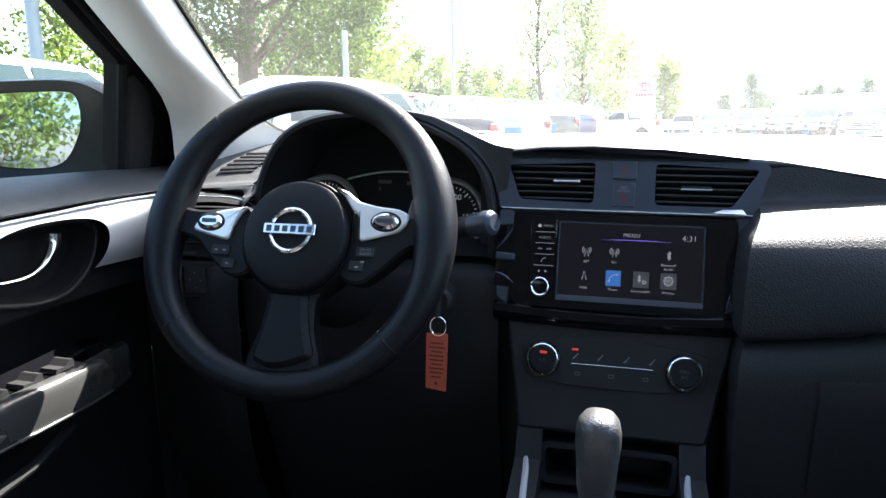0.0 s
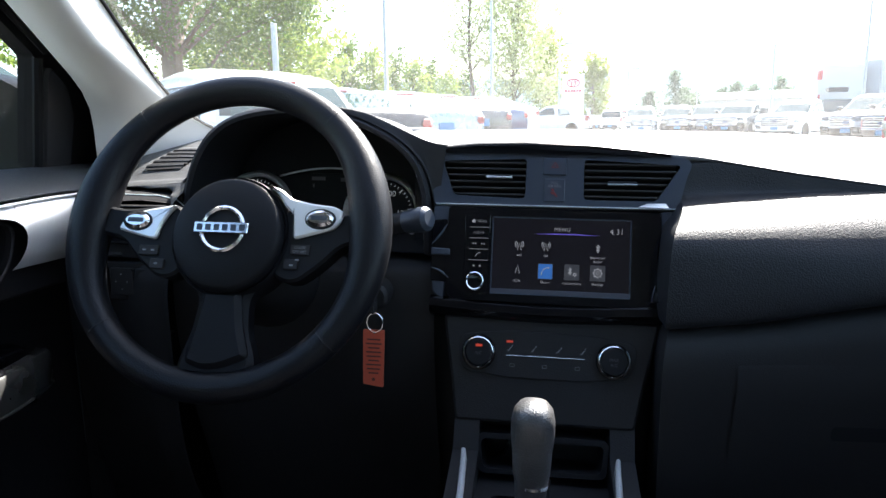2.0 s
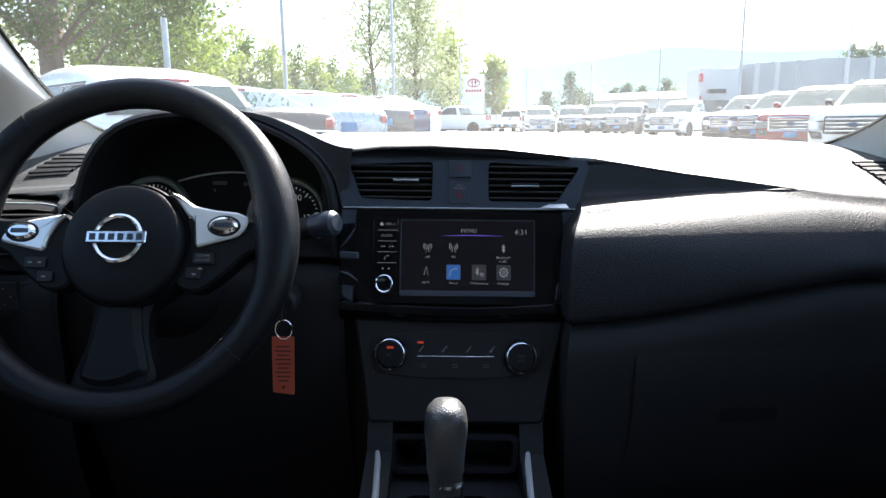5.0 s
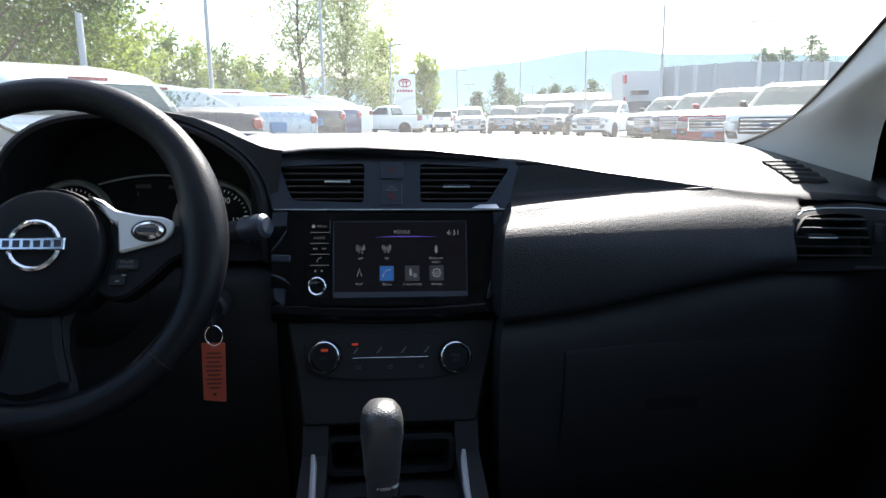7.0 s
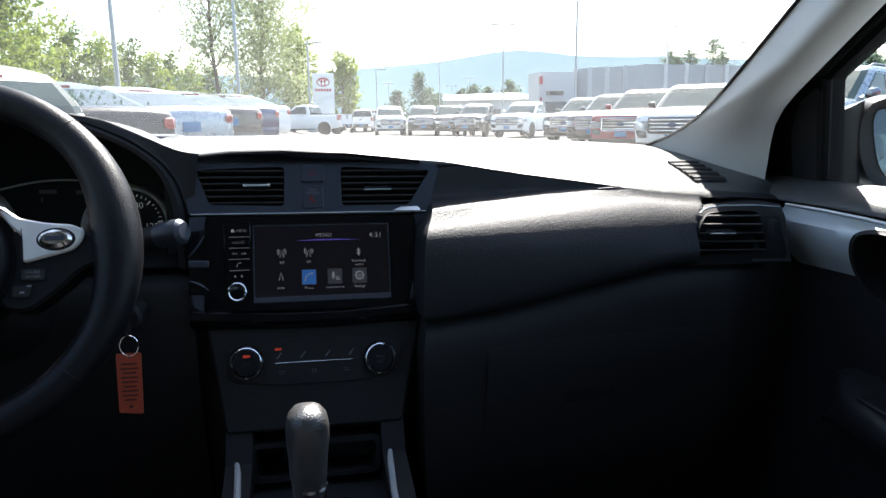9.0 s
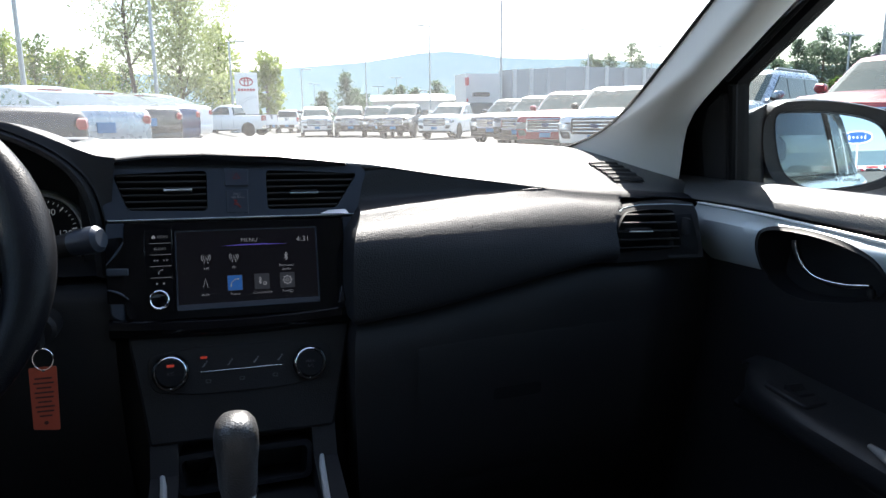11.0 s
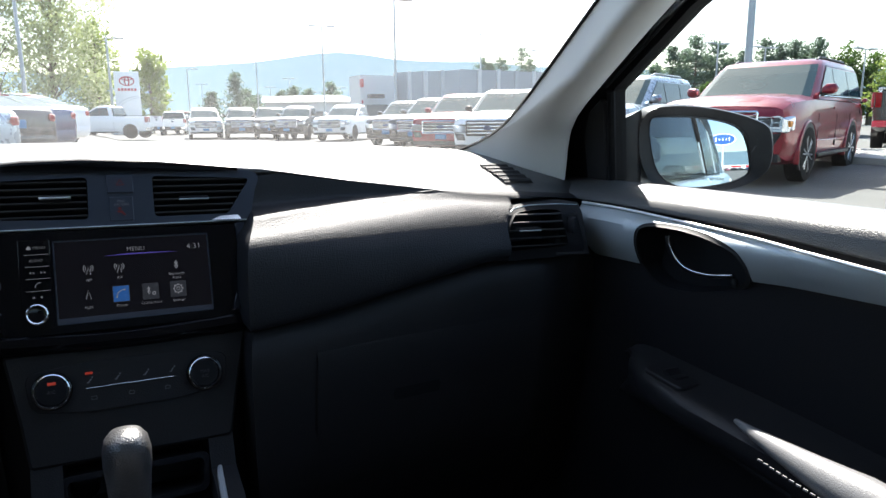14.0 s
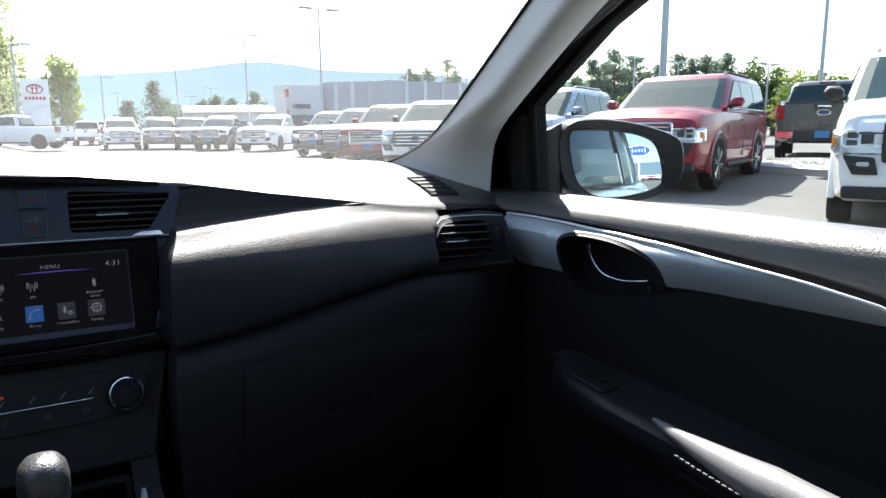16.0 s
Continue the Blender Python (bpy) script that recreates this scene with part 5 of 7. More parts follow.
    fr = part("window_frame", plate([(0.985, 1.012), (0.966, 1.07), (0.938, 1.128), (0.835, 1.192), (0.675, 1.288), (0.52, 1.365), (0.30, 1.425), (-0.05, 1.44), (-0.45, 1.43), (-0.45, 1.012)],
        [soft([(0.833, 1.022), (0.808, 1.178), (0.712, 1.233), (0.634, 1.279), (0.48, 1.345), (0.28, 1.395), (-0.05, 1.405), (-0.36, 1.395), (-0.40, 1.022)], 0.006)], GP, -0.02, 0.004), M_RUBBER, d, "black window frame and seal")
    for k, dd in ((0.006, 0.012), (0.022, 0.010)):
        part("seal_lip", sweep([GP(u + k, v + k * 0.9, dd) for u, v in ((0.812, 1.178), (0.712, 1.235), (0.634, 1.281), (0.48, 1.347), (0.28, 1.397), (0.0, 1.41))], 0.0045, 8), M_RUBBER, fr)
    part("sail_panel", slab(soft([(0.900, 1.024), (0.843, 1.024), (0.822, 1.158), (0.832, 1.166), (0.870, 1.143), (0.893, 1.10)], 0.008), GP, 0.0, 0.014, 0.004), M_LOWER, fr, "grey-black sail panel by the mirror")
    part("sail_post", sweep([GP(0.838, 1.022, 0.008), GP(0.811, 1.176, 0.008)], 0.007, 8), M_RUBBER, fr)
    pane = part("window_pane", slab([(0.845, 1.00), (0.82, 1.185), (0.63, 1.29), (0.28, 1.41), (-0.05, 1.42), (-0.38, 1.41), (-0.41, 1.00)], GP, -0.010, -0.006), M_SIDEGLASS if s > 0 else M_SIDEGLASS_L, d, "clear side window", smooth=False)
    pane.visible_shadow = False
    return d


door(-1, "black front car door with silver trim and chrome handle")
door(1, "black front car door with silver trim, sill in sunlight")

# ---- pillars, windscreen, roof and the closing shell ----
for s in (-1, 1):
    inner = smooth_line([(0.546, 1.082, 1.064), (0.582, 1.050, 1.080), (0.600, 0.985, 1.109), (0.590, 0.90, 1.151), (0.566, 0.79, 1.205), (0.546, 0.70, 1.250), (0.52, 0.58, 1.31), (0.49, 0.43, 1.385), (0.46, 0.30, 1.43)], 26)
    outer = smooth_line([(0.752, 1.00, 0.985), (0.747, 0.979, 1.02), (0.735, 0.963, 1.07), (0.720, 0.933, 1.129), (0.705, 0.832, 1.192), (0.681, 0.673, 1.287), (0.665, 0.55, 1.35), (0.65, 0.42, 1.40), (0.63, 0.28, 1.43)], 26)
    secs = []
    for i, (a, b) in enumerate(zip(inner, outer)):
        fold = a + 0.052 * min(1.0, max(0.0, (i - 3) / 8)) * Vector((-0.03, -0.45, -0.89))      # the face beside the glass, then round to the door
        sec = [a, a.lerp(fold, 0.45), fold]
        for j in range(1, 4):
            t = j / 3
            sec.append(fold.lerp(b, t) + Vector((-0.35, -0.343, -0.827)) * 0.020 * math.sin(math.pi * t))
        # the face turns back towards the cabin as it nears the door
        eye = Vector((-0.04 * s, -0.03, 1.105))
        sec = sec[:3] + [eye + (p - eye) * (1 - 0.066 * (j + 1) / 3) for j, p in enumerate(sec[3:])]
        tail = [sec[-1].lerp(b, 0.5), b]
        secs.append([(s * p.x, p.y, p.z) for p in rounded(sec, 3) + tail])
    pill = solo("a_pillar_left" if s < 0 else "a_pillar_right", loft(secs), M_PILLAR, "light grey windscreen pillar trim", "pillar", "structure")
    part("screen_seal", sweep([(s * (p.x - 0.002), p.y, p.z + 0.001) for p in inner], 0.0024, 8), M_RUBBER, pill, "black windscreen seal")

ws = solo("windscreen", loft([[(x * (0.80 + 0.04 * t), 1.425 - 0.98 * t - 0.10 * (x / 0.72) ** 2, 0.955 + 0.475 * t - 0.012 * (x / 0.72) ** 2) for x in [-0.78 + 0.13 * i for i in range(13)]] for t in [i / 8 * 1.09 for i in range(9)]]), M_WIND, "slightly dusty clear windscreen", "windscreen", "structure")
ws.visible_shadow = False
solo("ceiling", loft([[(x, y, z + 0.02 * (1 - (x / 0.66) ** 2)) for x in [-0.66 + 0.12 * i for i in range(12)]] for y, z in ((0.36, 1.405), (0.28, 1.43), (0.0, 1.44), (-0.5, 1.44), (-1.1, 1.40), (-1.45, 1.345))]), M_ROOF, "pale grey cloth headliner", "headliner", "structure")
solo("roof", loft([[(x, y, z + 0.03 * (1 - (x / 0.70) ** 2)) for x in [-0.68 + 0.136 * i for i in range(11)]] for y, z in ((0.36, 1.44), (0.1, 1.465), (-0.5, 1.475), (-1.15, 1.44), (-1.5, 1.36))]), M_BODY, "silver blue car roof", "car roof", "structure")
solo("floor", box(-0.80, 0.80, -1.6, 1.5, 0.20, 0.24), M_CARPET, "black carpeted car floor", "floor", "structure")
solo("hood", loft([[(x, y, z - 0.05 * (x / 0.8) ** 2) for x in (-0.86, -0.6, -0.3, 0, 0.3, 0.6, 0.86)] for y, z in ((1.28, 0.955), (1.6, 0.95), (2.0, 0.90), (2.3, 0.82), (2.4, 0.60))]), M_BODY, "silver blue car hood ahead of the windscreen", "car hood", "structure")
solo("trunk_lid", loft([[(x, y, z - 0.04 * (x / 0.8) ** 2) for x in (-0.80, -0.4, 0, 0.4, 0.80)] for y, z in ((-1.50, 1.02), (-1.9, 1.01), (-2.15, 0.98), (-2.2, 0.90), (-2.22, 0.35))]), M_BODY, "silver blue trunk lid behind the rear window", "trunk lid", "structure")
# dark tint added to this unseen pane to hold back light from behind
rw = solo("window_rear", loft([[(x * (1 - 0.12 * t), -1.95 + 0.52 * t, 1.00 + 0.37 * t) for x in (-0.66, -0.2, 0.2, 0.66)] for t in (0, 0.5, 1)]), M_TINT, "sloping rear window, darkened to cut the light", "window", "structure")
rw.visible_shadow = False
solo("wall_front", loft([[(x, 2.42 + 0.03 * (1 - abs(x)), z) for x in (-0.86, -0.5, 0, 0.5, 0.86)] for z in (0.28, 0.45, 0.62)]), M_BODY, "silver blue front end of the car", "car body", "structure")
for x, y in ((-0.78, 1.75), (0.78, 1.75), (-0.78, -1.15), (0.78, -1.15)):
    solo("car_wheel", loft([[(x + dx, y + r * math.cos(a), 0.33 + r * math.sin(a)) for a in [2 * math.pi * k / 28 for k in range(28)]] for dx, r in ((-0.11, 0.10), (-0.11, 0.30), (-0.09, 0.335), (0.09, 0.335), (0.11, 0.30), (0.11, 0.10))], closed=True, caps=True), M_RUBBER, "black tyre under the car", "wheel", "", "car wheels")
solo("wall_firewall", box(-0.88, 0.88, 1.36, 1.40, 0.20, 0.955), M_CARPET, "black firewall behind the dashboard", "firewall", "structure")
solo("parcel_shelf", loft([[(x, y, z) for x in (-0.70, 0.0, 0.70)] for y, z in ((-1.24, 0.90), (-1.25, 0.985), (-1.95, 0.985))]), M_CARPET, "black carpeted shelf under the rear window", "shelf", "structure")
M_CLOTH = mat("charcoal seat cloth", (0.030, 0.030, 0.033), 0.9, bump=0.4, bscale=420, spec=0.15)


def cushion(secs, n=20):
    """A soft pad lofted through (centre, half width, half depth) along its height, with squared-off rounding."""
    def sq(c):
        return math.copysign(abs(c) ** 0.6, c)
    return loft([[(x + hw * sq(math.cos(2 * math.pi * i / n)), y + hd * sq(math.sin(2 * math.pi * i / n)), z) for i in range(n)] for x, y, z, hw, hd in secs], closed=True, caps=True)


for x in (-0.37, 0.37):
    fs = thing("front_seat", (x, -0.10, 0.24), "charcoal cloth front seat with headrest, seen in the mirror", "car seat", "front seats")
    part("seat_base", cushion([(x, 0.12, 0.30, 0.22, 0.24), (x, 0.12, 0.42, 0.25, 0.27), (x, 0.13, 0.50, 0.24, 0.26), (x, 0.13, 0.53, 0.19, 0.21)]), M_CLOTH, fs)
    part("backrest", cushion([(x, -0.12, 0.50, 0.23, 0.07), (x, -0.15, 0.60, 0.25, 0.08), (x, -0.22, 0.85, 0.24, 0.07), (x, -0.27, 1.00, 0.20, 0.06), (x, -0.285, 1.04, 0.13, 0.04)]), M_CLOTH, fs)
    part("headrest", cushion([(x, -0.30, 1.075, 0.10, 0.03), (x, -0.30, 1.10, 0.13, 0.05), (x, -0.31, 1.19, 0.125, 0.05), (x, -0.315, 1.24, 0.08, 0.03)]), M_CLOTH, fs)
    for dx in (-0.05, 0.05):
        part("headrest_post", sweep([(x + dx, -0.28, 1.02), (x + dx, -0.30, 1.09)], 0.007, 8), M_CHROME, fs)
rs = thing("rear_seat", (0, -1.1, 0.24), "charcoal cloth rear bench with low headrests", "car seat")
part("seat_base", cushion([(0, -0.80, 0.30, 0.60, 0.24), (0, -0.80, 0.46, 0.64, 0.27), (0, -0.80, 0.52, 0.56, 0.22)]), M_CLOTH, rs)
part("backrest", cushion([(0, -1.02, 0.45, 0.63, 0.08), (0, -1.10, 0.75, 0.65, 0.08), (0, -1.17, 0.96, 0.60, 0.05)]), M_CLOTH, rs)
for x in (-0.36, 0.36):
    part("headrest", cushion([(x, -1.20, 0.96, 0.10, 0.03), (x, -1.205, 1.02, 0.12, 0.04), (x, -1.21, 1.07, 0.08, 0.03)]), M_CLOTH, rs)
for s in (-1, 1):
    # rear side: lower skin, pillar and a rear window, as the wing mirror sees them
    side = solo("wall_left" if s < 0 else "wall_right", loft([[(s * x, y, z) for x, z in ((0.70, 0.24), (0.86, 0.30), (0.895, 0.55), (0.885, 0.80), (0.86, 0.93), (0.80, 0.985), (0.765, 1.00))] for y in (2.42, 2.2, 1.30, 0.9, 0.4, 0.0, -0.6, -1.2, -1.7, -2.2)]), M_BODY, "silver blue painted car side", "car body", "structure")
    part("rear_frame", plate([(-0.38, 0.995), (-0.38, 1.43), (-0.9, 1.43), (-1.45, 1.36), (-2.0, 1.00)], [soft([(-0.48, 1.01), (-0.48, 1.40), (-0.88, 1.39), (-1.00, 1.37), (-1.02, 1.01)], 0.02), soft([(-1.06, 1.01), (-1.06, 1.36), (-1.40, 1.28), (-1.62, 1.03)], 0.02)], lambda u, v, dd: Vector((s * (0.752 - 0.25 * (v - 1.03) - dd), u, v)), -0.01, 0.01), M_BODY, side)
    pn = part("rear_pane", slab([(-0.45, 1.0), (-0.45, 1.41), (-0.9, 1.40), (-1.42, 1.29), (-1.65, 1.0)], lambda u, v, dd: Vector((s * (0.752 - 0.25 * (v - 1.03) - dd), u, v)), -0.006, -0.002), M_SIDEGLASS, side, smooth=False)
    pn.visible_shadow = False

# ---- wing mirrors ----
def wing_mirror(s, glass_pts, rim_pts, org, nx, nz, label):
    """Glass and housing lie in one plane, turned to the driver and a little up."""
    m = thing("side_mirror", (s * 0.80, 0.86, 1.0), label, "side mirror", "side mirrors")
    n = Vector((nx, -math.sqrt(1 - nx * nx), nz)).normalized()
    tdir = Vector((-n.y, n.x, 0)).normalized()           # along the glass, to the right
    up = n.cross(tdir) if n.cross(tdir).z > 0 else tdir.cross(n)
    o = Vector((org[0], org[1], 1.08))
    MP = lambda u, v, d: o + tdir * u + up * (v - 1.08) + n * d
    gl, out = curve2(glass_pts), curve2(rim_pts)
    cu, cv = sum(p[0] for p in gl) / len(gl), sum(p[1] for p in gl) / len(gl)

    def loop(src, k, d):
        return [MP(cu + (u - cu) * k, cv + (v - cv) * k, d) for u, v in src]
    n_ = 72

    def polar(src):
        """The outline met by rays from the middle, so that rims match point by point."""
        res = []
        for i in range(n_):
            a = 2 * math.pi * i / n_
            best = 0.0
            for (x0, y0), (x1, y1) in zip(src, src[1:] + src[:1]):
                x0, y0, x1, y1 = x0 - cu, y0 - cv, x1 - cu, y1 - cv
                den = math.cos(a) * (y1 - y0) - math.sin(a) * (x1 - x0)
                if abs(den) < 1e-9:
                    continue
                r = (x0 * (y1 - y0) - y0 * (x1 - x0)) / den
                w = (x0 * math.sin(a) - y0 * math.cos(a)) / den
                if r > 0 and -1e-6 <= w <= 1 + 1e-6:
                    best = max(best, r)
            res.append((cu + best * math.cos(a), cv + best * math.sin(a)))
        return res
    pg, po = polar(gl), polar(out)
    mid = [((a[0] * 0.15 + b[0] * 0.85), (a[1] * 0.15 + b[1] * 0.85)) for a, b in zip(pg, po)]
    part("housing", loft([loop(pg, 1.0, -0.024), loop(pg, 1.02, -0.001), loop(mid, 1.0, 0.005), loop(po, 1.0, -0.004), loop(po, 1.03, -0.025), loop(po, 1.0, -0.06), loop(po, 0.85, -0.10), loop(po, 0.5, -0.125), loop(po, 0.05, -0.13)], closed=True), M_MIRRORCASE, m, "speckled black housing")
    # the passenger's glass is convex and turned to the driver; the driver's is flat
    if s > 0:
        GD = lambda u, v: -0.0085 + 0.049 * u - 0.031 * (v - 1.08) - (u * u + (v - 1.08) ** 2) / 3.0
    else:
        GD = lambda u, v: -0.004
    bm = bmesh.new()
    rows = [[bm.verts.new(MP(cu + (u - cu) * k, cv + (v - cv) * k, GD(cu + (u - cu) * k, cv + (v - cv) * k))) for u, v in pg] for k in [0.04 + 0.96 * i / 14 for i in range(15)]]
    for a, b in zip(rows, rows[1:]):
        for i in range(n_):
            bm.faces.new((a[i], a[(i + 1) % n_], b[(i + 1) % n_], b[i]))
    bm.faces.new(rows[0])
    part("mirror_glass", bm, M_MIRROR, m, "mirror glass")
    part("glass_edge", ring(inset(pg, -0.003), inset(pg, 0.0012), MP, -0.02, -0.001), M_RUBBER, m)
    part("foot", loft([[(s * x, y, z) for x, y, z in q] for q in (((0.755, 0.850, 1.015), (0.755, 0.98, 1.015), (0.725, 0.96, 1.115), (0.722, 0.848, 1.122)), ((0.775, 0.842, 1.012), (0.79, 0.96, 1.012), (0.79, 0.94, 1.125), (0.775, 0.845, 1.138)), ((0.81, 0.845, 1.010), (0.84, 0.93, 1.02), (0.84, 0.92, 1.12), (0.805, 0.850, 1.150)))], closed=True, caps=True), M_MIRRORCASE, m)
    return m, lambda u, v, d: MP(u, v, GD(u, v) + d)


M_MIRRORCASE = mat("speckled black mirror case", (0.005, 0.005, 0.006), 0.34, bump=0.2, bscale=300, var=0.5, scale=120, spec=0.22)
# outlines: along the glass from the frame's side, and height
mr, MPR = wing_mirror(1, [(-0.106, 1.130), (-0.096, 1.141), (-0.0228, 1.1410), (0.0347, 1.1330), (0.0660, 1.1185), (0.0785, 1.087), (0.0860, 1.0467), (0.0760, 1.0335), (0.0376, 1.0205), (-0.0132, 1.0125), (-0.0519, 1.0165), (-0.0784, 1.0320), (-0.0925, 1.0543), (-0.1030, 1.0972)],
    [(-0.127, 1.126), (-0.108, 1.152), (-0.0865, 1.1575), (-0.0367, 1.160), (0.0396, 1.150), (0.106, 1.130), (0.118, 1.1155), (0.1225, 1.0626), (0.111, 1.040), (0.0701, 1.0170), (0.0131, 1.0040), (-0.0508, 1.0000), (-0.0915, 1.012), (-0.116, 1.0418), (-0.127, 1.0847)], (0.912, 0.797), -0.424, 0.017, "black passenger side mirror reflecting the car's flank")
words("OBJECTS IN MIRROR ARE", 0.0076, MPR, 0.0006, M_INK, mr, -0.012, 1.0385, name="mirror_lettering", thick=0.00012)
words("CLOSER THAN THEY APPEAR", 0.0076, MPR, 0.0006, M_INK, mr, -0.012, 1.0302, name="mirror_lettering", thick=0.00012)
ml, MPL = wing_mirror(-1, [(-0.080, 1.132), (0.000, 1.139), (0.090, 1.143), (0.110, 1.138), (0.1145, 1.098), (0.103, 1.066), (0.082, 1.034), (0.038, 1.027), (-0.020, 1.031), (-0.078, 1.045), (-0.095, 1.09)],
    [(-0.105, 1.150), (0.000, 1.156), (0.095, 1.160), (0.128, 1.153), (0.152, 1.143), (0.176, 1.128), (0.180, 1.09), (0.176, 1.045), (0.155, 1.016), (0.095, 1.010), (0.038, 1.006), (-0.020, 1.014), (-0.090, 1.028), (-0.115, 1.09)], (-0.90, 0.80), 0.248, 0.0, "black driver's side mirror reflecting green trees")

# ---- outside: ground, cars, trees, buildings ----
M_ASPHALT = mat("pale worn asphalt", (0.125, 0.122, 0.118), 0.9, bump=0.4, bscale=60, var=0.25, scale=0.6, spec=0.2, dist=0.004)
M_TYRE = mat("tyre rubber", (0.009, 0.009, 0.009), 0.85, spec=0.2)
M_RIM = mat("alloy wheel", (0.45, 0.46, 0.47), 0.3, metal=0.9)
M_CARGLASS = mat("dark car window", (0.014, 0.034, 0.038), 0.025, var=0.35, scale=1.2, rvar=0.012, spec=0.34, tint=(0.80, 0.97, 1.0))
M_BLACKTRIM = mat("black bumper plastic", (0.012, 0.012, 0.012), 0.5, spec=0.35)
M_TAIL = mat("red tail lamp", (0.26, 0.008, 0.010), 0.12, coat=0.5, var=0.4, scale=16)
M_HEAD = mat("clear headlamp", (0.42, 0.45, 0.48), 0.10, metal=0.7, coat=0.8, var=0.4, scale=14)
M_AMBER = mat("amber marker", (0.7, 0.25, 0.03), 0.2)
M_PLATE = mat("blue dealer plate", (0.03, 0.17, 0.36), 0.5)
M_GRILLE = mat("dark grille mesh", (0.03, 0.03, 0.035), 0.4)
P_WHITE = mat("white car paint", (0.80, 0.80, 0.79), 0.25, coat=0.8, var=0.02)
P_SILVER = mat("silver blue car paint", (0.36, 0.41, 0.45), 0.28, metal=0.6, coat=0.6, var=0.02)
P_RED = mat("ruby red car paint", (0.20, 0.003, 0.015), 0.30, metal=0.30, spec=0.3, coat=0.55, var=0.05, scale=3)
P_BLACK = mat("black car paint", (0.012, 0.013, 0.016), 0.25, coat=0.25, var=0.02)
P_GREY = mat("dark grey car paint", (0.060, 0.058, 0.053), 0.25, metal=0.5, coat=0.8, var=0.05, scale=3)
P_BLUE = mat("dark blue car paint", (0.03, 0.05, 0.12), 0.22, metal=0.3, coat=0.9, var=0.03)
M_BARK = mat("grey bark", (0.13, 0.10, 0.075), 0.95, bump=0.8, bscale=25, var=0.3, dist=0.02)
M_STEEL = mat("galvanised pole", (0.42, 0.44, 0.45), 0.5, metal=0.4)


def leaf_mat(name, col, warm):
    m = mat(name, col, 0.55, var=0.35, scale=0.9, spec=0.3)
    n, l = m.node_tree.nodes, m.node_tree.links
    out, b = n["Material Output"], n["Principled BSDF"]
    tl, mx = n.new("ShaderNodeBsdfTranslucent"), n.new("ShaderNodeMixShader")
    tl.inputs[0].default_value = (*warm, 1)
    mx.inputs[0].default_value = 0.32
    l.new(b.outputs[0], mx.inputs[1])
    l.new(tl.outputs[0], mx.inputs[2])
    l.new(mx.outputs[0], out.inputs["Surface"])
    return m


M_LEAF = leaf_mat("broad green leaves", (0.048, 0.082, 0.020), (0.11, 0.19, 0.032))
M_LEAF2 = leaf_mat("yellow green leaves", (0.12, 0.165, 0.045), (0.33, 0.42, 0.09))
M_NEEDLE = leaf_mat("blue green conifer needles", (0.085, 0.125, 0.090), (0.18, 0.25, 0.16))
# windscreen glare over the tall far trees is put into this leaf colour
M_LEAFPALE = leaf_mat("glare-paled leaves", (0.29, 0.33, 0.17), (0.46, 0.51, 0.25))

def lot(x, y):
    """Height of the lot: it rises gently ahead on the driver's side."""
    d = math.hypot(x, y)
    w = max(0.0, min(1.0, (3.0 - math.degrees(math.atan2(x, y))) / 6.0)) * max(0.0, min(1.0, (y - 3.0) / 6.0))
    az = math.degrees(math.atan2(x, y))
    side = max(0.0, min(1.0, (az - 50.0) / 8.0)) * max(0.0, min(1.0, (110.0 - az) / 20.0)) * max(0.0, min(0.28, 0.035 * (d - 11.0)))
    return side + w * max(0.0, min(1.5, 0.020 * (min(d, 22.0) - 6.0) + 0.0347 * max(0.0, d - 22.0)))


gl_ = [-4500, -1500, -600, -300, -180] + [-120, -105, -90, -75] + [-60 + 2.5 * i for i in range(49)] + [75, 90, 105, 120] + [180, 300, 600, 1500, 4500]
gm = loft([[(x, y, lot(x, y)) for x in gl_] for y in gl_])
solo("ground", gm, M_ASPHALT, "pale worn asphalt car lot reaching into the distance", "ground", "structure", car=False, smooth=False)

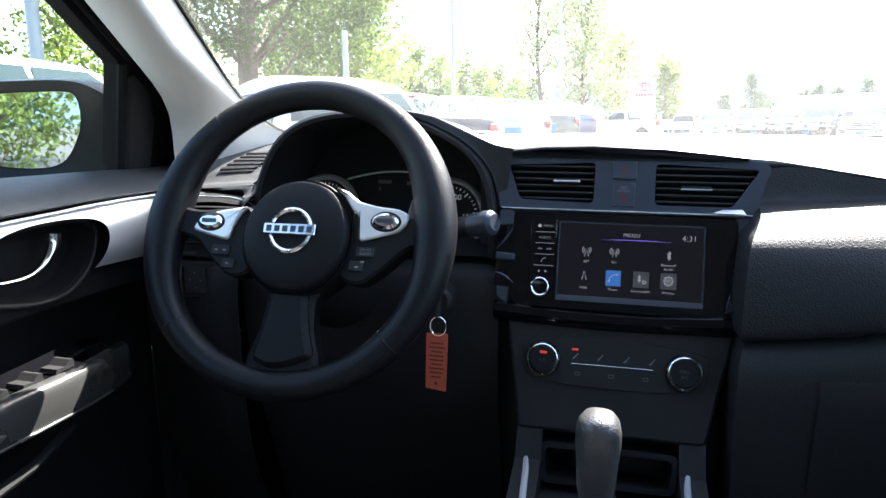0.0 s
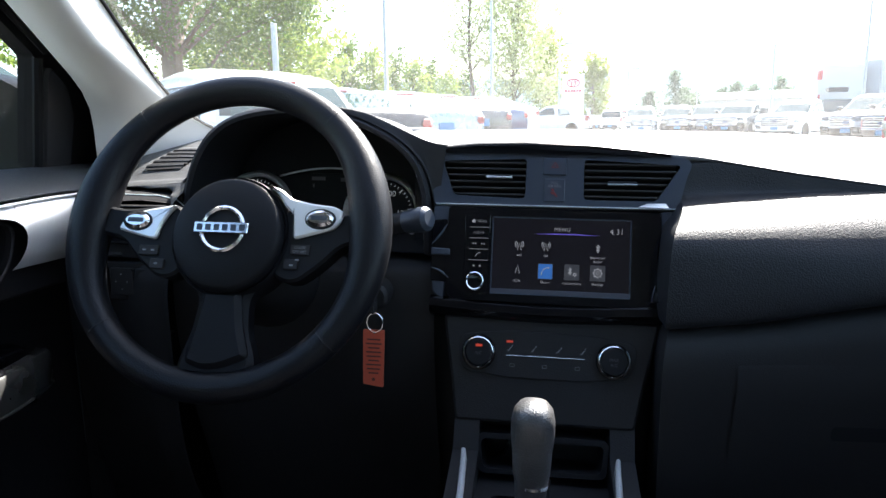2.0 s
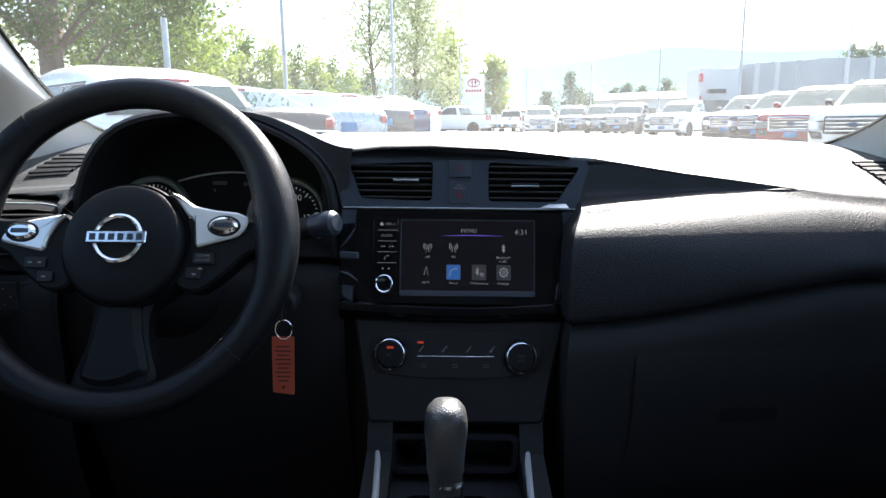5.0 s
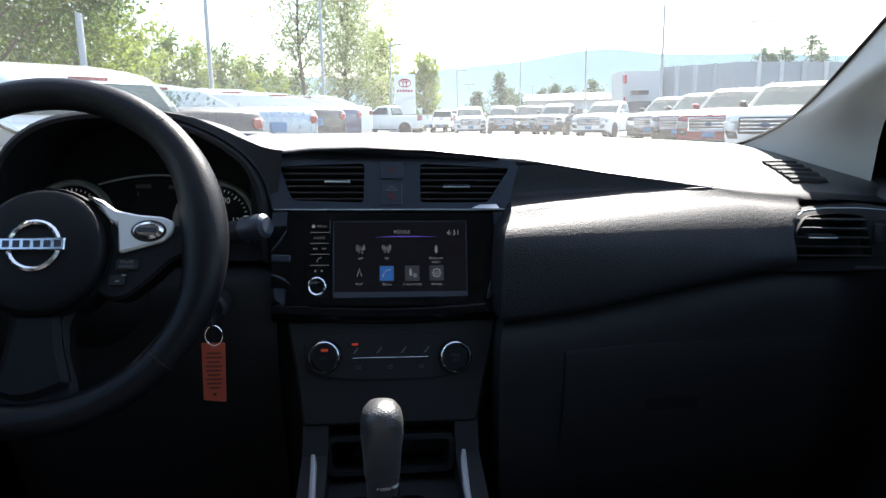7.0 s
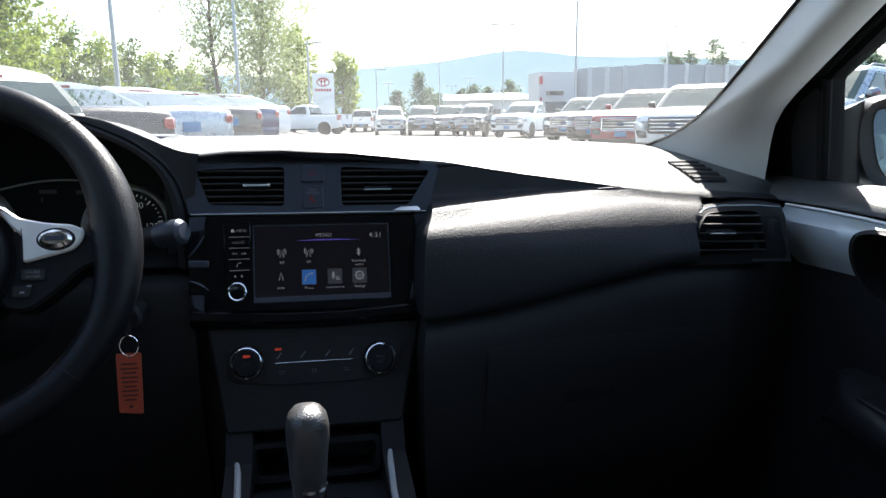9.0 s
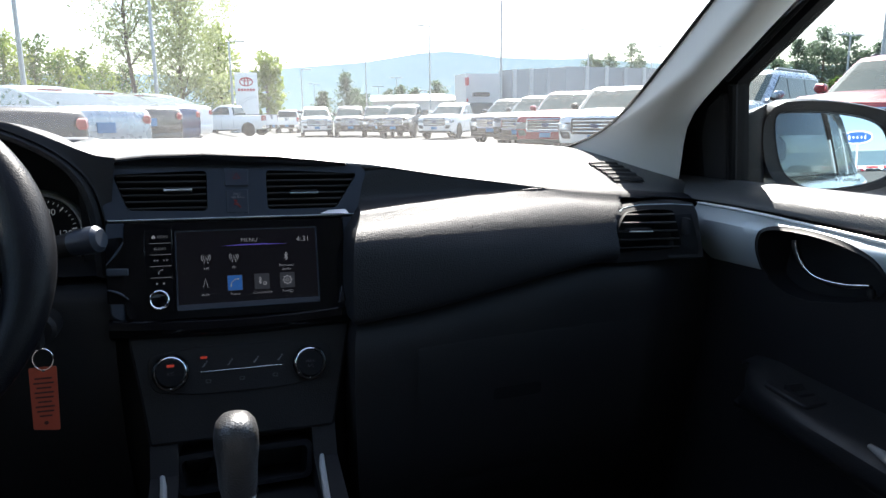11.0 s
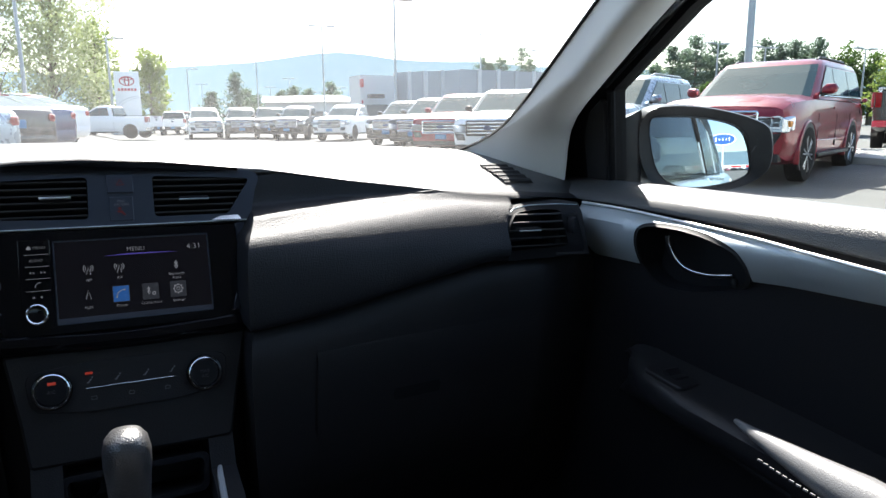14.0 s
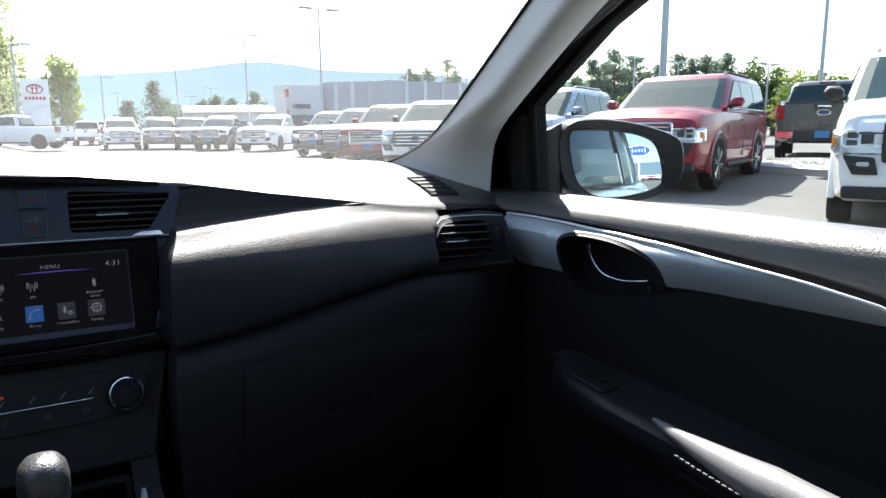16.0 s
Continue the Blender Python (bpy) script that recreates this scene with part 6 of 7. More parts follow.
STYLES = {
    "suv": dict(L=5.2, low=[(2.60, 0.52, 0.95, 0.82), (2.55, 0.38, 1.12, 0.93), (2.35, 0.30, 1.22, 0.985), (1.5, 0.28, 1.28, 1.0), (1.0, 0.28, 1.30, 1.0), (-1.5, 0.30, 1.27, 1.0), (-2.45, 0.36, 1.22, 0.98), (-2.58, 0.45, 1.10, 0.93), (-2.60, 0.50, 0.95, 0.88)],
                gh=[(1.24, 1.26, -2.52, 0.965), (1.45, 0.92, -2.49, 0.92), (1.78, 0.40, -2.40, 0.84), (1.88, 0.22, -2.30, 0.79), (1.93, -0.05, -2.15, 0.68)], wb=3.1, wr=0.42, win=(1.33, 1.77), panes=((0.80, -0.20), (-0.25, -1.22), (-1.27, -2.28)), brake=1.86),
    "crossover": dict(L=4.6, low=[(2.30, 0.45, 0.80, 0.76), (2.24, 0.30, 0.95, 0.86), (2.0, 0.25, 1.02, 0.91), (1.2, 0.24, 1.08, 0.93), (0.6, 0.24, 1.10, 0.93), (-1.3, 0.26, 1.14, 0.93), (-2.1, 0.32, 1.14, 0.91), (-2.25, 0.40, 1.06, 0.87), (-2.30, 0.48, 0.92, 0.82)],
                gh=[(1.08, 1.20, -2.22, 0.88), (1.25, 0.92, -2.14, 0.84), (1.46, 0.56, -1.95, 0.77), (1.54, 0.42, -1.84, 0.73), (1.62, 0.22, -1.50, 0.67), (1.69, -0.02, -1.05, 0.56), (1.72, -0.25, -0.75, 0.40)], wb=2.7, wr=0.36, win=(1.15, 1.46), panes=((0.62, -0.20), (-0.25, -1.10), (-1.16, -1.80)), brake=1.50),
    "pickup": dict(L=5.8, low=[(2.90, 0.55, 1.00, 0.84), (2.85, 0.42, 1.16, 0.95), (2.6, 0.34, 1.24, 1.0), (1.6, 0.32, 1.30, 1.0), (-0.6, 0.34, 1.32, 1.0), (-2.75, 0.42, 1.32, 1.0), (-2.90, 0.50, 1.30, 0.97)],
                   gh=[(1.28, 1.35, -0.75, 0.95), (1.50, 1.02, -0.72, 0.89), (1.80, 0.55, -0.62, 0.82), (1.91, 0.30, -0.52, 0.76), (1.96, 0.0, -0.30, 0.64)], brake=1.90, wb=3.6, wr=0.41, win=(1.38, 1.78), panes=((0.88, 0.10), (0.04, -0.62))),
    "sedan": dict(L=4.7, low=[(2.35, 0.40, 0.70, 0.72), (2.28, 0.25, 0.82, 0.84), (2.0, 0.20, 0.90, 0.90), (1.2, 0.18, 0.98, 0.92), (0.3, 0.18, 1.00, 0.92), (-1.3, 0.20, 1.06, 0.92), (-2.0, 0.25, 1.11, 0.90), (-2.18, 0.28, 1.115, 0.87), (-2.29, 0.31, 1.085, 0.83), (-2.35, 0.37, 1.03, 0.785), (-2.375, 0.48, 0.92, 0.74)],
                  gh=[(0.98, 1.25, -2.15, 0.86), (1.12, 0.95, -1.85, 0.82), (1.36, 0.42, -1.12, 0.70), (1.44, 0.16, -0.72, 0.63), (1.49, -0.10, -0.40, 0.48)], brake=1.40, wb=2.75, wr=0.33, win=(1.04, 1.36), panes=((0.55, -0.15), (-0.21, -1.0))),
}

STYLES["hatch"] = dict(STYLES["crossover"], gh=[(1.08, 1.20, -2.22, 0.88), (1.25, 0.92, -2.14, 0.84), (1.46, 0.56, -1.95, 0.77), (1.51, 0.42, -1.84, 0.72), (1.54, 0.15, -1.50, 0.56)])


def vehicle(style, paint, label, loc, az, detail=True, rails=True, scale=1.0):
    """A parked vehicle; its nose points az degrees to the right of +y."""
    st = STYLES[style]
    v = thing({"suv": "parked_suv", "pickup": "parked_pickup", "sedan": "parked_sedan", "crossover": "parked_crossover", "hatch": "parked_hatchback"}[style], (loc[0], loc[1], lot(*loc)), label, "car", "parked cars", car=False, az=-az)
    v.scale = (scale,) * 3

    def sec(y, z0, z1, w):
        prof = [(0.0, z0), (0.86 * w, z0), (0.95 * w, z0 + 0.06 * (z1 - z0)), (0.985 * w, z0 + 0.25 * (z1 - z0)), (w, z0 + 0.55 * (z1 - z0)), (0.985 * w, z0 + 0.82 * (z1 - z0)), (0.95 * w, z0 + 0.94 * (z1 - z0)), (0.86 * w, z1 - 0.01), (0.6 * w, z1 + 0.008), (0.0, z1 + 0.02)]
        return [(x, y, z) for x, z in prof] + [(-x, y, z) for x, z in prof[-2:0:-1]]
    body = part("body", loft([sec(*q) for q in st["low"]], closed=True, caps=True), paint, v)

    def gh(z):
        g = st["gh"]
        return [lerp([(r[0], r[i]) for r in g], z) for i in (1, 2, 3)]

    def gring(z):
        f, b, w = gh(z)
        pts = [(w * 0.80, f), (w * 0.95, f - 0.10), (w, f - 0.30), (w, (f + b) / 2), (w, b + 0.25), (w * 0.95, b + 0.06), (w * 0.82, b)]
        return [(x, y, z) for x, y in pts] + [(-x, y, z) for x, y in pts[::-1]]
    part("cabin", loft([gring(r[0]) for r in st["gh"]], closed=True, caps=True), paint, v)
    z0, z1 = st["win"]
    nz = 4
    zs = [z0 + (z1 - z0) * i / nz for i in range(nz + 1)]
    for s in (-1, 1):
        def trim_at(z, y, s=s):
            f, b, w = gh(z)
            return (s * (w + 0.003), max(b + 0.24, min(y, f - 0.26)), z)
        ys_ = [st["panes"][0][0] + 0.05 + (st["panes"][-1][1] - 0.04 - st["panes"][0][0] - 0.05) * i / 6 for i in range(7)]
        part("window_trim", loft([[trim_at(z, y) for y in ys_] for z in [z0 - 0.03 + (z1 - z0 + 0.06) * i / 4 for i in range(5)]]), M_BLACKTRIM, v, "black trim round the side windows", smooth=False)
        for ya, yb in st["panes"]:
            def q(z, y, ya=ya, s=s):
                f, b, w = gh(z)
                yy = min(y, f - 0.30 + 0.02) if y > 0 else max(y, b + 0.27)
                return (s * (w + 0.006), yy, z)
            part("window", loft([[q(z, ya), q(z, (ya + yb) / 2), q(z, yb)] for z in zs]), M_CARGLASS, v, smooth=False)
    for kind in ("windscreen", "rear_window"):
        rows = []
        za, zb = (z0 - 0.08, z1 + 0.05) if style in ("suv", "pickup") else (z0 - (0.0 if style == "crossover" else -0.05), z1 + (0.0 if kind == "rear_window" else 0.03))
        for i in range(5):
            z = za + (zb - za) * i / 4
            f, b, w = gh(z)
            y = f + 0.010 if kind == "windscreen" else b - 0.022
            rows.append([(k * w, y - lerp([(0.80, 0.0), (0.93, 0.078)], abs(k)) * (1 if kind == "windscreen" else -0.6), z) for k in (-0.92, -0.80, -0.4, 0, 0.4, 0.80, 0.92)])
        part(kind, loft(rows), M_CARGLASS, v, smooth=False)
    lo = st["low"]
    front, rear = lo[0][0], lo[-1][0]
    zf, wf = lo[1][2], lo[1][3]
    for s in (-1, 1):
        for y in (st["wb"] / 2 - 0.02, -st["wb"] / 2 + 0.05):
            r = st["wr"]
            wx = lo[3][3] + 0.004
            part("wheel_arch", loft([[(s * x, y + rr * math.cos(a), r + rr * math.sin(a)) for a in [math.pi * i / 14 - 0.25 + 0.5 * i / 14 for i in range(15)]] for x, rr in ((wx - 0.05, r * 1.24), (wx + 0.006, r * 1.21), (wx + 0.014, r * 1.15), (wx + 0.004, r * 1.12), (wx - 0.12, r * 1.10))]), paint, v)
            # flat black disc painted in for the shade of the wheel well
            part("arch_shade", slab([(y + r * 1.13 * math.cos(a), max(0.20, r + r * 1.13 * math.sin(a))) for a in [2 * math.pi * i / 20 for i in range(20)]], lambda u, vv, d, s=s, wx=wx: Vector((s * (wx - 0.03 + d), u, vv)), 0, 0.035), M_BLACKTRIM, v)
            w = part("wheel", loft([[(s * x, y + rr * math.cos(a), r + rr * math.sin(a)) for a in [2 * math.pi * i / 24 for i in range(24)]] for x, rr in ((wx - 0.22, r * 0.7), (wx - 0.22, r * 0.97), (wx - 0.19, r), (wx - 0.02, r), (wx + 0.012, r * 0.95), (wx + 0.014, r * 0.70), (wx - 0.02, r * 0.66))], closed=True), M_TYRE, v)
            rim = part("rim", loft([[(s * x, y + rr * math.cos(a), r + rr * math.sin(a)) for a in [2 * math.pi * i / 24 for i in range(24)]] for x, rr in ((wx + 0.008, r * 0.69), (wx + 0.0, r * 0.64), (wx - 0.07, r * 0.60), (wx - 0.07, 0.02))], closed=True, caps=True), M_TYRE, w)
            if detail:
                bm = bmesh.new()
                for k in range(12):
                    a = 2 * math.pi * (k // 2) / 6 + 0.2 + (0.13 if k % 2 else -0.13)
                    sweep([(s * (wx - 0.01), y + 0.03 * math.cos(a), r + 0.03 * math.sin(a)), (s * (wx + 0.002), y + r * 0.64 * math.cos(a), r + r * 0.64 * math.sin(a))], [0.022, 0.015], 6, bm=bm)
                part("spokes", bm, M_RIM, w)
        hz0 = zf - 0.30 if style != "sedan" else zf - 0.20
        lamp_h = 0.07 if style == "suv" else 0.0
        hw = 0.34 if style != "sedan" else 0.30
        part("headlight", loft([[(s * (wf - hw), front + 0.020 + o, z), (s * (wf - hw / 2), front + 0.012 + o, z), (s * (wf - 0.02), front - 0.015 + o, z), (s * (wf + 0.035 + o), front - 0.09, z), (s * (wf + 0.065 + o), front - 0.28, z + 0.03)] for z, o in ((hz0 - lamp_h, -0.02), (hz0 + 0.02 - lamp_h, 0.012), (hz0 + 0.12, 0.010), (hz0 + 0.17 if style != "sedan" else hz0 + 0.13, -0.05))]), M_HEAD, v, "clear headlamp")
        if detail and style != "sedan":
            for k, (du, dz) in enumerate(((0.08, 0.045), (0.08, 0.115), (0.20, 0.08))):
                w_, h_ = ((0.045, 0.024), (0.045, 0.026), (0.05, 0.045))[k]
                ln = part("lamp_lens", slab(rect(s * (wf - 0.02 - du) - w_, s * (wf - 0.02 - du) + w_, hz0 + dz - h_, hz0 + dz + h_, 0.008), lambda u, vv, d: Vector((u, front + 0.016 + d - (0.02 if du < 0.1 else 0.0), vv)), 0.0, 0.025, 0.006), M_GRILLE, v)
            bars = [(wf - 0.33, hz0 + 0.15), (wf - 0.06, hz0 + 0.158), (wf - 0.015, hz0 + 0.12), (wf - 0.02, hz0 + 0.03), (wf - 0.06, hz0 + 0.005), (wf - 0.33, hz0 + 0.012)]
            part("day_light", sweep([(s * x, front + 0.026 - 0.045 * max(0.0, (x - wf + 0.12) / 0.12), z) for x, z in bars], 0.013, 6), P_WHITE, v, "white daytime light strip")
            part("marker", box(s * (wf + 0.055) - 0.015, s * (wf + 0.055) + 0.015, front - 0.20, front - 0.08, hz0 + 0.02, hz0 + 0.10, 0.01), M_AMBER, v)
        tz = (0.98, 1.20) if style == "suv" else ((0.95, 1.28) if style == "pickup" else ((0.84, 0.99) if style == "sedan" else (0.74, 0.94)))
        wr_ = lo[-1][3]
        tw = 0.14 if style == "pickup" else (0.22 if style == "suv" else 0.16)
        soft_lamp = style not in ("pickup", "suv")
        levels = [(tz[0], 0.07, 0.02), (tz[0] + 0.03, 0.02, -0.004), (0.5 * (tz[0] + tz[1]), 0.0, -0.008), (tz[1] - 0.02, 0.02, -0.002), (tz[1], 0.06, 0.02)] if soft_lamp else [(tz[0], 0.0, 0.0), (tz[1], 0.0, 0.0)]
        lx = 0.04 if soft_lamp else 0.0
        part("tail_light", loft([[(s * (wr_ + lx - tw + e), rear - 0.012 + o, z), (s * (wr_ + lx - 0.03), rear - 0.006 + o, z), (s * (wr_ + lx + 0.035), rear + 0.06 + o, z), (s * (wr_ + lx + 0.070 - 0.2 * max(0.0, o)), rear + 0.22 - e, z + (0.02 if soft_lamp else 0.0))] for z, e, o in levels]), M_TAIL, v, "red tail lamp")
        f, b, w2 = gh(z0)
        big = 0.8 if style in ("suv", "pickup") else 0.65
        mi = part("mirror", loft([[(s * (w2 + 0.04 + dx * k * big), f - 0.36 + dy, z0 + 0.06 + dz * k * big) for dx, dz in ((-0.02, -0.06), (0.14, -0.09), (0.22, -0.05), (0.25, 0.03), (0.20, 0.11), (0.05, 0.11), (-0.01, 0.05))] for dy, k in ((-0.005, 0.9), (0.0, 1.0), (0.06, 1.0), (0.10, 0.88), (0.13, 0.5))], closed=True, caps=True), M_BLACKTRIM if paint is P_WHITE and style == "suv" else paint, v)
        part("mirror_arm", sweep([(s * (w2 - 0.06), f - 0.34, z0 - 0.02), (s * (w2 + 0.10), f - 0.31, z0 + 0.02)], [0.05, 0.035], 7), M_BLACKTRIM, v)
        part("mirror_face", loft([[(s * (w2 + 0.05 + dx * big), f - 0.372, z0 + 0.06 + dz * big) for dx in (0.0, 0.20)] for dz in (-0.05, 0.08)]), M_CHROME, mi, smooth=False)
        part("door_handle", box(s * 1.005 - 0.012, s * 1.005 + 0.012, -0.10, 0.08, lo[4][2] - 0.20, lo[4][2] - 0.17, 0.005), paint, v)
        if style == "suv":
            part("belt_line", sweep([(s * (gh(z0 - 0.03)[2] + 0.012), y, z0 - 0.035) for y in (0.92, 0.3, -0.8, -1.7, -2.2)], 0.011, 6), M_CHROME, v, "chrome strip under the side windows")
        if rails and style == "suv":
            part("roof_rail", sweep([(s * 0.66, 0.0, 1.90), (s * 0.665, -0.2, 1.955), (s * 0.665, -1.9, 1.955), (s * 0.66, -2.1, 1.90)], 0.022, 6), M_STEEL if paint is P_SILVER else M_BLACKTRIM, v)
    if style != "sedan":
        g = part("grille", slab(rect(-wf + 0.36, wf - 0.36, zf - 0.42, zf - 0.07, 0.05), lambda u, vv, d: Vector((u, front - 0.03 + d, vv)), -0.02, 0.035, 0.01), M_GRILLE, v, "dark grille with chrome bars")
        for k in range(4):
            part("grille_bar", box(-wf + 0.38, wf - 0.38, front, front + 0.022, zf - 0.385 + 0.085 * k, zf - 0.355 + 0.085 * k, 0.006), M_CHROME, g)
        part("badge", slab(disc(0, zf - 0.24, 0.13, 20, 0.055), lambda u, vv, d: Vector((u, front + d, vv)), 0.0, 0.035, 0.005), P_BLUE, g, "blue oval emblem")
        gf = rect(-wf + 0.34, wf - 0.34, zf - 0.44, zf - 0.05, 0.05)
        part("grille_frame", ring(gf, inset(gf, 0.035), lambda u, vv, d: Vector((u, front - 0.03 + d, vv)), -0.02, 0.055, crown=0.01), M_CHROME if paint is not P_WHITE else M_BLACKTRIM, g)
        hy = [front + 0.03, front - 0.02, front - 0.30, front - 0.70, front - 1.05, st["gh"][0][1] + 0.02]
        hood = part("hood", loft([[(x * lerp([(st["gh"][0][1], 1.0), (front - 0.3, 0.97), (front - 0.02, 0.93)], y), y, lerp([(q_[0], q_[2]) for q_ in lo[::-1]], y) + e + (0.10 if y > front else (0.04 if y > front - 0.1 else 0.0)) - (0.09 if y > front else 0.0)) for x, e in ((-0.86, -0.012), (-0.81, 0.014), (-0.62, 0.024), (-0.55, 0.042), (-0.25, 0.050), (0.25, 0.050), (0.55, 0.042), (0.62, 0.024), (0.81, 0.014), (0.86, -0.012))] for y in hy]), paint, v)
        part("front_bumper", box(-wf + 0.04, wf - 0.04, front - 0.20, front + 0.01, 0.34, 0.46, 0.03), M_BLACKTRIM, v)
        for s in (-1, 1):
            pocket = part("fog_pocket", slab(soft([(s * (wf - 0.33), 0.57), (s * (wf - 0.12), 0.57), (s * (wf - 0.03), 0.75), (s * (wf - 0.29), 0.73)], 0.02), lambda u, vv, d: Vector((u, front - 0.025 + d - 0.03 * max(0.0, (abs(u) - wf + 0.15) / 0.15), vv)), -0.05, 0.065), M_BLACKTRIM, v)
            part("fog_lamp", slab(rect(s * (wf - 0.20) - 0.05, s * (wf - 0.20) + 0.05, 0.650, 0.690, 0.01), lambda u, vv, d: Vector((u, front + 0.030 + d, vv)), -0.02, 0.02), M_HEAD, pocket)
            part("running_board", box(s * 0.98 - 0.07, s * 0.98 + 0.07, -1.10, 1.05, 0.36, 0.42, 0.015), M_BLACKTRIM, v)
            part("side_line", sweep([(s * 1.001, 1.35, 0.62), (s * 1.004, 0.2, 0.60), (s * 1.001, -1.10, 0.62)], 0.012, 6), paint, v)
            for yy in ((0.98, -0.22, -1.24) if style == "suv" else (1.0, 0.05, -0.78)):
                part("door_gap", box(s * 0.992 - 0.008, s * 0.992 + 0.008, yy - 0.004, yy + 0.004, 0.50, 1.02), M_BLACKTRIM, v, smooth=False)
    else:
        part("grille", slab(rect(-0.40, 0.40, 0.42, 0.66, 0.05), lambda u, vv, d: Vector((u, front - 0.05 + d, vv)), -0.02, 0.045, 0.01), M_GRILLE, v)
    pz = {"suv": 0.90, "pickup": 0.60, "sedan": 0.80, "crossover": 0.80, "hatch": 0.80}[style]
    po = 0.115 if style == "pickup" else 0.0
    part("license_plate", box(-0.15, 0.15, rear - 0.02 - po, rear + 0.01 - po, pz - 0.08, pz + 0.08, 0.004), M_PLATE, v, "blue dealer plate")
    part("front_plate", box(-0.17, 0.17, front - 0.01, front + 0.022, 0.52, 0.66, 0.004), M_PLATE, v, "blue dealer plate")
    part("rear_bumper", box(-lo[-1][3] + 0.03, lo[-1][3] - 0.03, rear - 0.03, rear + 0.2, lo[-1][1] - 0.06, lo[-1][1] + 0.10, 0.03), M_BLACKTRIM if style == "suv" else (M_CHROME if style == "pickup" else paint), v) if style != "pickup" else part("rear_bumper", loft([[(x, y, z) for x, y in ((-0.98, rear + 0.20), (-0.97, rear - 0.06), (-0.62, rear - 0.10), (0.62, rear - 0.10), (0.97, rear - 0.06), (0.98, rear + 0.20))] for z in (0.52, 0.54, 0.62, 0.66)]), M_CHROME, v, "chrome bumper")
    if style == "pickup":
        part("bumper_step", loft([[(x, y, z) for x, y in ((-0.64, rear + 0.1), (-0.60, rear - 0.105), (0.60, rear - 0.105), (0.64, rear + 0.1))] for z in (0.44, 0.48, 0.60, 0.68)]), M_BLACKTRIM, v)
    f, b, w2 = gh(st["brake"])
    part("brake_light", box(-0.19, 0.19, b - 0.022, b + 0.05, st["brake"] - 0.025, st["brake"] + 0.020, 0.005), M_TAIL, v, "red high brake lamp")
    if style == "pickup":
        part("bed_floor", box(-0.86, 0.86, -2.80, -0.80, 1.335, 1.345), M_BLACKTRIM, v)
        tg = part("tailgate", slab(soft([(-0.80, 0.72), (0.80, 0.72), (0.80, 1.315), (-0.80, 1.315)], 0.02), lambda u, vv, d: Vector((u, rear - d, vv)), -0.01, 0.022, 0.008), paint, v)
        part("tailgate_lip", box(-0.80, 0.80, rear - 0.035, rear + 0.03, 1.315, 1.345, 0.008), M_BLACKTRIM, tg)
        part("tailgate_handle", box(-0.20, 0.20, rear - 0.030, rear + 0.01, 1.20, 1.28, 0.01), M_BLACKTRIM, tg)
        part("handle_bar", box(-0.14, 0.14, rear - 0.040, rear - 0.02, 1.225, 1.26, 0.006), M_CHROME, tg)
        part("badge", slab(disc(0, 1.10, 0.13, 24, 0.055), lambda u, vv, d: Vector((u, rear - d, vv)), 0.0, 0.030, 0.004), P_BLUE, tg, "blue oval emblem")
        part("badge_ring", ring(disc(0, 1.10, 0.145, 24, 0.066), disc(0, 1.10, 0.128, 24, 0.053), lambda u, vv, d: Vector((u, rear - d, vv)), 0.0, 0.033), M_CHROME, tg)
    part("wiper", sweep([(-0.35, gh(z0)[0] + 0.03, z0 - 0.07), (0.25, gh(z0)[0] + 0.04, z0 - 0.04)], 0.012, 5), M_BLACKTRIM, v)
    part("antenna_fin", loft([[(dx * k, -1.2 - 0.10 * (1 - k) if style != "pickup" else 0.0, st["gh"][-1][0] + 0.005 + dz) for dx in (-0.02, 0.02)] for k, dz in ((1, 0), (0.6, 0.04), (0.2, 0.06))]), M_BLACKTRIM, v)
    return v


# row facing the lot on the passenger's side
vehicle("suv", P_WHITE, "white suv parked nose-on beside a gravel bed", (10.36, 3.66), 246.0, scale=1.10)
vehicle("suv", P_RED, "ruby red suv parked nose-on in the sun", (11.52, 8.39), 249.7, scale=1.07)
vehicle("suv", P_SILVER, "silver suv parked nose-on beside a red one", (9.1 + 0.90 * 2.8, 11.3 + 0.43 * 2.8), 245.0, scale=1.08)
for x, y, p, lab in ((9.2, 14.7, P_WHITE, "white suv parked nose-on in a row"), (9.6, 18.0, P_RED, "ruby red suv parked nose-on in a row"), (10.6, 22.0, P_GREY, "dark grey suv parked nose-on in a row"), (11.4, 26.2, P_GREY, "dark grey suv parked nose-on in a row")):
    vehicle("suv", p, lab, (x + 0.75 * 2.6, y + 0.66 * 2.6), 228.0, detail=False)
vehicle("pickup", P_GREY, "dark grey pickup parked tail-on behind a gravel bed", (17.3 + 0.9 * 3.1, 8.6 + 0.44 * 3.1), 64.0, scale=1.07)
vehicle("suv", P_RED, "red suv far behind the parked pickup", (27.5, 17.2), 240.0, detail=False)
# far row
for az, dist, stl, p, hd, lab in ((9.2, 47, "pickup", P_WHITE, 188, "white pickup in the far row, nose-on"), (12.0, 46, "pickup", P_GREY, 192, "grey pickup in the far row, nose-on"), (14.3, 45, "suv", P_BLACK, 195, "black suv in the far row, nose-on"), (16.6, 42, "pickup", P_GREY, 212, "dark pickup in the far row, turned aside"), (20.6, 39, "pickup", P_WHITE, 222, "white pickup in the far row, turned aside")):
    vehicle(stl, p, lab, (dist * math.sin(radians(az)), dist * math.cos(radians(az))), hd, detail=False)
vehicle("pickup", P_WHITE, "white pickup seen from the side, far off", (1.95, 46.5), 300.0, detail=False)
vehicle("pickup", P_WHITE, "white pickup tail-on, far off", (7.6, 62.0), 10.0, detail=False)
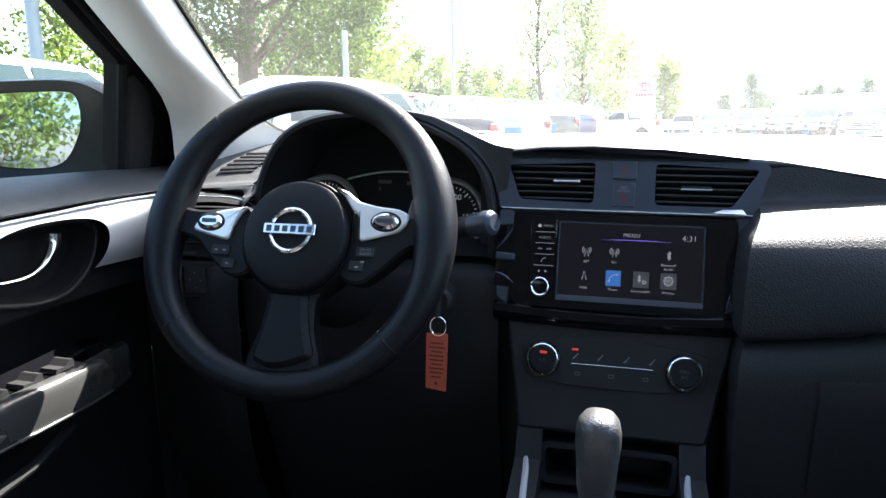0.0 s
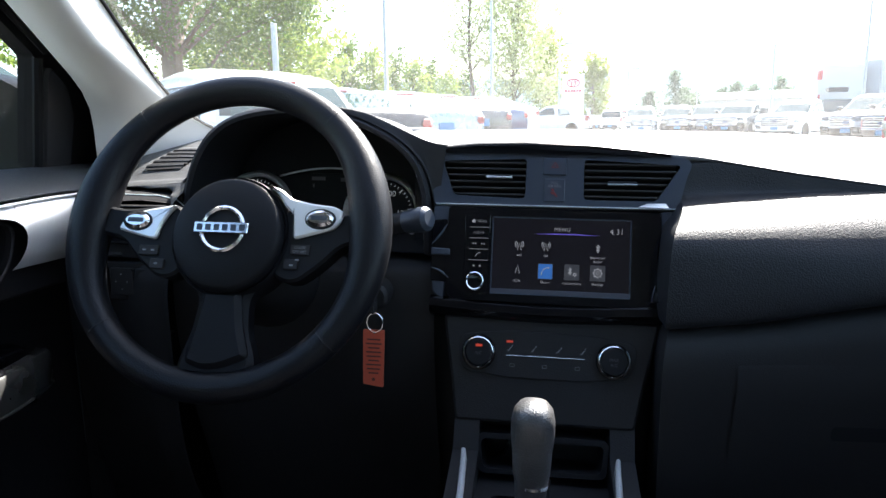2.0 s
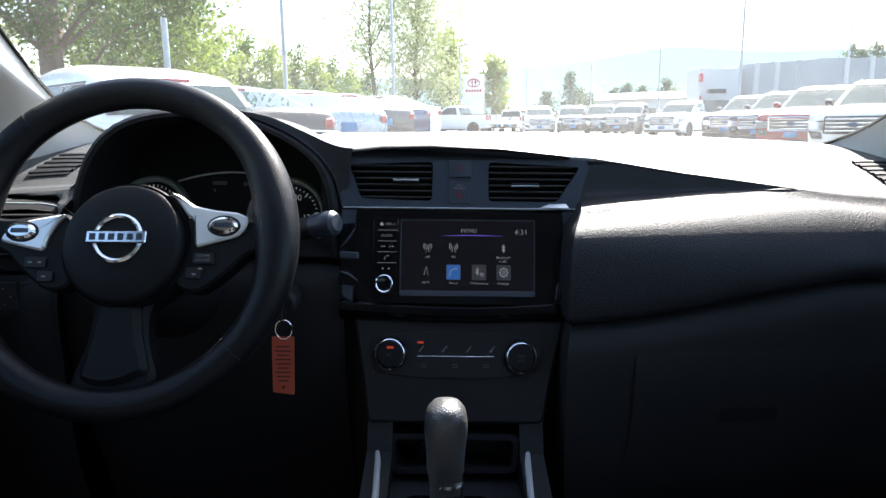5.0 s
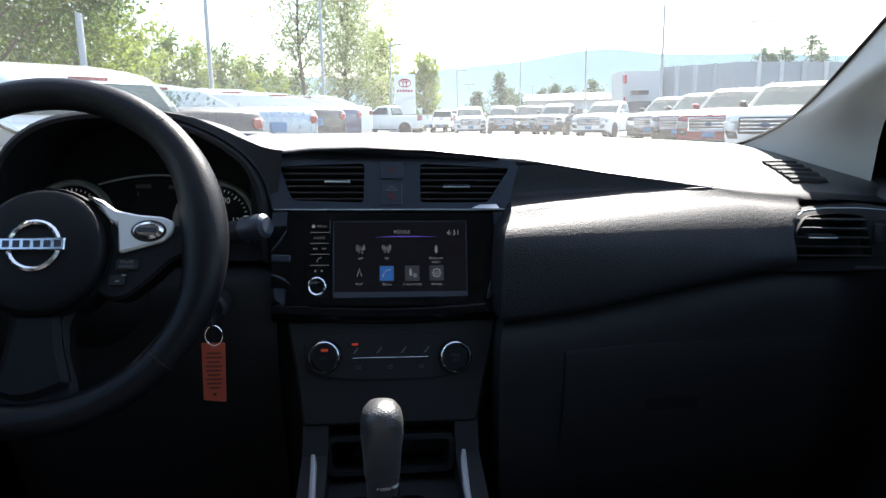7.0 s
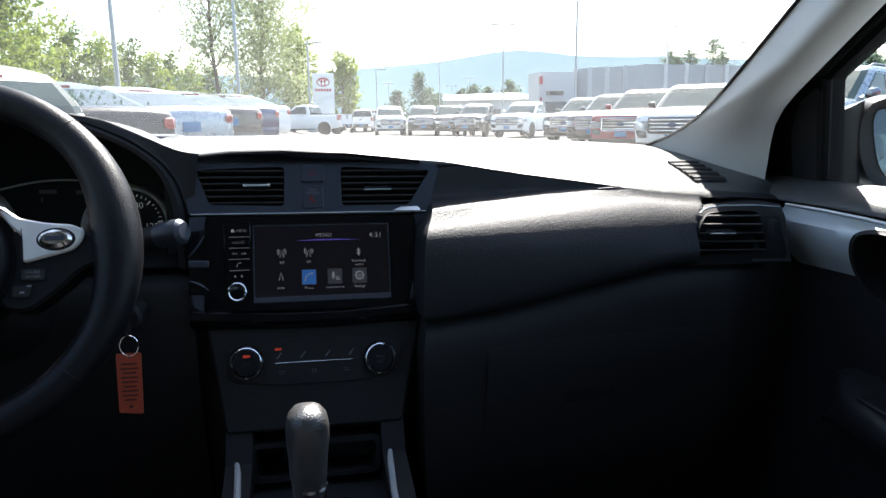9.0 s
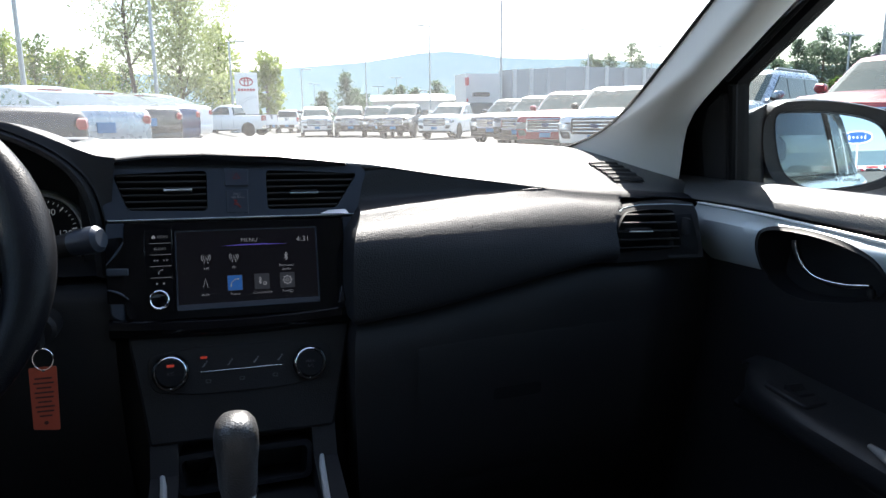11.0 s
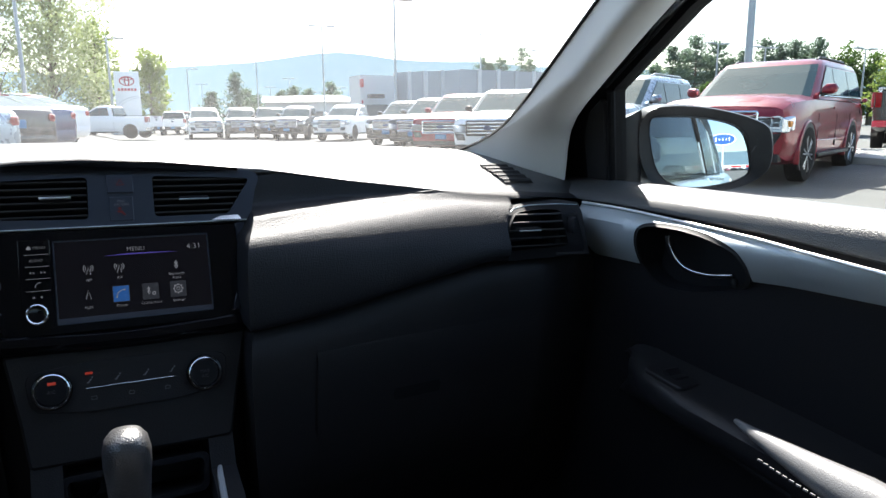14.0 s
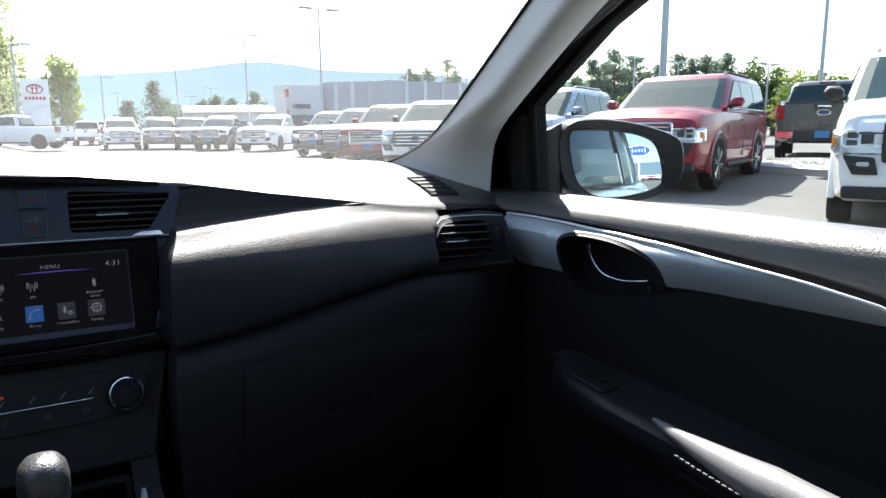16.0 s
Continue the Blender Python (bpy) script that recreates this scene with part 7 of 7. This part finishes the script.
vehicle("suv", P_BLACK, "black suv tail-on, far off", (9.2, 66.0), 10.0, detail=False)
# row with tails to the lot on the driver's side
vehicle("crossover", P_WHITE, "white hatchback parked tail-on with red brake lamp", (-2.43 - 2.2 * math.sin(radians(46)), 6.95 + 2.2 * math.cos(radians(46))), -46.0, rails=False, scale=0.99)
for x, y, p, lab in ((-2.12, 9.26, P_BLACK, "black sedan parked tail-on in a row"), (-1.56, 12.36, P_SILVER, "silver sedan parked tail-on in a row"), (-1.12, 16.0, P_GREY, "grey sedan parked tail-on in a row"), (-0.72, 19.2, P_BLUE, "dark blue sedan parked tail-on in a row"), (-0.35, 22.0, P_WHITE, "white sedan parked tail-on in a row")):
    vehicle("sedan", p, lab, (x - 2.3 * math.sin(radians(38)), y + 2.3 * math.cos(radians(38))), -38.0, scale=1.06)
vehicle("hatch", P_SILVER, "silver hatchback parked alongside the driver's door", (-4.35, 3.95), 0.0, rails=False, scale=1.05)


# ---- trees ----
def leaves(name, centres, count, size, spread, material, parent, rng):
    """Many small leaf clumps round given centres, as one mesh."""
    c = np.array(centres)[rng.integers(0, len(centres), count)]
    p = c[:, :3] + rng.normal(0, 1, (count, 3)) * c[:, 3:4] * np.array(spread)
    a, b = rng.normal(0, 1, (count, 3)), rng.normal(0, 1, (count, 3))
    a /= np.linalg.norm(a, axis=1, keepdims=True)
    b -= a * (a * b).sum(1, keepdims=True)
    b /= np.linalg.norm(b, axis=1, keepdims=True)
    s = size * rng.uniform(0.5, 1.3, (count, 1))
    k = np.cross(a, b) * s * 0.25
    vs = np.stack([p - a * s, p + b * s * 0.55 + k, p + a * s, p - b * s * 0.55 + k], 1).reshape(-1, 3)
    me = bpy.data.meshes.new(name)
    me.from_pydata(vs.tolist(), [], np.arange(4 * count).reshape(-1, 4).tolist())
    ob = new(name, me)
    ob.parent = parent
    me.materials.append(material)
    return ob


def tree(loc, height, width, label, material, seed, count=2500, size=0.13, trunk=0.18, bare=0.25, dens=26, lean=0.0, clump=0.055):
    rng = np.random.default_rng(seed)
    t = thing("tree", (loc[0], loc[1], lot(*loc)), label, "tree", "trees", car=False)
    H = height
    path = [(lean * H * k ** 1.5 + 0.03 * H * math.sin(5 * k + seed) * k, 0.03 * H * math.cos(4 * k + seed) * k, H * 0.85 * k) for k in [i / 7 for i in range(8)]]
    bm = sweep(path, [trunk * (1.25 - k) if k else trunk * 1.5 for k in [i / 7 for i in range(8)]], 8)
    cents = []
    for i in range(dens):
        k = bare + (1 - bare) * (i + rng.uniform(0, 1)) / dens
        base = Vector(path[min(7, int(k * 0.9 * 7))])
        ang = i * 2.4 + rng.uniform(-0.5, 0.5)
        out = width / 2 * (math.sin(math.pi * (0.18 + 0.78 * (k - bare) / (1 - bare))) ** 0.7) * rng.uniform(0.55, 1.05)
        tip = Vector((path[5][0] * k + out * math.cos(ang), out * math.sin(ang), H * k * rng.uniform(0.93, 1.03) + 0.04 * H))
        mid = base.lerp(tip, 0.5) + Vector((0, 0, 0.05 * H))
        sweep([base, mid, tip], [trunk * 0.26, trunk * 0.13, trunk * 0.04], 5, bm=bm)
        for u in (0.45, 0.7, 0.9, 1.05):
            q = base.lerp(tip, u)
            cents.append((q.x, q.y, q.z, clump * (H * 0.5 + width * 0.5) * rng.uniform(0.6, 1.3)))
    part("trunk", bm, M_BARK, t)
    leaves("crown", cents, count, size, (1.15, 1.15, 0.85), material, t, rng)
    return t


def conifer(loc, height, width, label, seed, count=3400, size=0.125):
    """An airy pine: boughs in loose whorls with gaps between them, ragged towards the top."""
    rng = np.random.default_rng(seed)
    t = thing("conifer", (loc[0], loc[1], 0), label, "tree", "trees", car=False)
    lean = rng.uniform(-0.03, 0.03)
    bm = sweep([(0, 0, 0), (lean * height * 0.5, 0, height * 0.5), (lean * height, 0.03, height * 0.98)], [0.20, 0.12, 0.02], 7)
    cents = []
    n = 46
    for i in range(n):
        k = 0.15 + 0.85 * (i / n)
        a = i * 2.4 + rng.uniform(-0.6, 0.6)
        r = width * 0.62 * (1.04 - k) ** 0.6 * rng.uniform(0.35, 1.15)
        tip = (lean * height * k + r * math.cos(a), r * math.sin(a), height * k + rng.uniform(-0.15, 0.25))
        sweep([(lean * height * k, 0, height * k - 0.2), tip], [0.04, 0.012], 4, bm=bm)
        for u in (0.45, 0.75, 1.0):
            cents.append((lean * height * k + r * u * math.cos(a), r * u * math.sin(a), tip[2] - 0.12 * (1 - u), (0.20 + 0.28 * (1 - k)) * rng.uniform(0.6, 1.4)))
    part("trunk", bm, M_BARK, t)
    leaves("crown", cents, count, size, (1.2, 1.2, 0.75), M_NEEDLE, t, rng)
    return t


def at(az, dist):
    return (dist * math.sin(radians(az)), dist * math.cos(radians(az)))


tree(at(-28.0, 17.0), 9.5, 9.5, "broad leafy tree with dark leaning trunk over the cars", M_LEAF, 3, 60000, 0.057, 0.25, 0.30, 32, 0.05, 0.040)
tree(at(-21.0, 24.0), 6.0, 6.0, "leafy roadside tree behind parked cars", M_LEAF2, 5, 12000, 0.08, 0.15, 0.2, 30, 0.0, 0.045)
for i, (az, d, h) in enumerate(((-41, 30, 6.0), (-37, 34, 7.5), (-33, 38, 6.5), (-24, 45, 6.0), (-21.5, 47, 5.6), (-19, 48, 6.2), (-16.8, 50, 5.4), (-14.5, 54, 5.8), (-12.6, 58, 5.6), (-10.8, 62, 5.9), (-9.2, 68, 5.6), (-7.8, 75, 5.8), (-6.4, 82, 5.8), (-5.0, 90, 6.0))):
    tree(at(az, d), h, h * 0.75, "bushy green tree in the roadside line", (M_LEAF2, M_LEAF)[i % 2], 20 + i, 4200 if d < 42 else 2600, 0.11 if d < 42 else 0.16, 0.12, 0.08, 22)
tree(at(-4.2, 60), 15.5, 9.0, "tall tree with thin crown, leaves paled for glare", M_LEAFPALE, 41, 6500, 0.13, 0.16, 0.26, 34, -0.06)
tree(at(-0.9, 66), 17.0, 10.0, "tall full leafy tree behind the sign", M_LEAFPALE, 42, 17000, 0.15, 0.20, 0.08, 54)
tree(at(1.9, 72), 10.0, 4.0, "leafy tree behind the sign", M_LEAF2, 46, 3000, 0.22, 0.18, 0.1, 26)
tree(at(5.4, 72), 7.6, 4.2, "leafy green tree beside the white sign", M_LEAF2, 43, 2500, 0.24, 0.18, 0.12, 24)
for i, (az, d, h, w) in enumerate(((11.8, 92, 7.0, 3.4), (9.9, 96, 4.8, 3.2), (15.2, 100, 5.0, 3.4), (16.2, 100, 5.6, 3.2), (17.3, 102, 5.4, 3.4), (19.4, 100, 6.2, 4.2), (13.2, 104, 4.6, 3.4), (12.5, 98, 5.2, 3.0))):
    conifer(at(az, d), h, w, "small grey-green tree at the lot's far side", 60 + i, 2200, 0.18)
for i, (az, d, h, w) in enumerate(((45.3, 74, 6.4, 3.4), (46.7, 70, 7.7, 3.6), (47.5, 72, 7.4, 3.4), (48.4, 70, 8.7, 4.2), (49.2, 72, 7.0, 3.4), (50.0, 70, 7.9, 4.4), (50.8, 71, 6.4, 3.6), (51.7, 70, 7.0, 2.6), (53.3, 70, 7.9, 3.0), (54.3, 70, 7.4, 3.2), (55.2, 70, 7.7, 2.8), (56.0, 72, 7.3, 3.0), (56.7, 70, 7.7, 3.0), (31.6, 96, 9.4, 5.0), (32.4, 96, 8.6, 4.6), (33.2, 95, 9.2, 4.6), (34.8, 95, 10.6, 6.0), (35.5, 96, 9.0, 4.6), (26.4, 110, 8.4, 3.0), (42.6, 95, 9.2, 4.0), (44.0, 84, 6.4, 3.4))):
    conifer(at(az, d), h, w, "tall airy conifer behind the dealership", 80 + i)
for i, (az, d, h, w) in enumerate(((57.8, 70, 5.6, 3.6), (58.7, 70, 6.4, 4.2), (60.2, 70, 5.8, 3.8), (61.8, 58, 4.6, 4.2), (63.2, 52, 3.9, 4.4), (64.8, 56, 3.9, 4.6), (52.4, 60, 3.8, 3.2), (55.6, 62, 3.6, 3.4), (49.6, 58, 3.6, 3.0))):
    tree(at(az, d), h, w, "broad green tree behind the parked cars", (M_LEAF, M_LEAF, M_LEAF, M_LEAF2, M_LEAF, M_LEAF2, M_LEAF, M_LEAF, M_LEAF)[i], 95 + i, 3600, 0.14, 0.18, 0.12, 26)
for i, (x, y, h) in enumerate(((-6.5, -14.0, 7.5), (-10.0, -13.0, 8.0), (-13.5, -11.0, 7.5), (-9.0, -20.0, 9.0), (-17.0, -9.0, 8.0))):
    tree((x, y), h, h * 0.75, "leafy green tree behind the car", (M_LEAF2, M_LEAF)[i % 2], 120 + i, 12000, 0.085, 0.14, 0.08, 26)


# ---- lamp posts, sign, buildings, mountains ----
def lamp_post(loc, h, r, label, heads=2, arm=0.9):
    p = thing("lamp_post", (loc[0], loc[1], lot(*loc)), label, "lamp post", "lamp posts", car=False)
    part("pole", sweep([(0, 0, 0), (0, 0, h * 0.5), (0, 0, h)], [r, r * 0.85, r * 0.65], 10), M_STEEL, p)
    part("base", sweep([(0, 0, 0), (0, 0, 0.5)], [r * 2.4, r * 2.4], 12), M_STEEL, p)
    for k in range(heads):
        s = 1 if k % 2 == 0 else -1
        part("arm", box(min(0, s * arm), max(0, s * arm), -0.04, 0.04, h - 0.05, h + 0.03, 0.01), M_STEEL, p)
        part("lamp_head", box(s * arm - 0.38, s * arm + 0.38, -0.20, 0.20, h - 0.02, h + 0.09, 0.03), M_STEEL, p)
    return p


for az, d, h, r, n in ((-11.5, 30, 9.5, 0.10, 2), (-2.78, 46, 10.5, 0.12, 2), (24.5, 44, 8.4, 0.09, 2), (52.1, 23, 9.0, 0.13, 2), (63.1, 44, 10.0, 0.13, 2), (18.65, 66, 9.6, 0.10, 2), (31.5, 71, 9.5, 0.10, 2), (36.4, 74, 8.0, 0.09, 2), (-42.6, 14, 9.0, 0.12, 1), (5.9, 90, 8.0, 0.10, 1), (8.2, 88, 7.2, 0.10, 1), (13.4, 78, 8.9, 0.08, 1), (49.9, 60, 6.8, 0.09, 2), (53.2, 62, 6.4, 0.08, 2), (59.6, 60, 5.6, 0.08, 2), (2.75, 60, 7.4, 0.12, 1)):
    lamp_post(at(az, d), h, r, "grey steel lot lamp post", n)
for az, d, h in ((10.3, 130, 4.8), (11.9, 120, 5.9), (12.7, 120, 5.0), (14.4, 125, 6.8), (15.9, 120, 8.0), (16.7, 130, 6.0), (18.2, 135, 6.4), (9.2, 140, 8.0), (20.0, 140, 7.4)):
    lamp_post(at(az, d), h, 0.10, "white lot lamp post far off", 2, 0.7)
lamp_post((-7.6, -9.0), 7.0, 0.10, "white lamp post behind the car", 1)
solo("steel_post", sweep([(*at(-20.4, 13.0), 0), (*at(-20.4, 13.0), 2.9)], [0.055, 0.055], 12), M_STEEL, "grey steel post behind the white suv", "post", car=False)

M_SIGN = mat("white sign panel", (0.80, 0.80, 0.80), 0.4, var=0.03)
M_SIGNRED = mat("red sign shapes", (0.42, 0.02, 0.03), 0.4)
M_SIGNGREY = mat("grey sign shapes", (0.45, 0.46, 0.47), 0.4)
sx, sy = at(3.87, 61.0)
sg = thing("pylon_sign", (sx, sy, 0), "tall white pylon sign with red oval emblem", "sign", car=False, az=-4.0)
part("panel", box(-0.92, 0.92, 0.0, 0.35, 0, 5.05, 0.04), M_SIGN, sg)
SG = lambda u, v, d: Vector((u, -d, v))
for rx, rz, uu, vv in ((0.56, 0.38, 0, 4.30), (0.20, 0.36, 0, 4.28), (0.40, 0.15, 0, 4.48)):
    part("emblem", ring(disc(uu, vv, rx, 28, rz), disc(uu, vv, rx - 0.085, 28, rz - 0.075), SG, -0.02, 0.03), M_SIGNRED, sg, "red oval ring", smooth=False)
for i in range(6):
    part("letter_bar", slab(rect(-0.70 + 0.24 * i, -0.53 + 0.24 * i, 3.52, 3.74, 0.04), SG, -0.02, 0.03), M_SIGNRED, sg, smooth=False)
part("swoosh", ring([(-0.8, 2.4), (-0.5, 2.75), (0.0, 3.0), (0.6, 3.15), (0.8, 3.18)] + [(0.8, 3.0), (0.5, 2.95), (0.0, 2.78), (-0.4, 2.5), (-0.7, 2.2)], [(-0.77, 2.4), (-0.48, 2.72), (0.0, 2.96), (0.6, 3.11), (0.78, 3.14)] + [(0.78, 3.03), (0.5, 2.98), (0.0, 2.82), (-0.43, 2.53), (-0.70, 2.26)], SG, -0.02, 0.02), M_SIGNGREY, sg, smooth=False)

M_WALL = mat("grey metal cladding", (0.40, 0.41, 0.42), 0.5, metal=0.2, var=0.08, scale=0.4)
M_WALLPALE = mat("pale plaster wall", (0.62, 0.62, 0.61), 0.8, var=0.06, scale=0.5)
M_DARKWIN = mat("dark shop glass", (0.05, 0.06, 0.07), 0.08, spec=0.8)
bx, by = at(24.3, 64.0)
ex, ey = at(29.8, 62.0)
gx, gy = at(38.5, 70.0)


def wall_run(parent, a, b, z0, z1, thick, material, name="wall", seams=0):
    d = Vector((b[0] - a[0], b[1] - a[1], 0))
    n = Vector((-d.y, d.x, 0)).normalized() * thick
    L = d.length
    part(name, loft([[(a[0], a[1], z), (b[0], b[1], z), (b[0] + n.x, b[1] + n.y, z), (a[0] + n.x, a[1] + n.y, z)] for z in (z0, z1)], closed=True, caps=True), material, parent, smooth=False)
    for i in range(1, seams):
        c = Vector((a[0], a[1], 0)) + d * (i / seams) - n.normalized() * 0.06
        part("pilaster", box(c.x - 0.18, c.x + 0.18, c.y - 0.10, c.y + 0.10, z0, z1 + 0.05), M_WALLPALE if i % 3 else M_SIGNGREY, parent, smooth=False)


bd = thing("dealership_building", (0, 0, 0), "grey clad dealership hall with white entrance and red mark", "building", car=False)
wall_run(bd, (bx, by), (ex, ey), 0, 5.35, 8, M_WALL, seams=4)
wall_run(bd, (ex, ey), (gx, gy), 0, 5.45, 8, M_WALL, seams=6)
wall_run(bd, (bx, by - 0.3), (ex, ey - 0.3), 0, 2.0, 0.3, M_DARKWIN, "shop_window")
px_, py_ = at(21.6, 62.0)
wall_run(bd, (px_, py_), (bx, by - 0.8), 0, 5.0, 3, M_WALLPALE, "entrance_wall")
qx, qy = at(22.9, 61.0)
part("entrance_glass", box(qx - 1.0, qx + 1.0, qy - 0.2, qy + 0.3, 0, 2.4), M_DARKWIN, bd, smooth=False)
part("name_bar", box(qx - 0.7, qx + 0.7, qy - 0.2, qy + 0.4, 2.95, 3.3), M_GRILLE, bd, smooth=False)
rx_, ry_ = at(21.8, 60.8)
part("red_mark", box(rx_ - 0.10, rx_ + 0.10, ry_, ry_ + 0.5, 3.9, 4.6, 0.03), M_SIGNRED, bd, "red sign mark")
part("red_band", box(px_, qx - 1.0, py_ - 0.6, py_ - 0.4, 2.5, 2.8), M_SIGNRED, bd, smooth=False)
lb = thing("low_building", (0, 0, 0), "long low pale building behind the far cars", "building", car=False)
l0, l1, l2 = at(13.9, 92), at(16.5, 90), at(22.0, 88)
wall_run(lb, l0, l2, 0, 3.4, 10, M_WALLPALE)
part("roof", loft([[(l0[0] - 0.5, l0[1] - 0.6, 3.4), (l2[0], l2[1] - 0.6, 3.4)], [(l0[0] + 1, l0[1] + 5, 4.3), (l2[0] - 2, l2[1] + 5, 4.3)]]), M_SIGNGREY, lb, smooth=False)
for i in range(8):
    u = (i + 0.5) / 8
    c = Vector((*l0, 0)).lerp(Vector((*l2, 0)), u)
    part("window", box(c.x - 0.7, c.x + 0.7, c.y - 0.12, c.y + 0.05, 0.9, 2.2), M_DARKWIN, lb, smooth=False)

# gravel bed with a kerb between the rows
M_GRAVEL = mat("pale gravel", (0.42, 0.40, 0.37), 0.95, bump=1.0, bscale=14, var=0.5, scale=9, dist=0.03)
M_KERB = mat("concrete kerb", (0.40, 0.39, 0.37), 0.9, var=0.1, bump=0.2, bscale=40)
bed = [(14.6, 10.2), (13.6, 8.0), (13.6, 4.8), (20.0, 2.0), (22.0, 5.0), (16.8, 7.7)]
solo("kerb", ring(soft(bed, 0.8), soft(inset(bed, -0.16 if area(bed) < 0 else 0.16), 0.8), lambda u, v, d: Vector((u, v, lot(u, v) + d)), -0.1, 0.13), M_KERB, "concrete kerb round the gravel bed", "kerb", "structure", car=False)
solo("gravel_bed", slab(soft(inset(bed, 0.16), 0.8), lambda u, v, d: Vector((u, v, lot(u, v) + d)), -0.1, 0.11), M_GRAVEL, "pale gravel bed between parking rows", "gravel", "structure", car=False, smooth=False)

# blue oval sign and shops behind, as the wing mirror shows them
M_OVAL = mat("blue sign oval", (0.02, 0.10, 0.42), 0.35)
sign_at = CAR @ Vector((-1.12, -29.0, 0))
os_ = thing("oval_sign", (sign_at.x, sign_at.y, 0), "blue oval sign on a white pole", "sign", car=False)
OV = lambda u, v, d: Vector((u, d, v))
part("pole", sweep([(0, 0, 0), (0, 0, 3.9)], 0.09, 10), M_SIGN, os_)
part("oval", slab(disc(0, 4.15, 1.36, 36, 0.56), OV, -0.15, 0.15, 0.03), M_OVAL, os_)
part("oval_edge", ring(disc(0, 4.15, 1.46, 36, 0.64), disc(0, 4.15, 1.34, 36, 0.54), OV, -0.1, 0.18), M_SIGN, os_)
for u, w, h in ((-0.62, 0.08, 0.17), (-0.30, 0.07, 0.10), (0.02, 0.07, 0.11), (0.34, 0.06, 0.10), (0.62, 0.07, 0.16)):
    part("script_bar", slab(rect(1.2 * u - w, 1.2 * u + w, 4.15 - 1.3 * h, 4.15 + 1.3 * h, 0.03), OV, 0.1, 0.18), M_SIGN, os_, smooth=False)
hx = thing("shop_building", (0, 0, 0), "long pale shop with red sign bands behind the lot", "building", car=False)
part("wall", box(-60, 34, -270, -258, 0, 4.2), M_SIGN, hx, smooth=False)
for i, (x0, x1, z0, z1) in enumerate(((-52, -40, 2.3, 3.7), (-34, -22, 2.2, 3.8), (-16, -6, 2.3, 3.7), (-2, 5, 2.2, 3.9), (9, 16, 2.3, 3.6), (20, 30, 2.2, 3.8))):
    part("sign_band", box(x0, x1, -258, -257.7, z0, z1), M_SIGNRED, hx, "red shop sign band", smooth=False)
    part("shop_window", box(x0, x1, -258, -257.8, 0.3, 1.6), M_DARKWIN, hx, smooth=False)
for i, (x, y, p) in enumerate(((-9.4, -132, P_RED), (-6.0, -140, P_BLACK), (-12.8, -137, P_WHITE), (-3.2, -146, P_GREY), (0.6, -138, P_BLUE), (-16.2, -143, P_RED))):
    vehicle("sedan", p, "sedan parked in a row behind the car", (x, y), 20.0 + 40 * (i % 2), detail=False)

# aerial haze is put into the hills as a pale blue glow
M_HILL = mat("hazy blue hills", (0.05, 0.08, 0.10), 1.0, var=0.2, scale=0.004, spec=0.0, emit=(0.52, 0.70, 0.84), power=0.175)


def ridge(name, dist, tab, label, noise_h):
    rows = []
    rng = np.random.default_rng(9)
    n = 160
    tops = []
    for i in range(n + 1):
        az = tab[0][0] + (tab[-1][0] - tab[0][0]) * i / n
        h = lerp(tab, az) * dist * (1 + noise_h * (0.5 * math.sin(az * 1.9) + 0.3 * math.sin(az * 5.3 + 1) + 0.2 * math.sin(az * 13.1)))
        tops.append((az, h))
    for k, f in ((0.0, 1.0), (0.55, 1.12), (1.0, 1.25)):
        rows.append([(dist * f * math.sin(radians(a)), dist * f * math.cos(radians(a)), h * k * f) for a, h in tops])
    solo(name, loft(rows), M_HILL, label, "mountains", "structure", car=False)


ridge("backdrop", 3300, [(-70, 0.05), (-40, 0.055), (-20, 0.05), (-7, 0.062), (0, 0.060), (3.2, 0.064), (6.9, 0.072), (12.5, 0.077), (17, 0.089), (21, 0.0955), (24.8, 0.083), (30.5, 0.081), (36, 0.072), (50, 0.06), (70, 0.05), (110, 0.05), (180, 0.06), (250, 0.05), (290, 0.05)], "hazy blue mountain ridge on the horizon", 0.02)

# loose stones on the gravel bed
rng = np.random.default_rng(77)
bm = bmesh.new()
for i in range(2600):
    a, b, c = rng.uniform(0, 1, 3)
    # mostly along the near rim, where the stones can be told apart
    x, y = 13.9 + 7.0 * a * a, 0
    lo_y, hi_y = lerp([(13.6, 5.0), (20.0, 2.3), (21.5, 3.4)], x), lerp([(13.6, 7.6), (14.6, 9.6), (16.8, 7.4), (21.5, 5.0)], x)
    y = lo_y + (hi_y - lo_y) * b
    r = 0.03 + 0.05 * c
    z = lot(x, y) + 0.11
    vs = [bm.verts.new((x + r * p * rng.uniform(0.7, 1.2), y + r * q * rng.uniform(0.7, 1.2), z + r * w * 0.7)) for p, q, w in ((1, 0, 0.2), (0, 1, 0.1), (-1, 0, 0.2), (0, -1, 0.1), (0.1, 0, 1), (0, 0, -0.5))]
    for f in ((0, 1, 4), (1, 2, 4), (2, 3, 4), (3, 0, 4), (1, 0, 5), (2, 1, 5), (3, 2, 5), (0, 3, 5)):
        bm.faces.new([vs[k] for k in f])
M_STONE = mat("pale loose stone", (0.50, 0.48, 0.45), 0.9, var=0.35, scale=5)
solo("gravel_stones", bm, M_STONE, "loose pale stones lying on the gravel bed", "gravel", "stuff", car=False, smooth=False)
